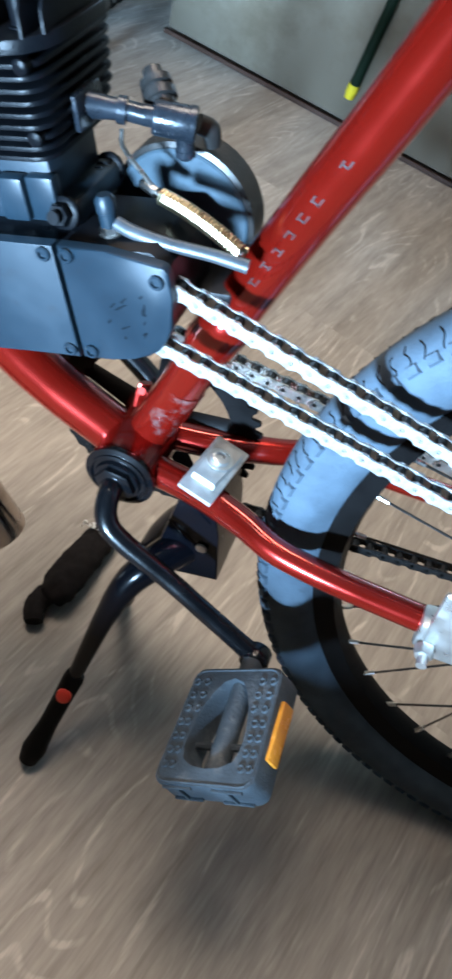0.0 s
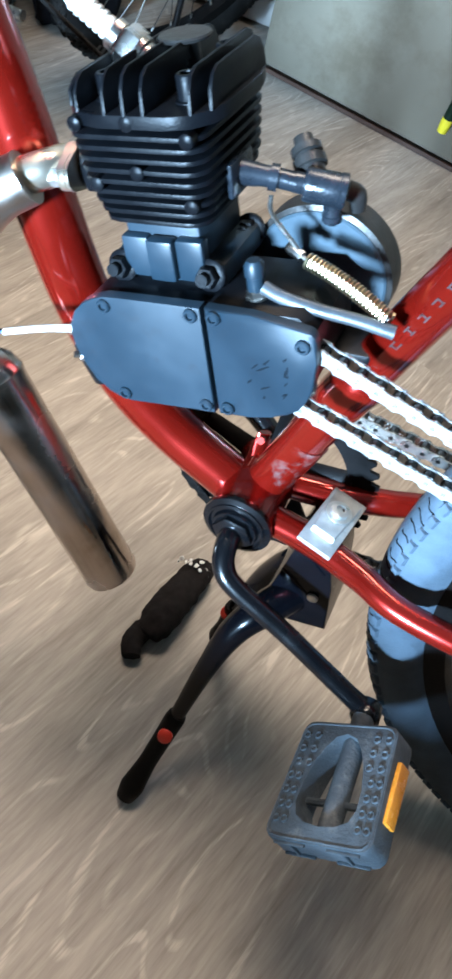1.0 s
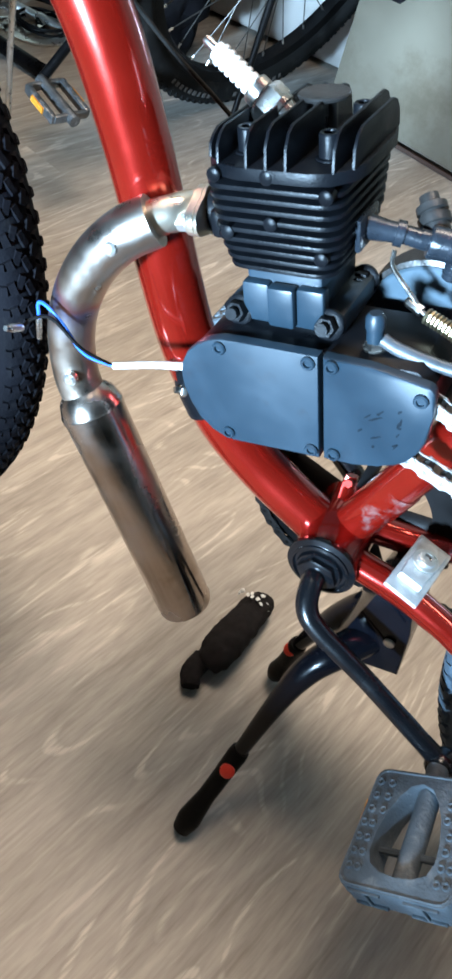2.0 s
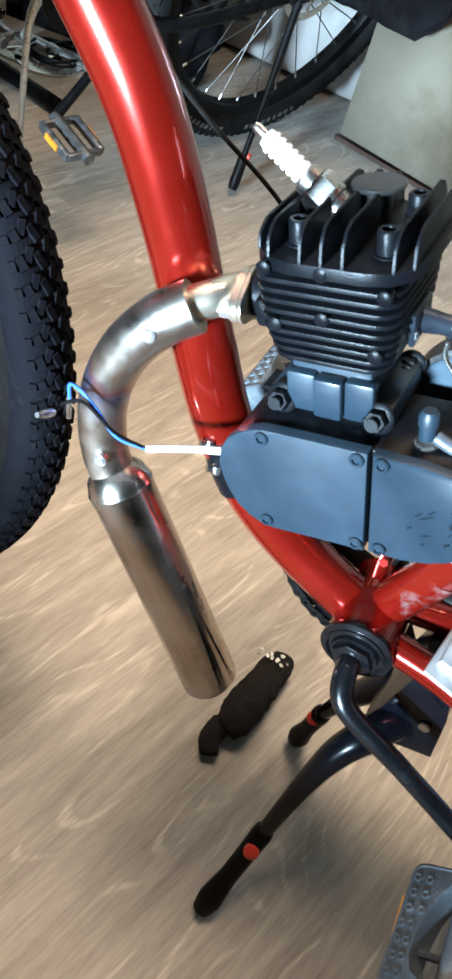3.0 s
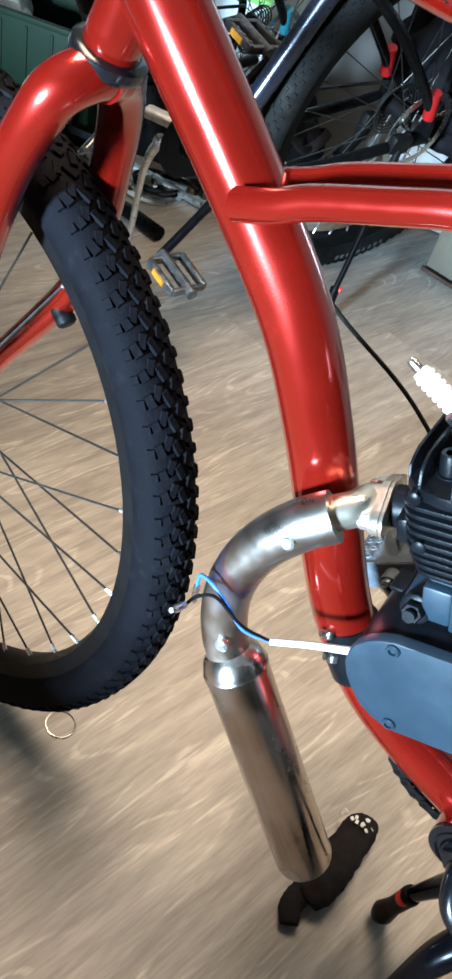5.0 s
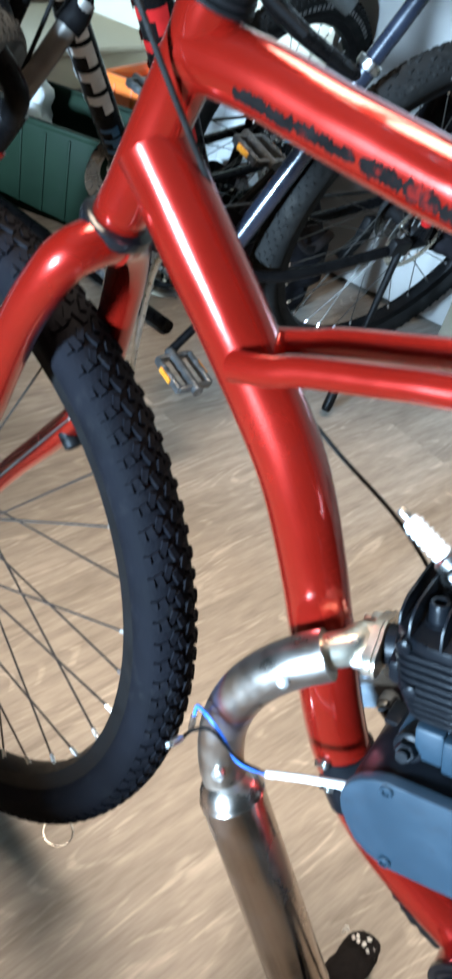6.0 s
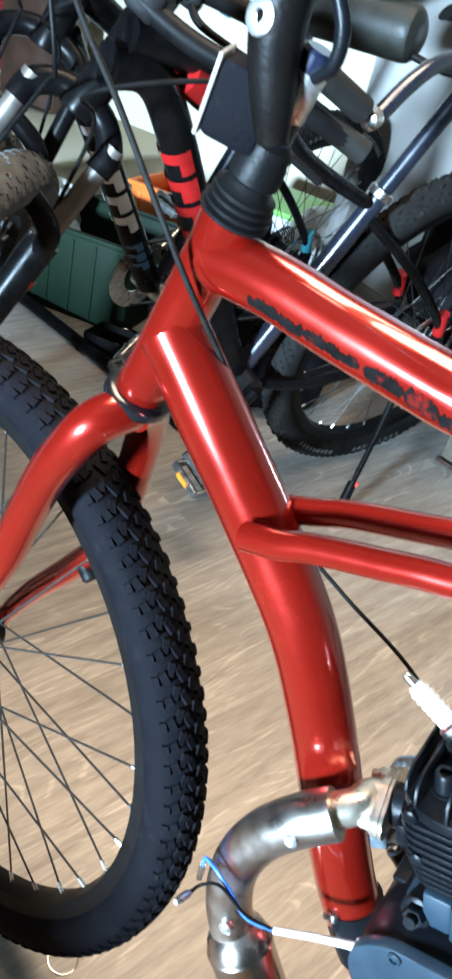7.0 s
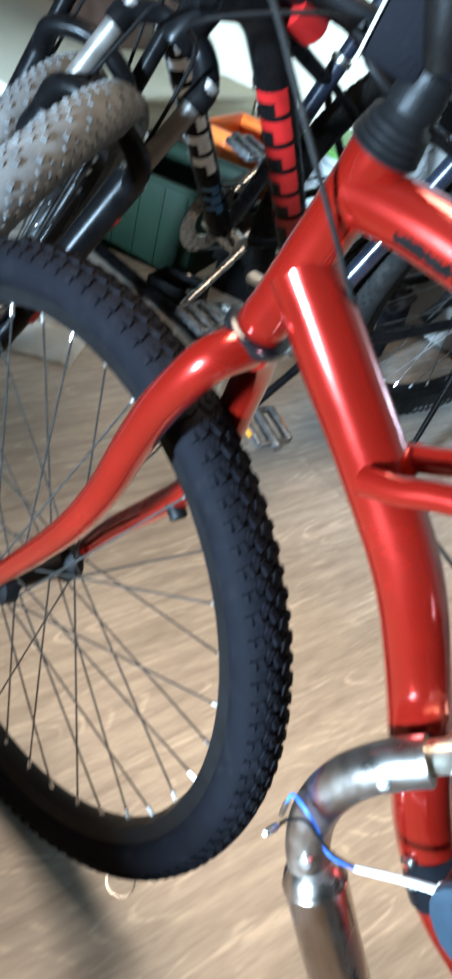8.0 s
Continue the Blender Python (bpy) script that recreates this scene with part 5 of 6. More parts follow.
NAVY = material("dark_blue_paint", (0.010, 0.013, 0.022), 0.28, 0.2, 0.5, 0.1, 30)
DARK_METAL = material("worn_dark_metal", (0.10, 0.10, 0.10), 0.4, 0.6, 0, 0.3, 60, 0.1, 300, 0.5, (0.4, 0.4, 0.4), 90)
SOFT_GREY = material("grey_rubber_grip", (0.010, 0.0098, 0.0085), 0.6, 0, 0, 0.15, 60, 0.25, 500, spec=0.25)
# Dusty rubber, made paler than the rear tyres to paint overhead light in.
TYRE_DUSTY_LIT = material("pale_dusty_tyre", (0.084, 0.088, 0.089), 0.85, 0, 0, 0.25, 40, 0.2, 500, 0.6, (0.052, 0.054, 0.054), 24, 0.05)
TYRE_TAN = material("dusty_mountain_tyre", (0.010, 0.0095, 0.009), 0.75, 0, 0, 0.25, 30, 0.2, 500, 0.7, (0.030, 0.027, 0.024), 22, 0.08)


def oval(bm, pts, r, flat, seg=18, steps=6):
    return tube(bm, pts, r, seg, steps, True, flat)


def band_marks(parent, a, b, r, t0, t1, n, mat, side, tall):
    """Plain bars along a tube's flank, where its lettering stands."""
    a, b = Vector(a), Vector(b)
    d = (b - a).normalized()
    s = Vector((0, side, 0))
    up = s.cross(d).normalized()
    if up.z < 0:
        up = -up
    s, up = s * math.cos(0.6) - up * math.sin(0.6), up * math.cos(0.6) + s * math.sin(0.6)
    step = (t1 - t0) / n
    for k in range(n):
        f = t0 + step * (k + 0.4)
        q = a + (b - a) * f
        bm = bmesh.new()
        w = (b - a).length * step * 0.80
        cut = 0.35 if k % 2 else 0.0
        for x0, x1, y0, y1 in ((0, w * 0.45, -tall, tall), (w * 0.45, w, tall * (0.15 - cut), tall)):
            rows = 6
            grid = []
            for i in range(rows + 1):
                v = y0 + (y1 - y0) * i / rows
                out = math.sqrt(max(1e-8, 1 - (v / (r * 1.05)) ** 2)) * r * 1.02
                grid.append([bm.verts.new(q + d * x + up * v + s * (out + 0.0012)) for x in (x0, x1)])
            for g, h in zip(grid, grid[1:]):
                bm.faces.new((g[0], g[1], h[1], h[0]))
        part("lettering_mark", bm, mat, parent)


def mountain_bike(label, m, accent, decal, stand_tip, stand_mat, tyre_mat, hx=0.40, hz=0.75, seat_mat=None, crank_angle=-35, bar_turn=0, trail=0.20, crank_mat=None, slope=0.36, fork_half=0.068, down=None, top_line=None, hub_z=0.345, front_size=1.025, steer=None, rear_z=0.345, rear_size=1.025):
    """Local x points ahead, y to the rider's left; origin on the ground under the crank."""
    t = thing("mountain_bicycle", label, "bicycle", m, "parked bicycles")
    crown = Vector((hx, 0, hz))
    ax = Vector((-slope, 0, 0.93)).normalized()
    top = crown + ax * 0.125
    bb, cluster = Vector((0, 0, 0.31)), Vector((-0.128, 0, 0.64))
    front = Vector((hx + trail, 0, hub_z))
    rear = Vector((-0.44, 0, rear_z))
    fw = wheel(t, "front_wheel", Matrix.Translation(front) @ Matrix.Scale(front_size, 4), TYRE_DUSTY_LIT, 104, 32, tread=0.0006)
    rw = wheel(t, "rear_wheel", Matrix.Translation(rear) @ Matrix.Scale(rear_size, 4), tyre_mat, 104, 32)
    bm = bmesh.new()
    p0, p1 = crown + ax * 0.02 + Vector((-0.02, 0, 0)), bb + Vector((0.02, 0, 0.015))
    path = [Vector((x, 0, z)) for x, z in down] if down else [p0, p0 * 0.5 + p1 * 0.5, p1]
    oval(bm, path, [0.026] + [0.0245] * (len(path) - 2) + [0.026], 1.0)
    dt = part("down_tube", bm, FRAME_BLACK, t)
    d0, d1 = (path[-3], path[-2]) if down else (p0, p1)
    for side in (-1, 1):
        if down:
            band_marks(dt, d0, d1, 0.0247, 0.0, 1.0, 6, decal[0], side, 0.0195)
        else:
            band_marks(dt, p0, p1, 0.0247, 0.02, 0.66, 7, decal[0], side, 0.0190)
            band_marks(dt, p0, p1, 0.0247, 0.72, 0.86, 3, decal[1], side, 0.0165)
    bm = bmesh.new()
    q0, q1 = top - ax * 0.035, cluster + Vector((0.01, 0, -0.01))
    if top_line:
        line = [Vector((x, 0, z)) for x, z in top_line]
        oval(bm, line, [0.024, 0.020, 0.0145, 0.0125], 0.85)
        q0, q1 = line[0], line[2]
    else:
        oval(bm, [q0, q0 * 0.5 + q1 * 0.5, q1], [0.024, 0.018, 0.0150], 0.85)
    tt = part("top_tube", bm, FRAME_BLACK, t)
    bm = bmesh.new()
    oval(bm, [q0 * 0.72 + q1 * 0.28, q0 * 0.58 + q1 * 0.42], [0.0240, 0.0228] if top_line else [0.0222, 0.0205], 0.90)
    part("painted_band", bm, accent, tt)
    bm = bmesh.new()
    st = cluster + (cluster - bb).normalized() * 0.03
    tube(bm, [bb, st], 0.0175, 18, 2)
    stp = part("seat_tube", bm, NAVY, t)
    bm = bmesh.new()
    sp = st + (cluster - bb).normalized() * 0.26
    tube(bm, [st, sp], 0.0145, 16, 2)
    part("seat_post", bm, NAVY, stp, "dark blue seat post")
    bm = bmesh.new()
    lathe(bm, [(0.0175, -0.008), (0.021, -0.006), (0.021, 0.006), (0.0175, 0.008)], axis_matrix(st, cluster - bb), 18)
    part("seat_clamp", bm, BRUSHED, stp)
    bm = bmesh.new()
    tube(bm, [sp + Vector((0.14, 0, 0.025)), sp + Vector((0.06, 0, 0.035)), sp + Vector((-0.04, 0, 0.035)), sp + Vector((-0.12, 0, 0.045))], [0.018, 0.030, 0.062, 0.070], 16, 5, True, 0.42)
    part("saddle", bm, BLACK_MATT, t, "black padded saddle")
    for s in (-1, 1):
        bm = bmesh.new()
        tube(bm, [cluster + Vector((0, 0.012 * s, -0.01)), cluster * 0.6 + rear * 0.4 + Vector((0, 0.055 * s, 0.02)), rear + Vector((0.03, 0.066 * s, 0.06)), rear + Vector((0, 0.066 * s, 0))], 0.0095, 12, 6)
        ss = part("seat_stay", bm, FRAME_BLACK, t)
        bm = bmesh.new()
        tube(bm, [rear + Vector((0.045, 0.0665 * s, 0.095)), rear + Vector((0.024, 0.0665 * s, 0.045))], 0.0118, 12, 2)
        part("painted_band", bm, accent, ss)
        bm = bmesh.new()
        tube(bm, [bb + Vector((-0.01, 0.03 * s, 0)), bb + Vector((-0.13, 0.058 * s, 0.005)), rear + Vector((0, 0.066 * s, 0))], 0.0105, 12, 6)
        part("chain_stay", bm, FRAME_BLACK, t)
    bm = bmesh.new()
    lathe(bm, [(0.024, -0.002), (0.026, 0.004), (0.0225, 0.03), (0.0225, 0.09), (0.025, 0.12), (0.023, 0.127)], axis_matrix(crown, ax), 22)
    ht = part("head_tube", bm, FRAME_BLACK, t)
    # suspension fork
    bm = bmesh.new()
    arch = [crown + ax * z + Vector((x, fork_half * y, 0)) for x, y, z in ((0.012, -1.0, -0.030), (0.008, -0.96, -0.006), (0.0, -0.55, 0.012), (-0.002, 0, 0.016), (0.0, 0.55, 0.012), (0.008, 0.96, -0.006), (0.012, 1.0, -0.030))]
    tube(bm, arch, [0.0165, 0.0165, 0.016, 0.018, 0.016, 0.0165, 0.0165], 16, 5)
    fk = part("fork_crown", bm, FRAME_BLACK, t, "black suspension fork crown")
    down = -ax
    for s in (-1, 1):
        a = crown + Vector((0.012, fork_half * s, 0)) - ax * 0.02
        b = a + down * 0.12
        c = front + Vector((-0.006, 0.066 * s, -0.008))
        bm = bmesh.new()
        tube(bm, [a + ax * 0.026, b], 0.0128, 18, 1)
        part("stanchion", bm, STANCHION if steer else FRAME_BLACK, fk, "bright metal fork tube" if steer else "black fork tube")
        bm = bmesh.new()
        tube(bm, [b - down * 0.006, b + down * 0.02, b * 0.4 + c * 0.6, c], [0.0215, 0.0215, 0.0190, 0.015] if steer else [0.0180, 0.0180, 0.0170, 0.014], 18, 4)
        lw = part("fork_leg", bm, FRAME_BLACK, fk, "black lower fork leg")
        if steer:
            for f0, f1 in ((0.16, 0.22), (0.52, 0.78)):
                bm = bmesh.new()
                tube(bm, [b * (1 - f0) + c * f0 + Vector((-0.004, 0.003 * s, 0)), b * (1 - f1) + c * f1 + Vector((-0.004, 0.003 * s, 0))], [0.0200, 0.0175], 18, 1)
                part("painted_band", bm, accent, lw)
    bm = bmesh.new()
    a = crown + Vector((0.025, 0, 0)) + down * 0.13
    tube(bm, [a + Vector((0.0, -0.067, -0.015)), a + Vector((0.012, -0.058, 0.030)), a + Vector((0.014, 0, 0.052)), a + Vector((0.012, 0.058, 0.030)), a + Vector((0.0, 0.067, -0.015))], 0.0145, 12, 6)
    part("fork_arch", bm, FRAME_BLACK, fk)
    # stem, bar, grips, levers
    bm = bmesh.new()
    s0 = top + ax * 0.03
    s1 = s0 + Vector((0.065, 0, 0.012))
    tube(bm, [top + ax * -0.005, top + ax * 0.05], 0.019, 16, 1)
    tube(bm, [s0, s1], [0.019, 0.018], 16, 1)
    box(bm, (0.026, 0.040, 0.036), Matrix.Translation(s1) @ pose(0, 0, 0, 0, -12, 0), 0.007)
    sm = part("stem", bm, BLACK_MATT, t, "black handlebar stem with clamp")
    bm = bmesh.new()
    tube(bm, [s1 + Vector((-0.05, 0.27, 0.035)), s1 + Vector((-0.015, 0.16, 0.025)), s1 + Vector((0, 0.05, 0)), s1 + Vector((0, -0.05, 0)), s1 + Vector((-0.015, -0.16, 0.025)), s1 + Vector((-0.05, -0.27, 0.035))], 0.0125, 14, 6)
    hb = part("handlebar", bm, BLACK_MATT, t)
    for s in (-1, 1):
        bm = bmesh.new()
        g0, g1 = s1 + Vector((-0.031, 0.185 * s, 0.029)), s1 + Vector((-0.052, 0.28 * s, 0.0355))
        tube(bm, [g0, (g0 + g1) / 2, g1], [0.0138, 0.0142, 0.0142], 16, 3)
        gp = part("grip", bm, SOFT_GREY, hb, "dark grey rubber grip")
        if not steer:
            bm = bmesh.new()
            tube(bm, [g0, g0 + (g1 - g0) * 0.16], 0.0165, 16, 1)
            part("grip_collar", bm, accent, gp, "turquoise grip collar")
        bm = bmesh.new()
        k0 = s1 + Vector((-0.02, 0.15 * s, 0.024))
        box(bm, (0.03, 0.03, 0.024), Matrix.Translation(k0 + Vector((0.01, 0, -0.012))), 0.006)
        tube(bm, [k0 + Vector((0.014, 0, -0.014)), k0 + Vector((0.045, 0.03 * s, -0.022)), k0 + Vector((0.035, 0.11 * s, -0.024))], [0.006, 0.0055, 0.0045], 10, 5)
        part("brake_lever", bm, BLACK_MATT, hb, "black brake lever")
        bm = bmesh.new()
        tube(bm, [k0 + Vector((0.02, 0, -0.012)), k0 + Vector((0.10, -0.05 * s, -0.01)), s1 + Vector((0.11, 0.02 * s, -0.07)), crown + Vector((0.05, 0.035 * s, 0.02)), crown + Vector((0.06, 0.06 * s, -0.2))], 0.0026, 8, 6)
        part("brake_hose", bm, BLACK_MATT, hb)
    # drivetrain and discs
    bm = bmesh.new()
    lathe(bm, [(0.040, -0.001), (0.078, -0.001), (0.078, 0.001), (0.040, 0.001)], Matrix.Translation(bb + Vector((0, -0.05, 0))) @ pose(0, 0, 0, 90), 44, True)
    lathe(bm, [(0.022, -0.05), (0.022, 0.05)], Matrix.Translation(bb) @ pose(0, 0, 0, 90), 20)
    part("chainring", bm, crank_mat or BLACK_MATT, t)
    for s in (-1, 1):
        an = radians(crank_angle if s > 0 else crank_angle + 180)
        d = Vector((math.cos(an), 0, math.sin(an)))
        e = bb + d * 0.17 + Vector((0, 0.078 * s, 0))
        bm = bmesh.new()
        tube(bm, [bb + Vector((0, 0.058 * s, 0)), bb + d * 0.08 + Vector((0, 0.068 * s, 0)), e], [0.015, 0.011, 0.012], 14, 4, True, 0.7)
        part("crank_arm", bm, crank_mat or FRAME_BLACK, t)
        bm = bmesh.new()
        c = e + Vector((0, 0.052 * s, 0.008))
        for k in (-1, 1):
            box(bm, (0.010, 0.078, 0.016), Matrix.Translation(c + Vector((0.032 * k, 0, 0))), 0.003)
            box(bm, (0.064, 0.009, 0.014), Matrix.Translation(c + Vector((0, 0.037 * k, 0))), 0.003)
        lathe(bm, [(0.010, -0.05), (0.010, 0.05)], Matrix.Translation(c) @ pose(0, 0, 0, 90), 12)
        for k in range(8):
            box(bm, (0.004, 0.006, 0.020), Matrix.Translation(c + Vector((0.032 * (1 if k % 2 else -1), -0.030 + 0.02 * (k // 2), 0))))
        pd = part("pedal", bm, DARK_METAL, t, "worn dark metal cage pedal")
        for k in () if crank_mat else (-1, 1):
            bm = bmesh.new()
            box(bm, (0.004, 0.032, 0.010), Matrix.Translation(c + Vector((0.038 * k, 0, 0))))
            part("reflector", bm, AMBER, pd, "amber reflector")
    for k in range(8):
        bm = bmesh.new()
        r = 0.020 + k * 0.0045
        lathe(bm, [(r, -0.001), (r + 0.003, -0.001), (r + 0.003, 0.001), (r, 0.001)], Matrix.Translation(rear + Vector((0, -0.048 + k * 0.0038, 0))) @ pose(0, 0, 0, 90), 26, True)
        part("sprocket", bm, CHAIN_DARK, rw)
    for wc in (front, rear):
        bm = bmesh.new()
        mm = Matrix.Translation(wc + Vector((0, 0.045, 0))) @ pose(0, 0, 0, 90)
        lathe(bm, [(0.066, -0.001), (0.080, -0.001), (0.080, 0.001), (0.066, 0.001)], mm, 36, True)
        bd = part("brake_disc", bm, BRUSHED, t, "thin steel brake disc")
        for k in range(6):
            a = 2 * math.pi * k / 6
            bm = bmesh.new()
            tube(bm, [mm @ Vector((0.018 * math.cos(a), 0.018 * math.sin(a), 0)), mm @ Vector((0.068 * math.cos(a + 0.4), 0.068 * math.sin(a + 0.4), 0))], 0.0028, 6, 1)
            part("disc_arm", bm, BRUSHED, bd)
        if wc is front:
            disc = bd
    # the bars, fork and front wheel turned together about the steering axis
    about = Matrix.Translation(crown) @ Matrix.Rotation(radians(bar_turn), 4, ax) @ Matrix.Translation(-crown)
    turned = [fw, fk, sm, hb, disc]
    if steer:
        eye, up, across = (Vector(v) for v in steer)
        ahead = across.cross(up)
        side = Vector((0, 1, 0))
        there = Matrix.Translation(eye) @ Matrix((ahead, across, up)).transposed().to_4x4()
        here = Matrix.Translation(crown) @ Matrix((side.cross(ax), side, ax)).transposed().to_4x4()
        about = m.inverted() @ there @ here.inverted()
        turned.append(ht)
    for ob in turned:
        ob.matrix_basis = about @ ob.matrix_basis
    bm = bmesh.new()
    box(bm, (0.03, 0.02, 0.06), Matrix.Translation(rear + Vector((0.02, -0.055, -0.06))), 0.005)
    tube(bm, [rear + Vector((0.02, -0.055, -0.08)), rear + Vector((0.06, -0.052, -0.13))], [0.012, 0.015], 12, 2)
    part("derailleur", bm, BLACK_MATT, t)
    bm = bmesh.new()
    for za, zb in ((0.077, 0.04), (-0.077, -0.14)):
        tube(bm, [bb + Vector((0, -0.05, za)), rear + Vector((0.03, -0.047, zb))], 0.0035, 6, 2)
    part("chain", bm, CHAIN_DARK, t)
    # sidewall print, as plain bars
    for k in range(26):
        if k % 13 > 8:
            continue
        a = 2 * math.pi * k / 128 - 2.2
        for base in (0.0, math.pi):
            bm = bmesh.new()
            box(bm, (0.010, 0.0012, 0.009 if k % 3 else 0.006), Matrix.Translation(rear) @ Matrix.Rotation(a + base, 4, "Y") @ Matrix.Translation((0.306 * rear_size, 0.0266 * rear_size, 0)))
            part("print_mark", bm, SILVER_LETTER, rw)
    # side stand
    tip = m.inverted() @ Vector(stand_tip)
    a = rear + Vector((0.07, 0.075, -0.015))
    bm = bmesh.new()
    tube(bm, [a, a * 0.55 + tip * 0.45 + Vector((0.006, 0.006, 0.004)), a * 0.15 + tip * 0.85], [0.0080, 0.0062, 0.0058], 12, 5)
    box(bm, (0.05, 0.02, 0.035), Matrix.Translation(a + Vector((0, -0.006, 0.01))), 0.005)
    sd = part("side_stand", bm, stand_mat, t, "tubular side stand")
    bm = bmesh.new()
    tube(bm, [a * 0.20 + tip * 0.80, a * 0.04 + tip * 0.96, tip], [0.010, 0.011, 0.0085], 12, 3)
    part("stand_foot", bm, BLACK_MATT, sd)
    bm = bmesh.new()
    lathe(bm, [(0.007, 0), (0.007, 0.005)], axis_matrix(a * 0.20 + tip * 0.80 + Vector((-0.003, 0.007, 0)), (-0.5, 1, 0.1)), 12)
    part("release_button", bm, RED_BUTTON, sd)
    return t


def parked(x, y, yaw, lean):
    return Matrix.Translation((x, y, 0)) @ pose(0, 0, 0, 0, 0, yaw) @ pose(0, 0, 0, lean, 0, 0)


RED_BIKE = mountain_bike("black mountain bicycle with red accents leaning on its side stand", parked(-0.848, 0.803, -109.5, -12.4), RED_DECAL, (RED_DECAL, RED_DECAL), (-0.575, 0.975, 0.012), BLACK_MATT, TYRE_TAN, 0.414, 0.75, crank_angle=-46, bar_turn=20, trail=0.200, hub_z=0.364, front_size=1.098, rear_z=0.366, rear_size=1.092, steer=((-0.8602, 0.3837, 0.7304), (0.3236, 0.4138, 0.8509), (0.7836, 0.3869, -0.4861)), slope=0.406, fork_half=0.0600, down=((0.392, 0.812), (0.335, 0.806), (0.282, 0.745), (0.146, 0.527), (0.02, 0.325)), top_line=((0.375, 0.845), (0.192, 0.814), (0.063, 0.725), (-0.12, 0.650)))
mountain_bike("black mountain bicycle with white and turquoise accents on its stand", parked(-1.165, 0.930, -96, -10), TURQUOISE, (WHITE_DECAL, BLUE_DECAL), (-1.035, 1.28, 0.012), BRUSHED, TYRE_TAN, 0.385, 0.765, bar_turn=34, crank_mat=BRUSHED)


def roll_bag():
    """A padded roll strapped behind the saddle of the red-accented bicycle, with a case lying on it."""
    back = RED_BIKE.matrix_world.inverted()
    bm = bmesh.new()
    tube(bm, [(-0.905, 0.953, 0.868), (-0.90, 0.953, 0.868), (-0.81, 0.957, 0.870), (-0.735, 0.961, 0.870), (-0.720, 0.962, 0.870), (-0.712, 0.962, 0.870)], [0.025, 0.040, 0.042, 0.042, 0.036, 0.020], 28, 5)
    bm.transform(back)
    bag = part("roll_bag", bm, material("olive_black_vinyl", (0.014, 0.0145, 0.012), 0.5, 0, 0, 0.2, 40, 0.2, 200, spec=0.3), RED_BIKE, "dark olive padded roll")
    bm = bmesh.new()
    tube(bm, [(-0.73, 0.962, 0.845), (-0.65, 0.965, 0.835), (-0.575, 0.965, 0.85)], 0.006, 10, 5)
    bm.transform(back)
    part("strap", bm, BLACK_MATT, bag)
    c = thing("cream_case", "small cream plastic case lying on a dark roll bag", "case", pose(-0.80, 0.957, 0.912, 0, 0, 4))
    bm = bmesh.new()
    box(bm, (0.092, 0.052, 0.088), pose(0, 0, 0.044), 0.008, 3)
    part("shell", bm, material("cream_plastic", (0.44, 0.36, 0.25), 0.4, 0, 0, 0.1, 20), c)
    bm = bmesh.new()
    box(bm, (0.018, 0.056, 0.094), pose(0.018, 0, 0.045), 0.003)
    part("clasp", bm, material("pale_plastic", (0.55, 0.50, 0.42), 0.35), c)


roll_bag()


def rack():
    """A dark blue bent tube with a padded end, bolted on behind the stem of the red-accented bicycle."""
    back = RED_BIKE.matrix_world.inverted()
    bm = bmesh.new()
    tube(bm, [(-0.575, 0.578, 0.797), (-0.572, 0.600, 0.816), (-0.566, 0.628, 0.840), (-0.560, 0.664, 0.860), (-0.552, 0.710, 0.872), (-0.545, 0.78, 0.875)], 0.0105, 16, 6)
    bm.transform(back)
    rail = part("rack_tube", bm, NAVY, RED_BIKE, "dark blue bent rack tube")
    bm = bmesh.new()
    tube(bm, [(-0.660, 0.42, 0.872), (-0.613, 0.50, 0.834), (-0.583, 0.556, 0.806)], [0.0150, 0.0155, 0.0155], 20, 4)
    bm.transform(back)
    part("padded_end", bm, SOFT_GREY, rail, "dark grey padded bar end")
    bm = bmesh.new()
    lathe(bm, [(0.011, -0.010), (0.013, -0.006), (0.013, 0.006), (0.009, 0.009), (0.004, 0.009)], back @ axis_matrix((-0.577, 0.572, 0.798), (-0.2, -0.9, -0.2)), 18)
    part("bolt_head", bm, BRUSHED, rail)


rack()


def silver_stand():
    """A slim bright leg bolted under the crank of the red-accented bicycle, down to the floor."""
    back = RED_BIKE.matrix_world.inverted()
    bm = bmesh.new()
    tube(bm, [(-0.876, 0.752, 0.300), (-0.888, 0.751, 0.284), (-0.899, 0.750, 0.255), (-0.905, 0.750, 0.215), (-0.911, 0.750, 0.125), (-0.915, 0.750, 0.010)], [0.0092, 0.0088, 0.0072, 0.0062, 0.0056, 0.0050], 14, 6)
    bm.transform(back)
    leg = part("centre_leg", bm, ZINC, RED_BIKE, "slim bright metal stand leg")
    bm = bmesh.new()
    lathe(bm, [(0.004, -0.008), (0.0125, -0.006), (0.0130, 0.006), (0.0095, 0.010), (0.003, 0.010)], back @ axis_matrix((-0.874, 0.748, 0.303), (0.35, -0.8, 0.3)), 18)
    part("leg_bolt", bm, ZINC, leg)
    bm = bmesh.new()
    box(bm, (0.072, 0.030, 0.018), back @ pose(-0.880, 0.755, 0.338, 0, 4, 12), 0.008, 3)
    part("mount_plate", bm, DULL_ZINC, leg)


silver_stand()

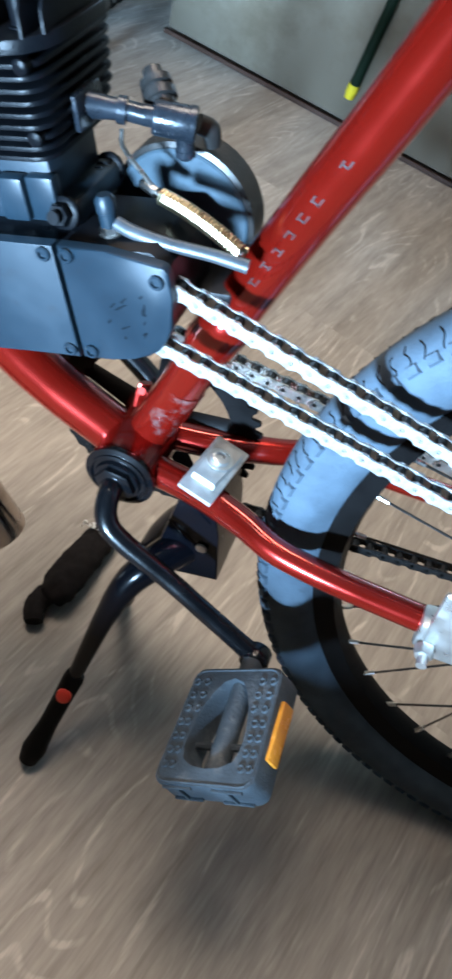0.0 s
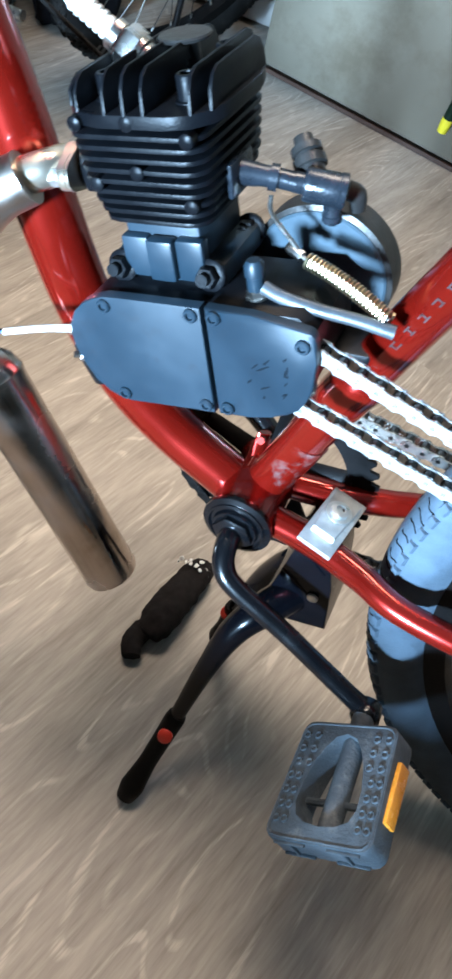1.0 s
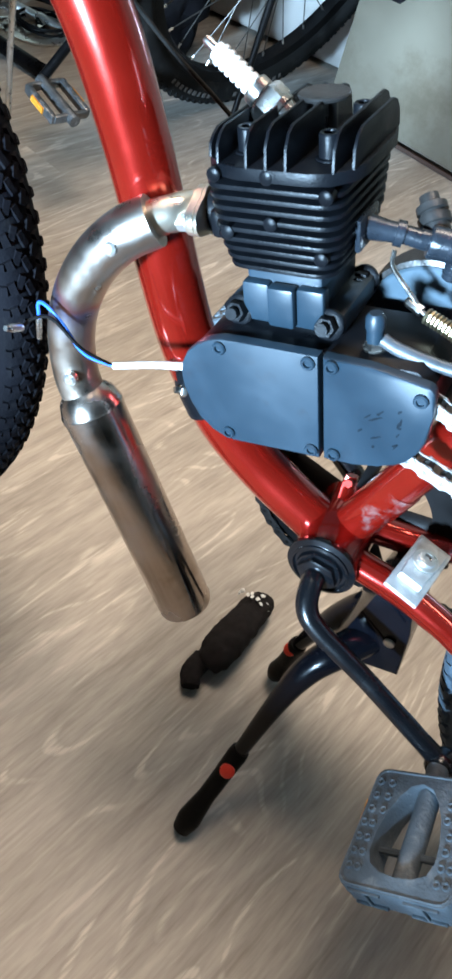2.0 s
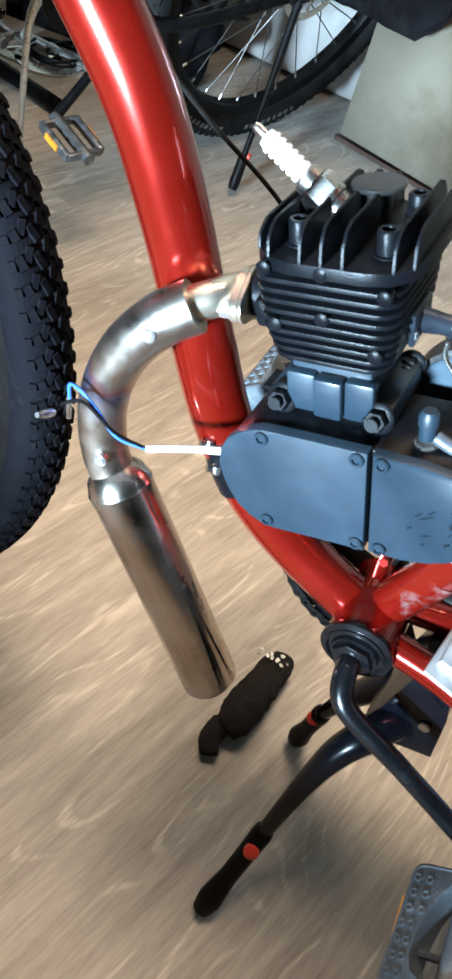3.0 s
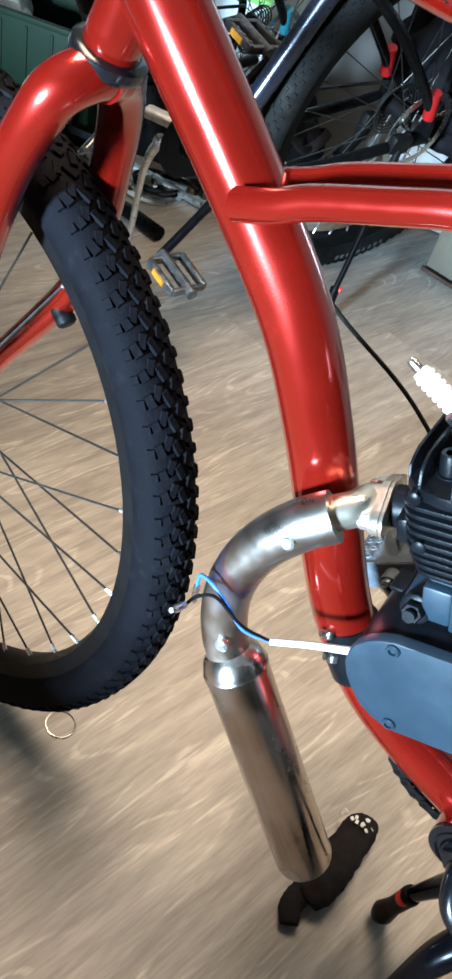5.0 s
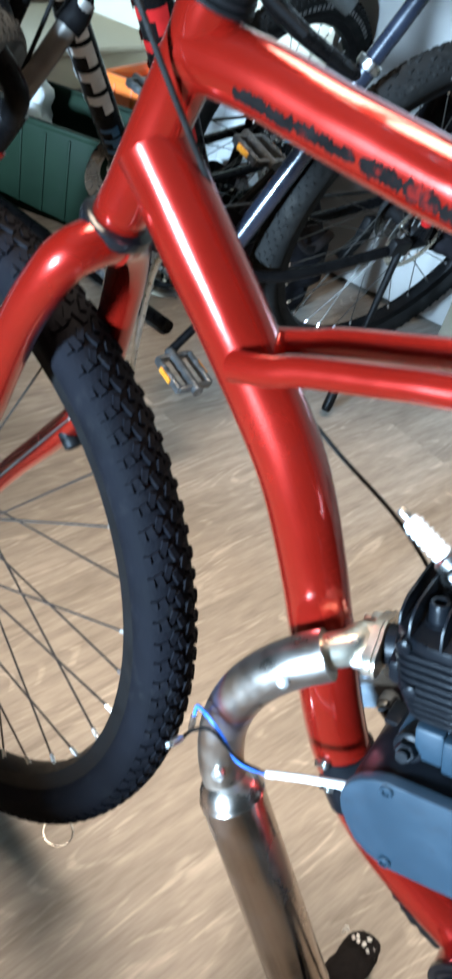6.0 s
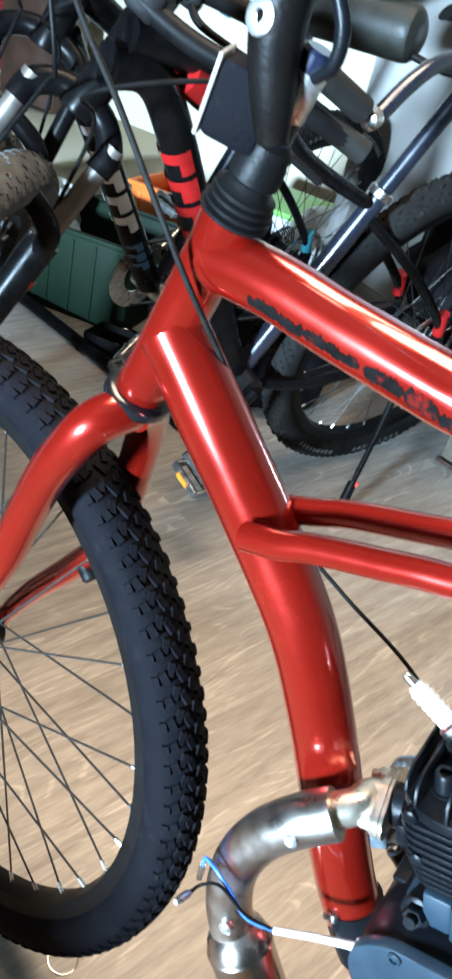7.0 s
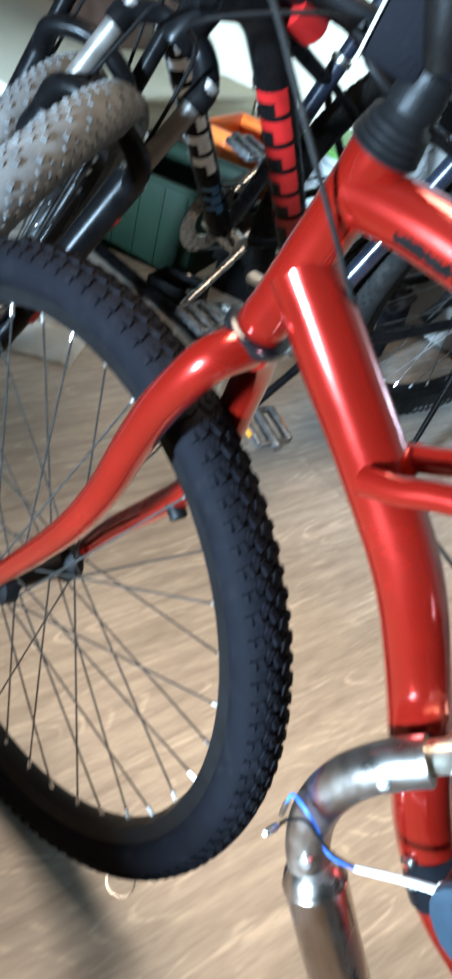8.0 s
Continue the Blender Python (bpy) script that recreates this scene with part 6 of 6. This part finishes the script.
# ---------------------------------------------------------------- cabinet, boxes and clutter
# Broad brown blotches put the room's reflections into the board's colour.
GLOSS_CREAM = material("glossy_cream_board", (0.145, 0.124, 0.094), 0.18, 0, 0.4, 0.22, 2.5, 0.8, 2.6, 0.8, (0.10, 0.080, 0.055), 2.4, 0.5, 0.06, 0.03)
PALE_GREY = material("pale_grey_board", (0.33, 0.318, 0.302), 0.35, 0, 0.1, 0.10, 3, 0.1, 20, 0.3, (0.28, 0.27, 0.26), 4)
ORANGE = material("orange_plastic", (0.78, 0.15, 0.02), 0.45, 0, 0, 0.08, 12, 0.05, 200)
GREEN_DARK = material("dark_green_plastic", (0.0070, 0.0170, 0.0095), 0.6, 0, 0, 0.15, 10, 0.08, 200, 0.4, (0.014, 0.022, 0.016), 9, 0.08)
GREEN_LIGHT = material("light_green_plastic", (0.24, 0.60, 0.13), 0.45, vary=0.06)
WHITE_SHEET = material("white_plastic_bag", (0.78, 0.78, 0.76), 0.4, vary=0.05, bump=0.3, bump_scale=60)
BROWN = material("dark_brown_wood", (0.052, 0.024, 0.015), 0.5, 0, 0, 0.3, 12, 0.1, 80)
PURPLE_BLACK = material("black_nylon", (0.0055, 0.0050, 0.0062), 0.75, 0, 0, 0.35, 60, 0.4, 600, 0.5, (0.016, 0.015, 0.015), 14, 0.08)


def cabinet():
    c = thing("storage_cabinet", "tall glossy cream cabinet standing on the floor", "cabinet", pose(-0.95, 1.497, 0, 0, 0, -12))
    bm = bmesh.new()
    box(bm, (2.45, 0.50, 1.92), pose(1.675, 0.262, 0.965), 0.004)
    part("carcass", bm, GLOSS_CREAM, c)
    for x0, x1 in ((0.45, 1.85), (1.853, 2.9)):
        bm = bmesh.new()
        box(bm, (x1 - x0, 0.020, 1.90), pose((x0 + x1) / 2, 0.0, 0.967), 0.002)
        part("door_panel", bm, GLOSS_CREAM, c, "glossy cream door panel")
    bm = bmesh.new()
    box(bm, (2.46, 0.010, 0.009), pose(1.67, -0.006, 0.0055))
    part("plinth_strip", bm, BROWN, c, "dark strip along the floor")


def narrow_cabinet():
    c = thing("narrow_cabinet", "tall pale grey cabinet behind the parked bicycles", "cabinet", pose(-1.075, 1.60, 0))
    bm = bmesh.new()
    box(bm, (0.54, 0.42, 1.92), pose(0.27, 0.222, 0.965), 0.004)
    part("carcass", bm, PALE_GREY, c)
    bm = bmesh.new()
    box(bm, (0.538, 0.020, 1.90), pose(0.27, 0.0, 0.967), 0.002)
    part("door_panel", bm, PALE_GREY, c)


cabinet()
narrow_cabinet()


def rod():
    r = thing("leaning_rod", "dark green rod with a yellow tip against the cabinet", "rod", pose(0, 0, 0))
    bm = bmesh.new()
    tube(bm, [(-0.0615, 1.2850, 0.098), (-0.042, 1.2855, 0.30), (-0.001, 1.2860, 0.72)], 0.011, 14, 3)
    part("shaft", bm, GREEN_DARK, r)
    bm = bmesh.new()
    tube(bm, [(-0.0640, 1.2850, 0.070), (-0.0628, 1.2850, 0.085), (-0.0615, 1.2850, 0.099)], [0.010, 0.0118, 0.0118], 14, 2)
    part("tip", bm, material("yellow_plastic", (0.75, 0.60, 0.03), 0.4), r, "yellow end cap")
    bm = bmesh.new()
    box(bm, (0.02, 0.036, 0.01), pose(-0.007, 1.295, 0.66), 0.003)
    part("hook", bm, ZINC, r)


rod()


def crate(name, label, cat, m, sx, sy, h, mat, lid=None):
    c = thing(name, label, cat, m)
    w = 0.004
    panels = []
    bm = bmesh.new()
    box(bm, (sx, sy, w), pose(0, 0, w / 2 + 0.0005))
    part("bottom_panel", bm, mat, c)
    for x, y, a, d in ((0, sy / 2, sx, w), (0, -sy / 2, sx, w), (sx / 2, 0, w, sy), (-sx / 2, 0, w, sy)):
        bm = bmesh.new()
        box(bm, (a + w, d, h), pose(x, y, h / 2), 0.001)
        panels.append(part("side_panel", bm, mat, c))
    for x, y, a, d in ((0, sy / 2 + 0.006, sx + 0.03, 0.016), (0, -sy / 2 - 0.006, sx + 0.03, 0.016), (sx / 2 + 0.006, 0, 0.016, sy), (-sx / 2 - 0.006, 0, 0.016, sy)):
        bm = bmesh.new()
        box(bm, (a, d, 0.014), pose(x, y, h - 0.007), 0.003)
        part("rim_strip", bm, mat, c)
    for k in range(5):
        x = -sx / 2 + sx * (k + 0.5) / 5
        for s in (-1, 1):
            bm = bmesh.new()
            box(bm, (0.008, 0.006, h - 0.03), pose(x, s * (sy / 2 + 0.003), h / 2 - 0.01), 0.002)
            part("rib", bm, mat, panels[0] if s > 0 else panels[1])
    for s in (-1, 1):
        bm = bmesh.new()
        tube(bm, [(s * (sx / 2 + 0.006), -0.05, h - 0.03), (s * (sx / 2 + 0.014), -0.04, h - 0.05), (s * (sx / 2 + 0.014), 0.04, h - 0.05), (s * (sx / 2 + 0.006), 0.05, h - 0.03)], 0.005, 8, 4)
        part("handle", bm, mat, c)
    if lid:
        bm = bmesh.new()
        box(bm, (sx + 0.03, sy + 0.03, 0.018), pose(0, 0, h + 0.009), 0.005)
        part("lid", bm, lid, c)
    return c


crate("storage_crate", "dark green plastic crate on the floor", "crate", pose(-1.60, 1.30, 0, 0, 0, 14), 0.34, 0.30, 0.24, GREEN_DARK)
crate("parts_bin", "low black plastic bin with a flat lid", "bin", pose(-1.20, 1.42, 0, 0, 0, 12), 0.34, 0.28, 0.10, BLACK_MATT, BLACK_MATT)
crate("orange_box", "bright orange plastic box on a low chest", "box", pose(-1.66, 1.78, 0.112, 0, 0, 8), 0.30, 0.24, 0.145, ORANGE)
crate("lidded_box", "pale plastic box with a light green lid", "box", pose(-1.36, 1.85, 0.112, 0, 0, 4), 0.30, 0.26, 0.19, WHITE_SHEET, GREEN_LIGHT)


def chest():
    c = thing("low_chest", "low dark wooden chest against the wall", "chest", pose(-1.55, 1.90, 0))
    bm = bmesh.new()
    box(bm, (0.98, 0.56, 0.10), pose(0, 0, 0.056), 0.006)
    part("chest_body", bm, BROWN, c)
    bm = bmesh.new()
    box(bm, (1.0, 0.58, 0.010), pose(0, 0, 0.107), 0.003)
    part("chest_top", bm, BROWN, c)


chest()


def lump(name, label, cat, m, size, mat, seed, bumps=0.25):
    bm = bmesh.new()
    bmesh.ops.create_icosphere(bm, subdivisions=4, radius=1.0)
    for v in bm.verts:
        n = noise.noise(v.co * 1.7 + Vector((seed * 3.1, seed, 0))) + 0.5 * noise.noise(v.co * 4.3 + Vector((seed, 0, seed)))
        v.co *= 1 + bumps * n
        v.co = Vector((v.co.x * size[0], v.co.y * size[1], max(v.co.z, -0.92) * size[2]))
    low = min(v.co.z for v in bm.verts)
    for v in bm.verts:
        v.co.z -= low
    ob = part(name, bm, mat, None)
    ob.matrix_world = m
    return tagged(ob, label, cat) if label else ob


lump("plastic_bag", "crumpled white plastic bag on the floor", "bag", pose(-1.86, 1.28, 0.0), (0.17, 0.14, 0.16), WHITE_SHEET, 3)
lump("plastic_bag", "crumpled white plastic bag behind the bicycles", "bag", pose(-1.13, 1.72, 0.0), (0.14, 0.13, 0.20), WHITE_SHEET, 7)

def black_bag(label, m, size, seed):
    """A soft black bag with a flap and a carrying strap."""
    t = thing("black_bag", label, "bag", m)
    body = lump("bag_body", "", "", Matrix(), size, PURPLE_BLACK, seed, 0.3)
    body.parent = t
    sx, sy, sz = size
    bm = bmesh.new()
    tube(bm, [(-0.75 * sx, -0.1 * sy, 1.25 * sz), (-0.55 * sx, -0.95 * sy, 1.62 * sz), (0.0, -1.05 * sy, 1.35 * sz), (0.6 * sx, -0.9 * sy, 1.55 * sz), (0.78 * sx, -0.1 * sy, 1.25 * sz)], 0.011, 10, 6, True, 0.35)
    part("strap", bm, FABRIC, t)
    bm = bmesh.new()
    box(bm, (0.030, 0.010, 0.020), pose(0, -1.06 * sy, 1.35 * sz), 0.003)
    part("buckle", bm, BLACK_MATT, t)


black_bag("slumped black fabric bag on the floor among the parked bicycles", pose(-0.915, 1.26, 0.0, 0, 0, 70), (0.12, 0.095, 0.15), 11)
black_bag("slack black nylon bag hanging behind the rear wheel", pose(-0.53, 1.305, 0.29, 0, 0, -14), (0.21, 0.060, 0.185), 5)


def spare_parts():
    """Loose bicycle parts piled up beside the crate."""
    rnd = random.Random(11)
    for k in range(24):
        x, y = rnd.uniform(-1.32, -1.08), rnd.uniform(1.33, 1.51)
        yaw = rnd.uniform(0, 360)
        kind = k % 5
        z = 0.1182
        if k < 8:
            x, y, z = rnd.uniform(-1.36, -1.02), rnd.uniform(1.08, 1.20), 0.0
        if kind == 0:
            t = thing("spare_chainring", "loose steel chainring among the spare parts", "chainring", pose(x, y, z + 0.001, 0, 0, yaw))
            bm = bmesh.new()
            lathe(bm, [(0.05, 0), (0.075, 0), (0.075, 0.004), (0.05, 0.004)], Matrix(), 36, True)
            for q in range(4):
                a = q * math.pi / 2
                tube(bm, [(0, 0, 0.003), (0.055 * math.cos(a), 0.055 * math.sin(a), 0.003)], 0.003, 8, 1)
            part("ring", bm, ZINC, t)
        elif kind == 1:
            t = thing("spare_crank", "loose metal crank among the spare parts", "crank", pose(x, y, z, 0, 0, yaw))
            bm = bmesh.new()
            tube(bm, [(-0.08, 0, 0.014), (0, 0, 0.012), (0.085, 0, 0.014)], [0.013, 0.009, 0.012], 12, 4)
            part("arm", bm, ZINC, t)
        elif kind == 2:
            t = thing("spare_brake", "loose brake caliper among the spare parts", "brake", pose(x, y, z, 0, 0, yaw))
            bm = bmesh.new()
            tube(bm, [(-0.05, 0, 0.01), (-0.055, 0.05, 0.012), (0, 0.085, 0.012), (0.055, 0.05, 0.012), (0.05, 0, 0.01)], 0.009, 12, 6)
            box(bm, (0.02, 0.04, 0.018), pose(-0.05, 0, 0.0095), 0.004)
            box(bm, (0.02, 0.04, 0.018), pose(0.05, 0, 0.0095), 0.004)
            part("caliper_arm", bm, CHROME, t)
        elif kind == 3:
            t = thing("cable_coil", "loose coil of black cable among the spare parts", "cable", pose(x, y, z, 0, 0, yaw))
            bm = bmesh.new()
            tube(bm, [((0.06 + 0.006 * math.sin(q)) * math.cos(q * 0.7), 0.05 * math.sin(q * 0.7), 0.006 + 0.0006 * q) for q in range(28)], 0.003, 8, 3)
            part("coil", bm, BLACK_MATT, t)
        else:
            t = thing("tool_box", "small open tray of dark metal bits", "tray", pose(x, y, z, 0, 0, yaw))
            bm = bmesh.new()
            box(bm, (0.13, 0.09, 0.006), pose(0, 0, 0.004), 0.001)
            for sx, sy, a, b in ((0, 0.045, 0.13, 0.004), (0, -0.045, 0.13, 0.004), (0.065, 0, 0.004, 0.09), (-0.065, 0, 0.004, 0.09)):
                box(bm, (a, b, 0.05), pose(sx, sy, 0.026), 0.001)
            part("tray_body", bm, BLACK_MATT, t)
            for q in range(5):
                bm = bmesh.new()
                hexagon(bm, 0.012, 0.016, pose(rnd.uniform(-0.045, 0.045), -0.028 + q * 0.014, 0.0072, 0, 0, q * 20))
                part("nut", bm, ZINC, t)


spare_parts()


def pole():
    bm = bmesh.new()
    tube(bm, [(-1.70, 1.10, 0.017), (-1.3, 1.02, 0.017), (-0.98, 0.955, 0.017)], 0.016, 14, 3)
    ob = part("floor_pole", bm, FRAME_BLACK, None)
    tagged(ob, "long black pole lying on the floor", "pole")


pole()


def hair_tie():
    bm = bmesh.new()
    pts = [(-0.378 + 0.017 * math.cos(a), -0.020 + 0.016 * math.sin(a), 0.0012) for a in (2 * math.pi * k / 24 for k in range(25))]
    tube(bm, pts, 0.0010, 6, 1, False)
    tagged(part("wire_ring", bm, BRUSHED, None), "thin wire ring lying on the floor", "ring")


hair_tie()


def paper():
    bm = bmesh.new()
    n = 8
    vs = [[bm.verts.new((-0.10 + 0.2 * i / n, -0.07 + 0.14 * j / n, 0.003 + 0.006 * abs(noise.noise((i * 0.5, j * 0.4, 2.0))))) for j in range(n + 1)] for i in range(n + 1)]
    for i in range(n):
        for j in range(n):
            bm.faces.new((vs[i][j], vs[i + 1][j], vs[i + 1][j + 1], vs[i][j + 1]))
    bmesh.ops.solidify(bm, geom=bm.faces[:], thickness=0.0006)
    ob = part("paper_sheet", bm, WHITE_SHEET, None)
    ob.matrix_world = pose(-1.34, 0.65, 0.002, 0, 0, 30)
    tagged(ob, "white sheet of paper lying on the floor", "paper")


paper()

CLOTH_RED = material("red_cloth", (0.42, 0.03, 0.04), 0.9, 0, 0, 0.15, 60, 0.3, 400)
CLOTH_WHITE = material("white_cloth", (0.66, 0.63, 0.60), 0.9, 0, 0, 0.1, 60, 0.3, 400)


def bench():
    c = thing("low_bench", "wide low cream painted bench against the wall", "bench", pose(-2.74, 1.765, 0))
    bm = bmesh.new()
    box(bm, (1.34, 1.03, 0.205), pose(0, 0, 0.104), 0.004)
    part("bench_body", bm, WALL, c)
    bm = bmesh.new()
    box(bm, (1.37, 1.06, 0.024), pose(0, -0.004, 0.2205), 0.006)
    part("bench_top", bm, WALL, c)


bench()


def wardrobe():
    c = thing("brown_wardrobe", "dark brown wooden wardrobe standing on the low bench", "wardrobe", pose(-2.68, 2.09, 0.2335))
    bm = bmesh.new()
    box(bm, (0.28, 0.16, 1.66), pose(0, 0, 0.832), 0.004)
    part("carcass", bm, BROWN, c)
    bm = bmesh.new()
    box(bm, (0.274, 0.018, 1.64), pose(0, -0.090, 0.832), 0.003)
    part("door_panel", bm, BROWN, c)
    t = thing("striped_towel", "red and white striped towel hanging by the wardrobe", "towel", pose(-3.27, 2.26, 0))
    for k in range(6):
        bm = bmesh.new()
        grid = [[bm.verts.new((-0.15 + 0.05 * (k + i / 4), -0.012 * math.sin(9 * (k + i / 4)), 0.25 + 0.75 * j / 8)) for j in range(9)] for i in range(5)]
        for g, h in zip(grid, grid[1:]):
            for j in range(8):
                bm.faces.new((g[j], h[j], h[j + 1], g[j + 1]))
        bmesh.ops.solidify(bm, geom=bm.faces[:], thickness=0.006)
        part("stripe", bm, CLOTH_RED if k % 2 else CLOTH_WHITE, t)
    bm = bmesh.new()
    tube(bm, [(-0.17, 0.0, 1.0), (0.17, 0.0, 1.0)], 0.008, 10, 1)
    for s in (-1, 1):
        tube(bm, [(0.15 * s, 0.0, 1.0), (0.15 * s, 0.045, 1.0)], 0.006, 8, 1)
    part("rail", bm, BRUSHED, t)


wardrobe()

# ---------------------------------------------------------------- floor boards
FLOOR = bpy.data.objects["floor"]


def boards():
    along, width, length = 75.0, 0.192, 1.285
    turn = pose(0, 0, 0, 0, 0, along)
    t = bmesh.new()
    box(t, (length, width, 0.010), Matrix())
    first = part("floor_board", t, WOOD, FLOOR, "", False)
    placed = False
    rnd = random.Random(5)
    walls = (((-4.10, 0, 0), (-1, 0, 0)), ((2.30, 0, 0), (1, 0, 0)), ((0, -4.0, 0), (0, -1, 0)), ((0, 2.30, 0), (0, 1, 0)))
    for r in range(-26, 27):
        off = rnd.uniform(0, length)
        for c in range(-5, 6):
            m = Matrix.Translation(turn @ Vector((c * length + off, r * width + 0.05, -0.005))) @ turn
            corners = [m @ Vector((sx * length / 2, sy * width / 2, 0)) for sx in (-1, 1) for sy in (-1, 1)]
            inside = [all((q - Vector(p)).dot(Vector(n)) <= 0 for p, n in walls) for q in corners]
            if all(inside):
                if placed:
                    again(first, m, FLOOR)
                else:
                    first.matrix_basis = m
                    placed = True
                continue
            # a board sawn off where it meets a wall
            t = bmesh.new()
            box(t, (length, width, 0.010), Matrix())
            back = m.inverted()
            for p, n in walls:
                geom = t.verts[:] + t.edges[:] + t.faces[:]
                if geom:
                    bmesh.ops.bisect_plane(t, geom=geom, plane_co=back @ Vector(p), plane_no=back.to_3x3() @ Vector(n), clear_outer=True)
            if len(t.faces) > 2:
                part("floor_board", t, WOOD, FLOOR, "", False).matrix_basis = m
            else:
                t.free()


boards()
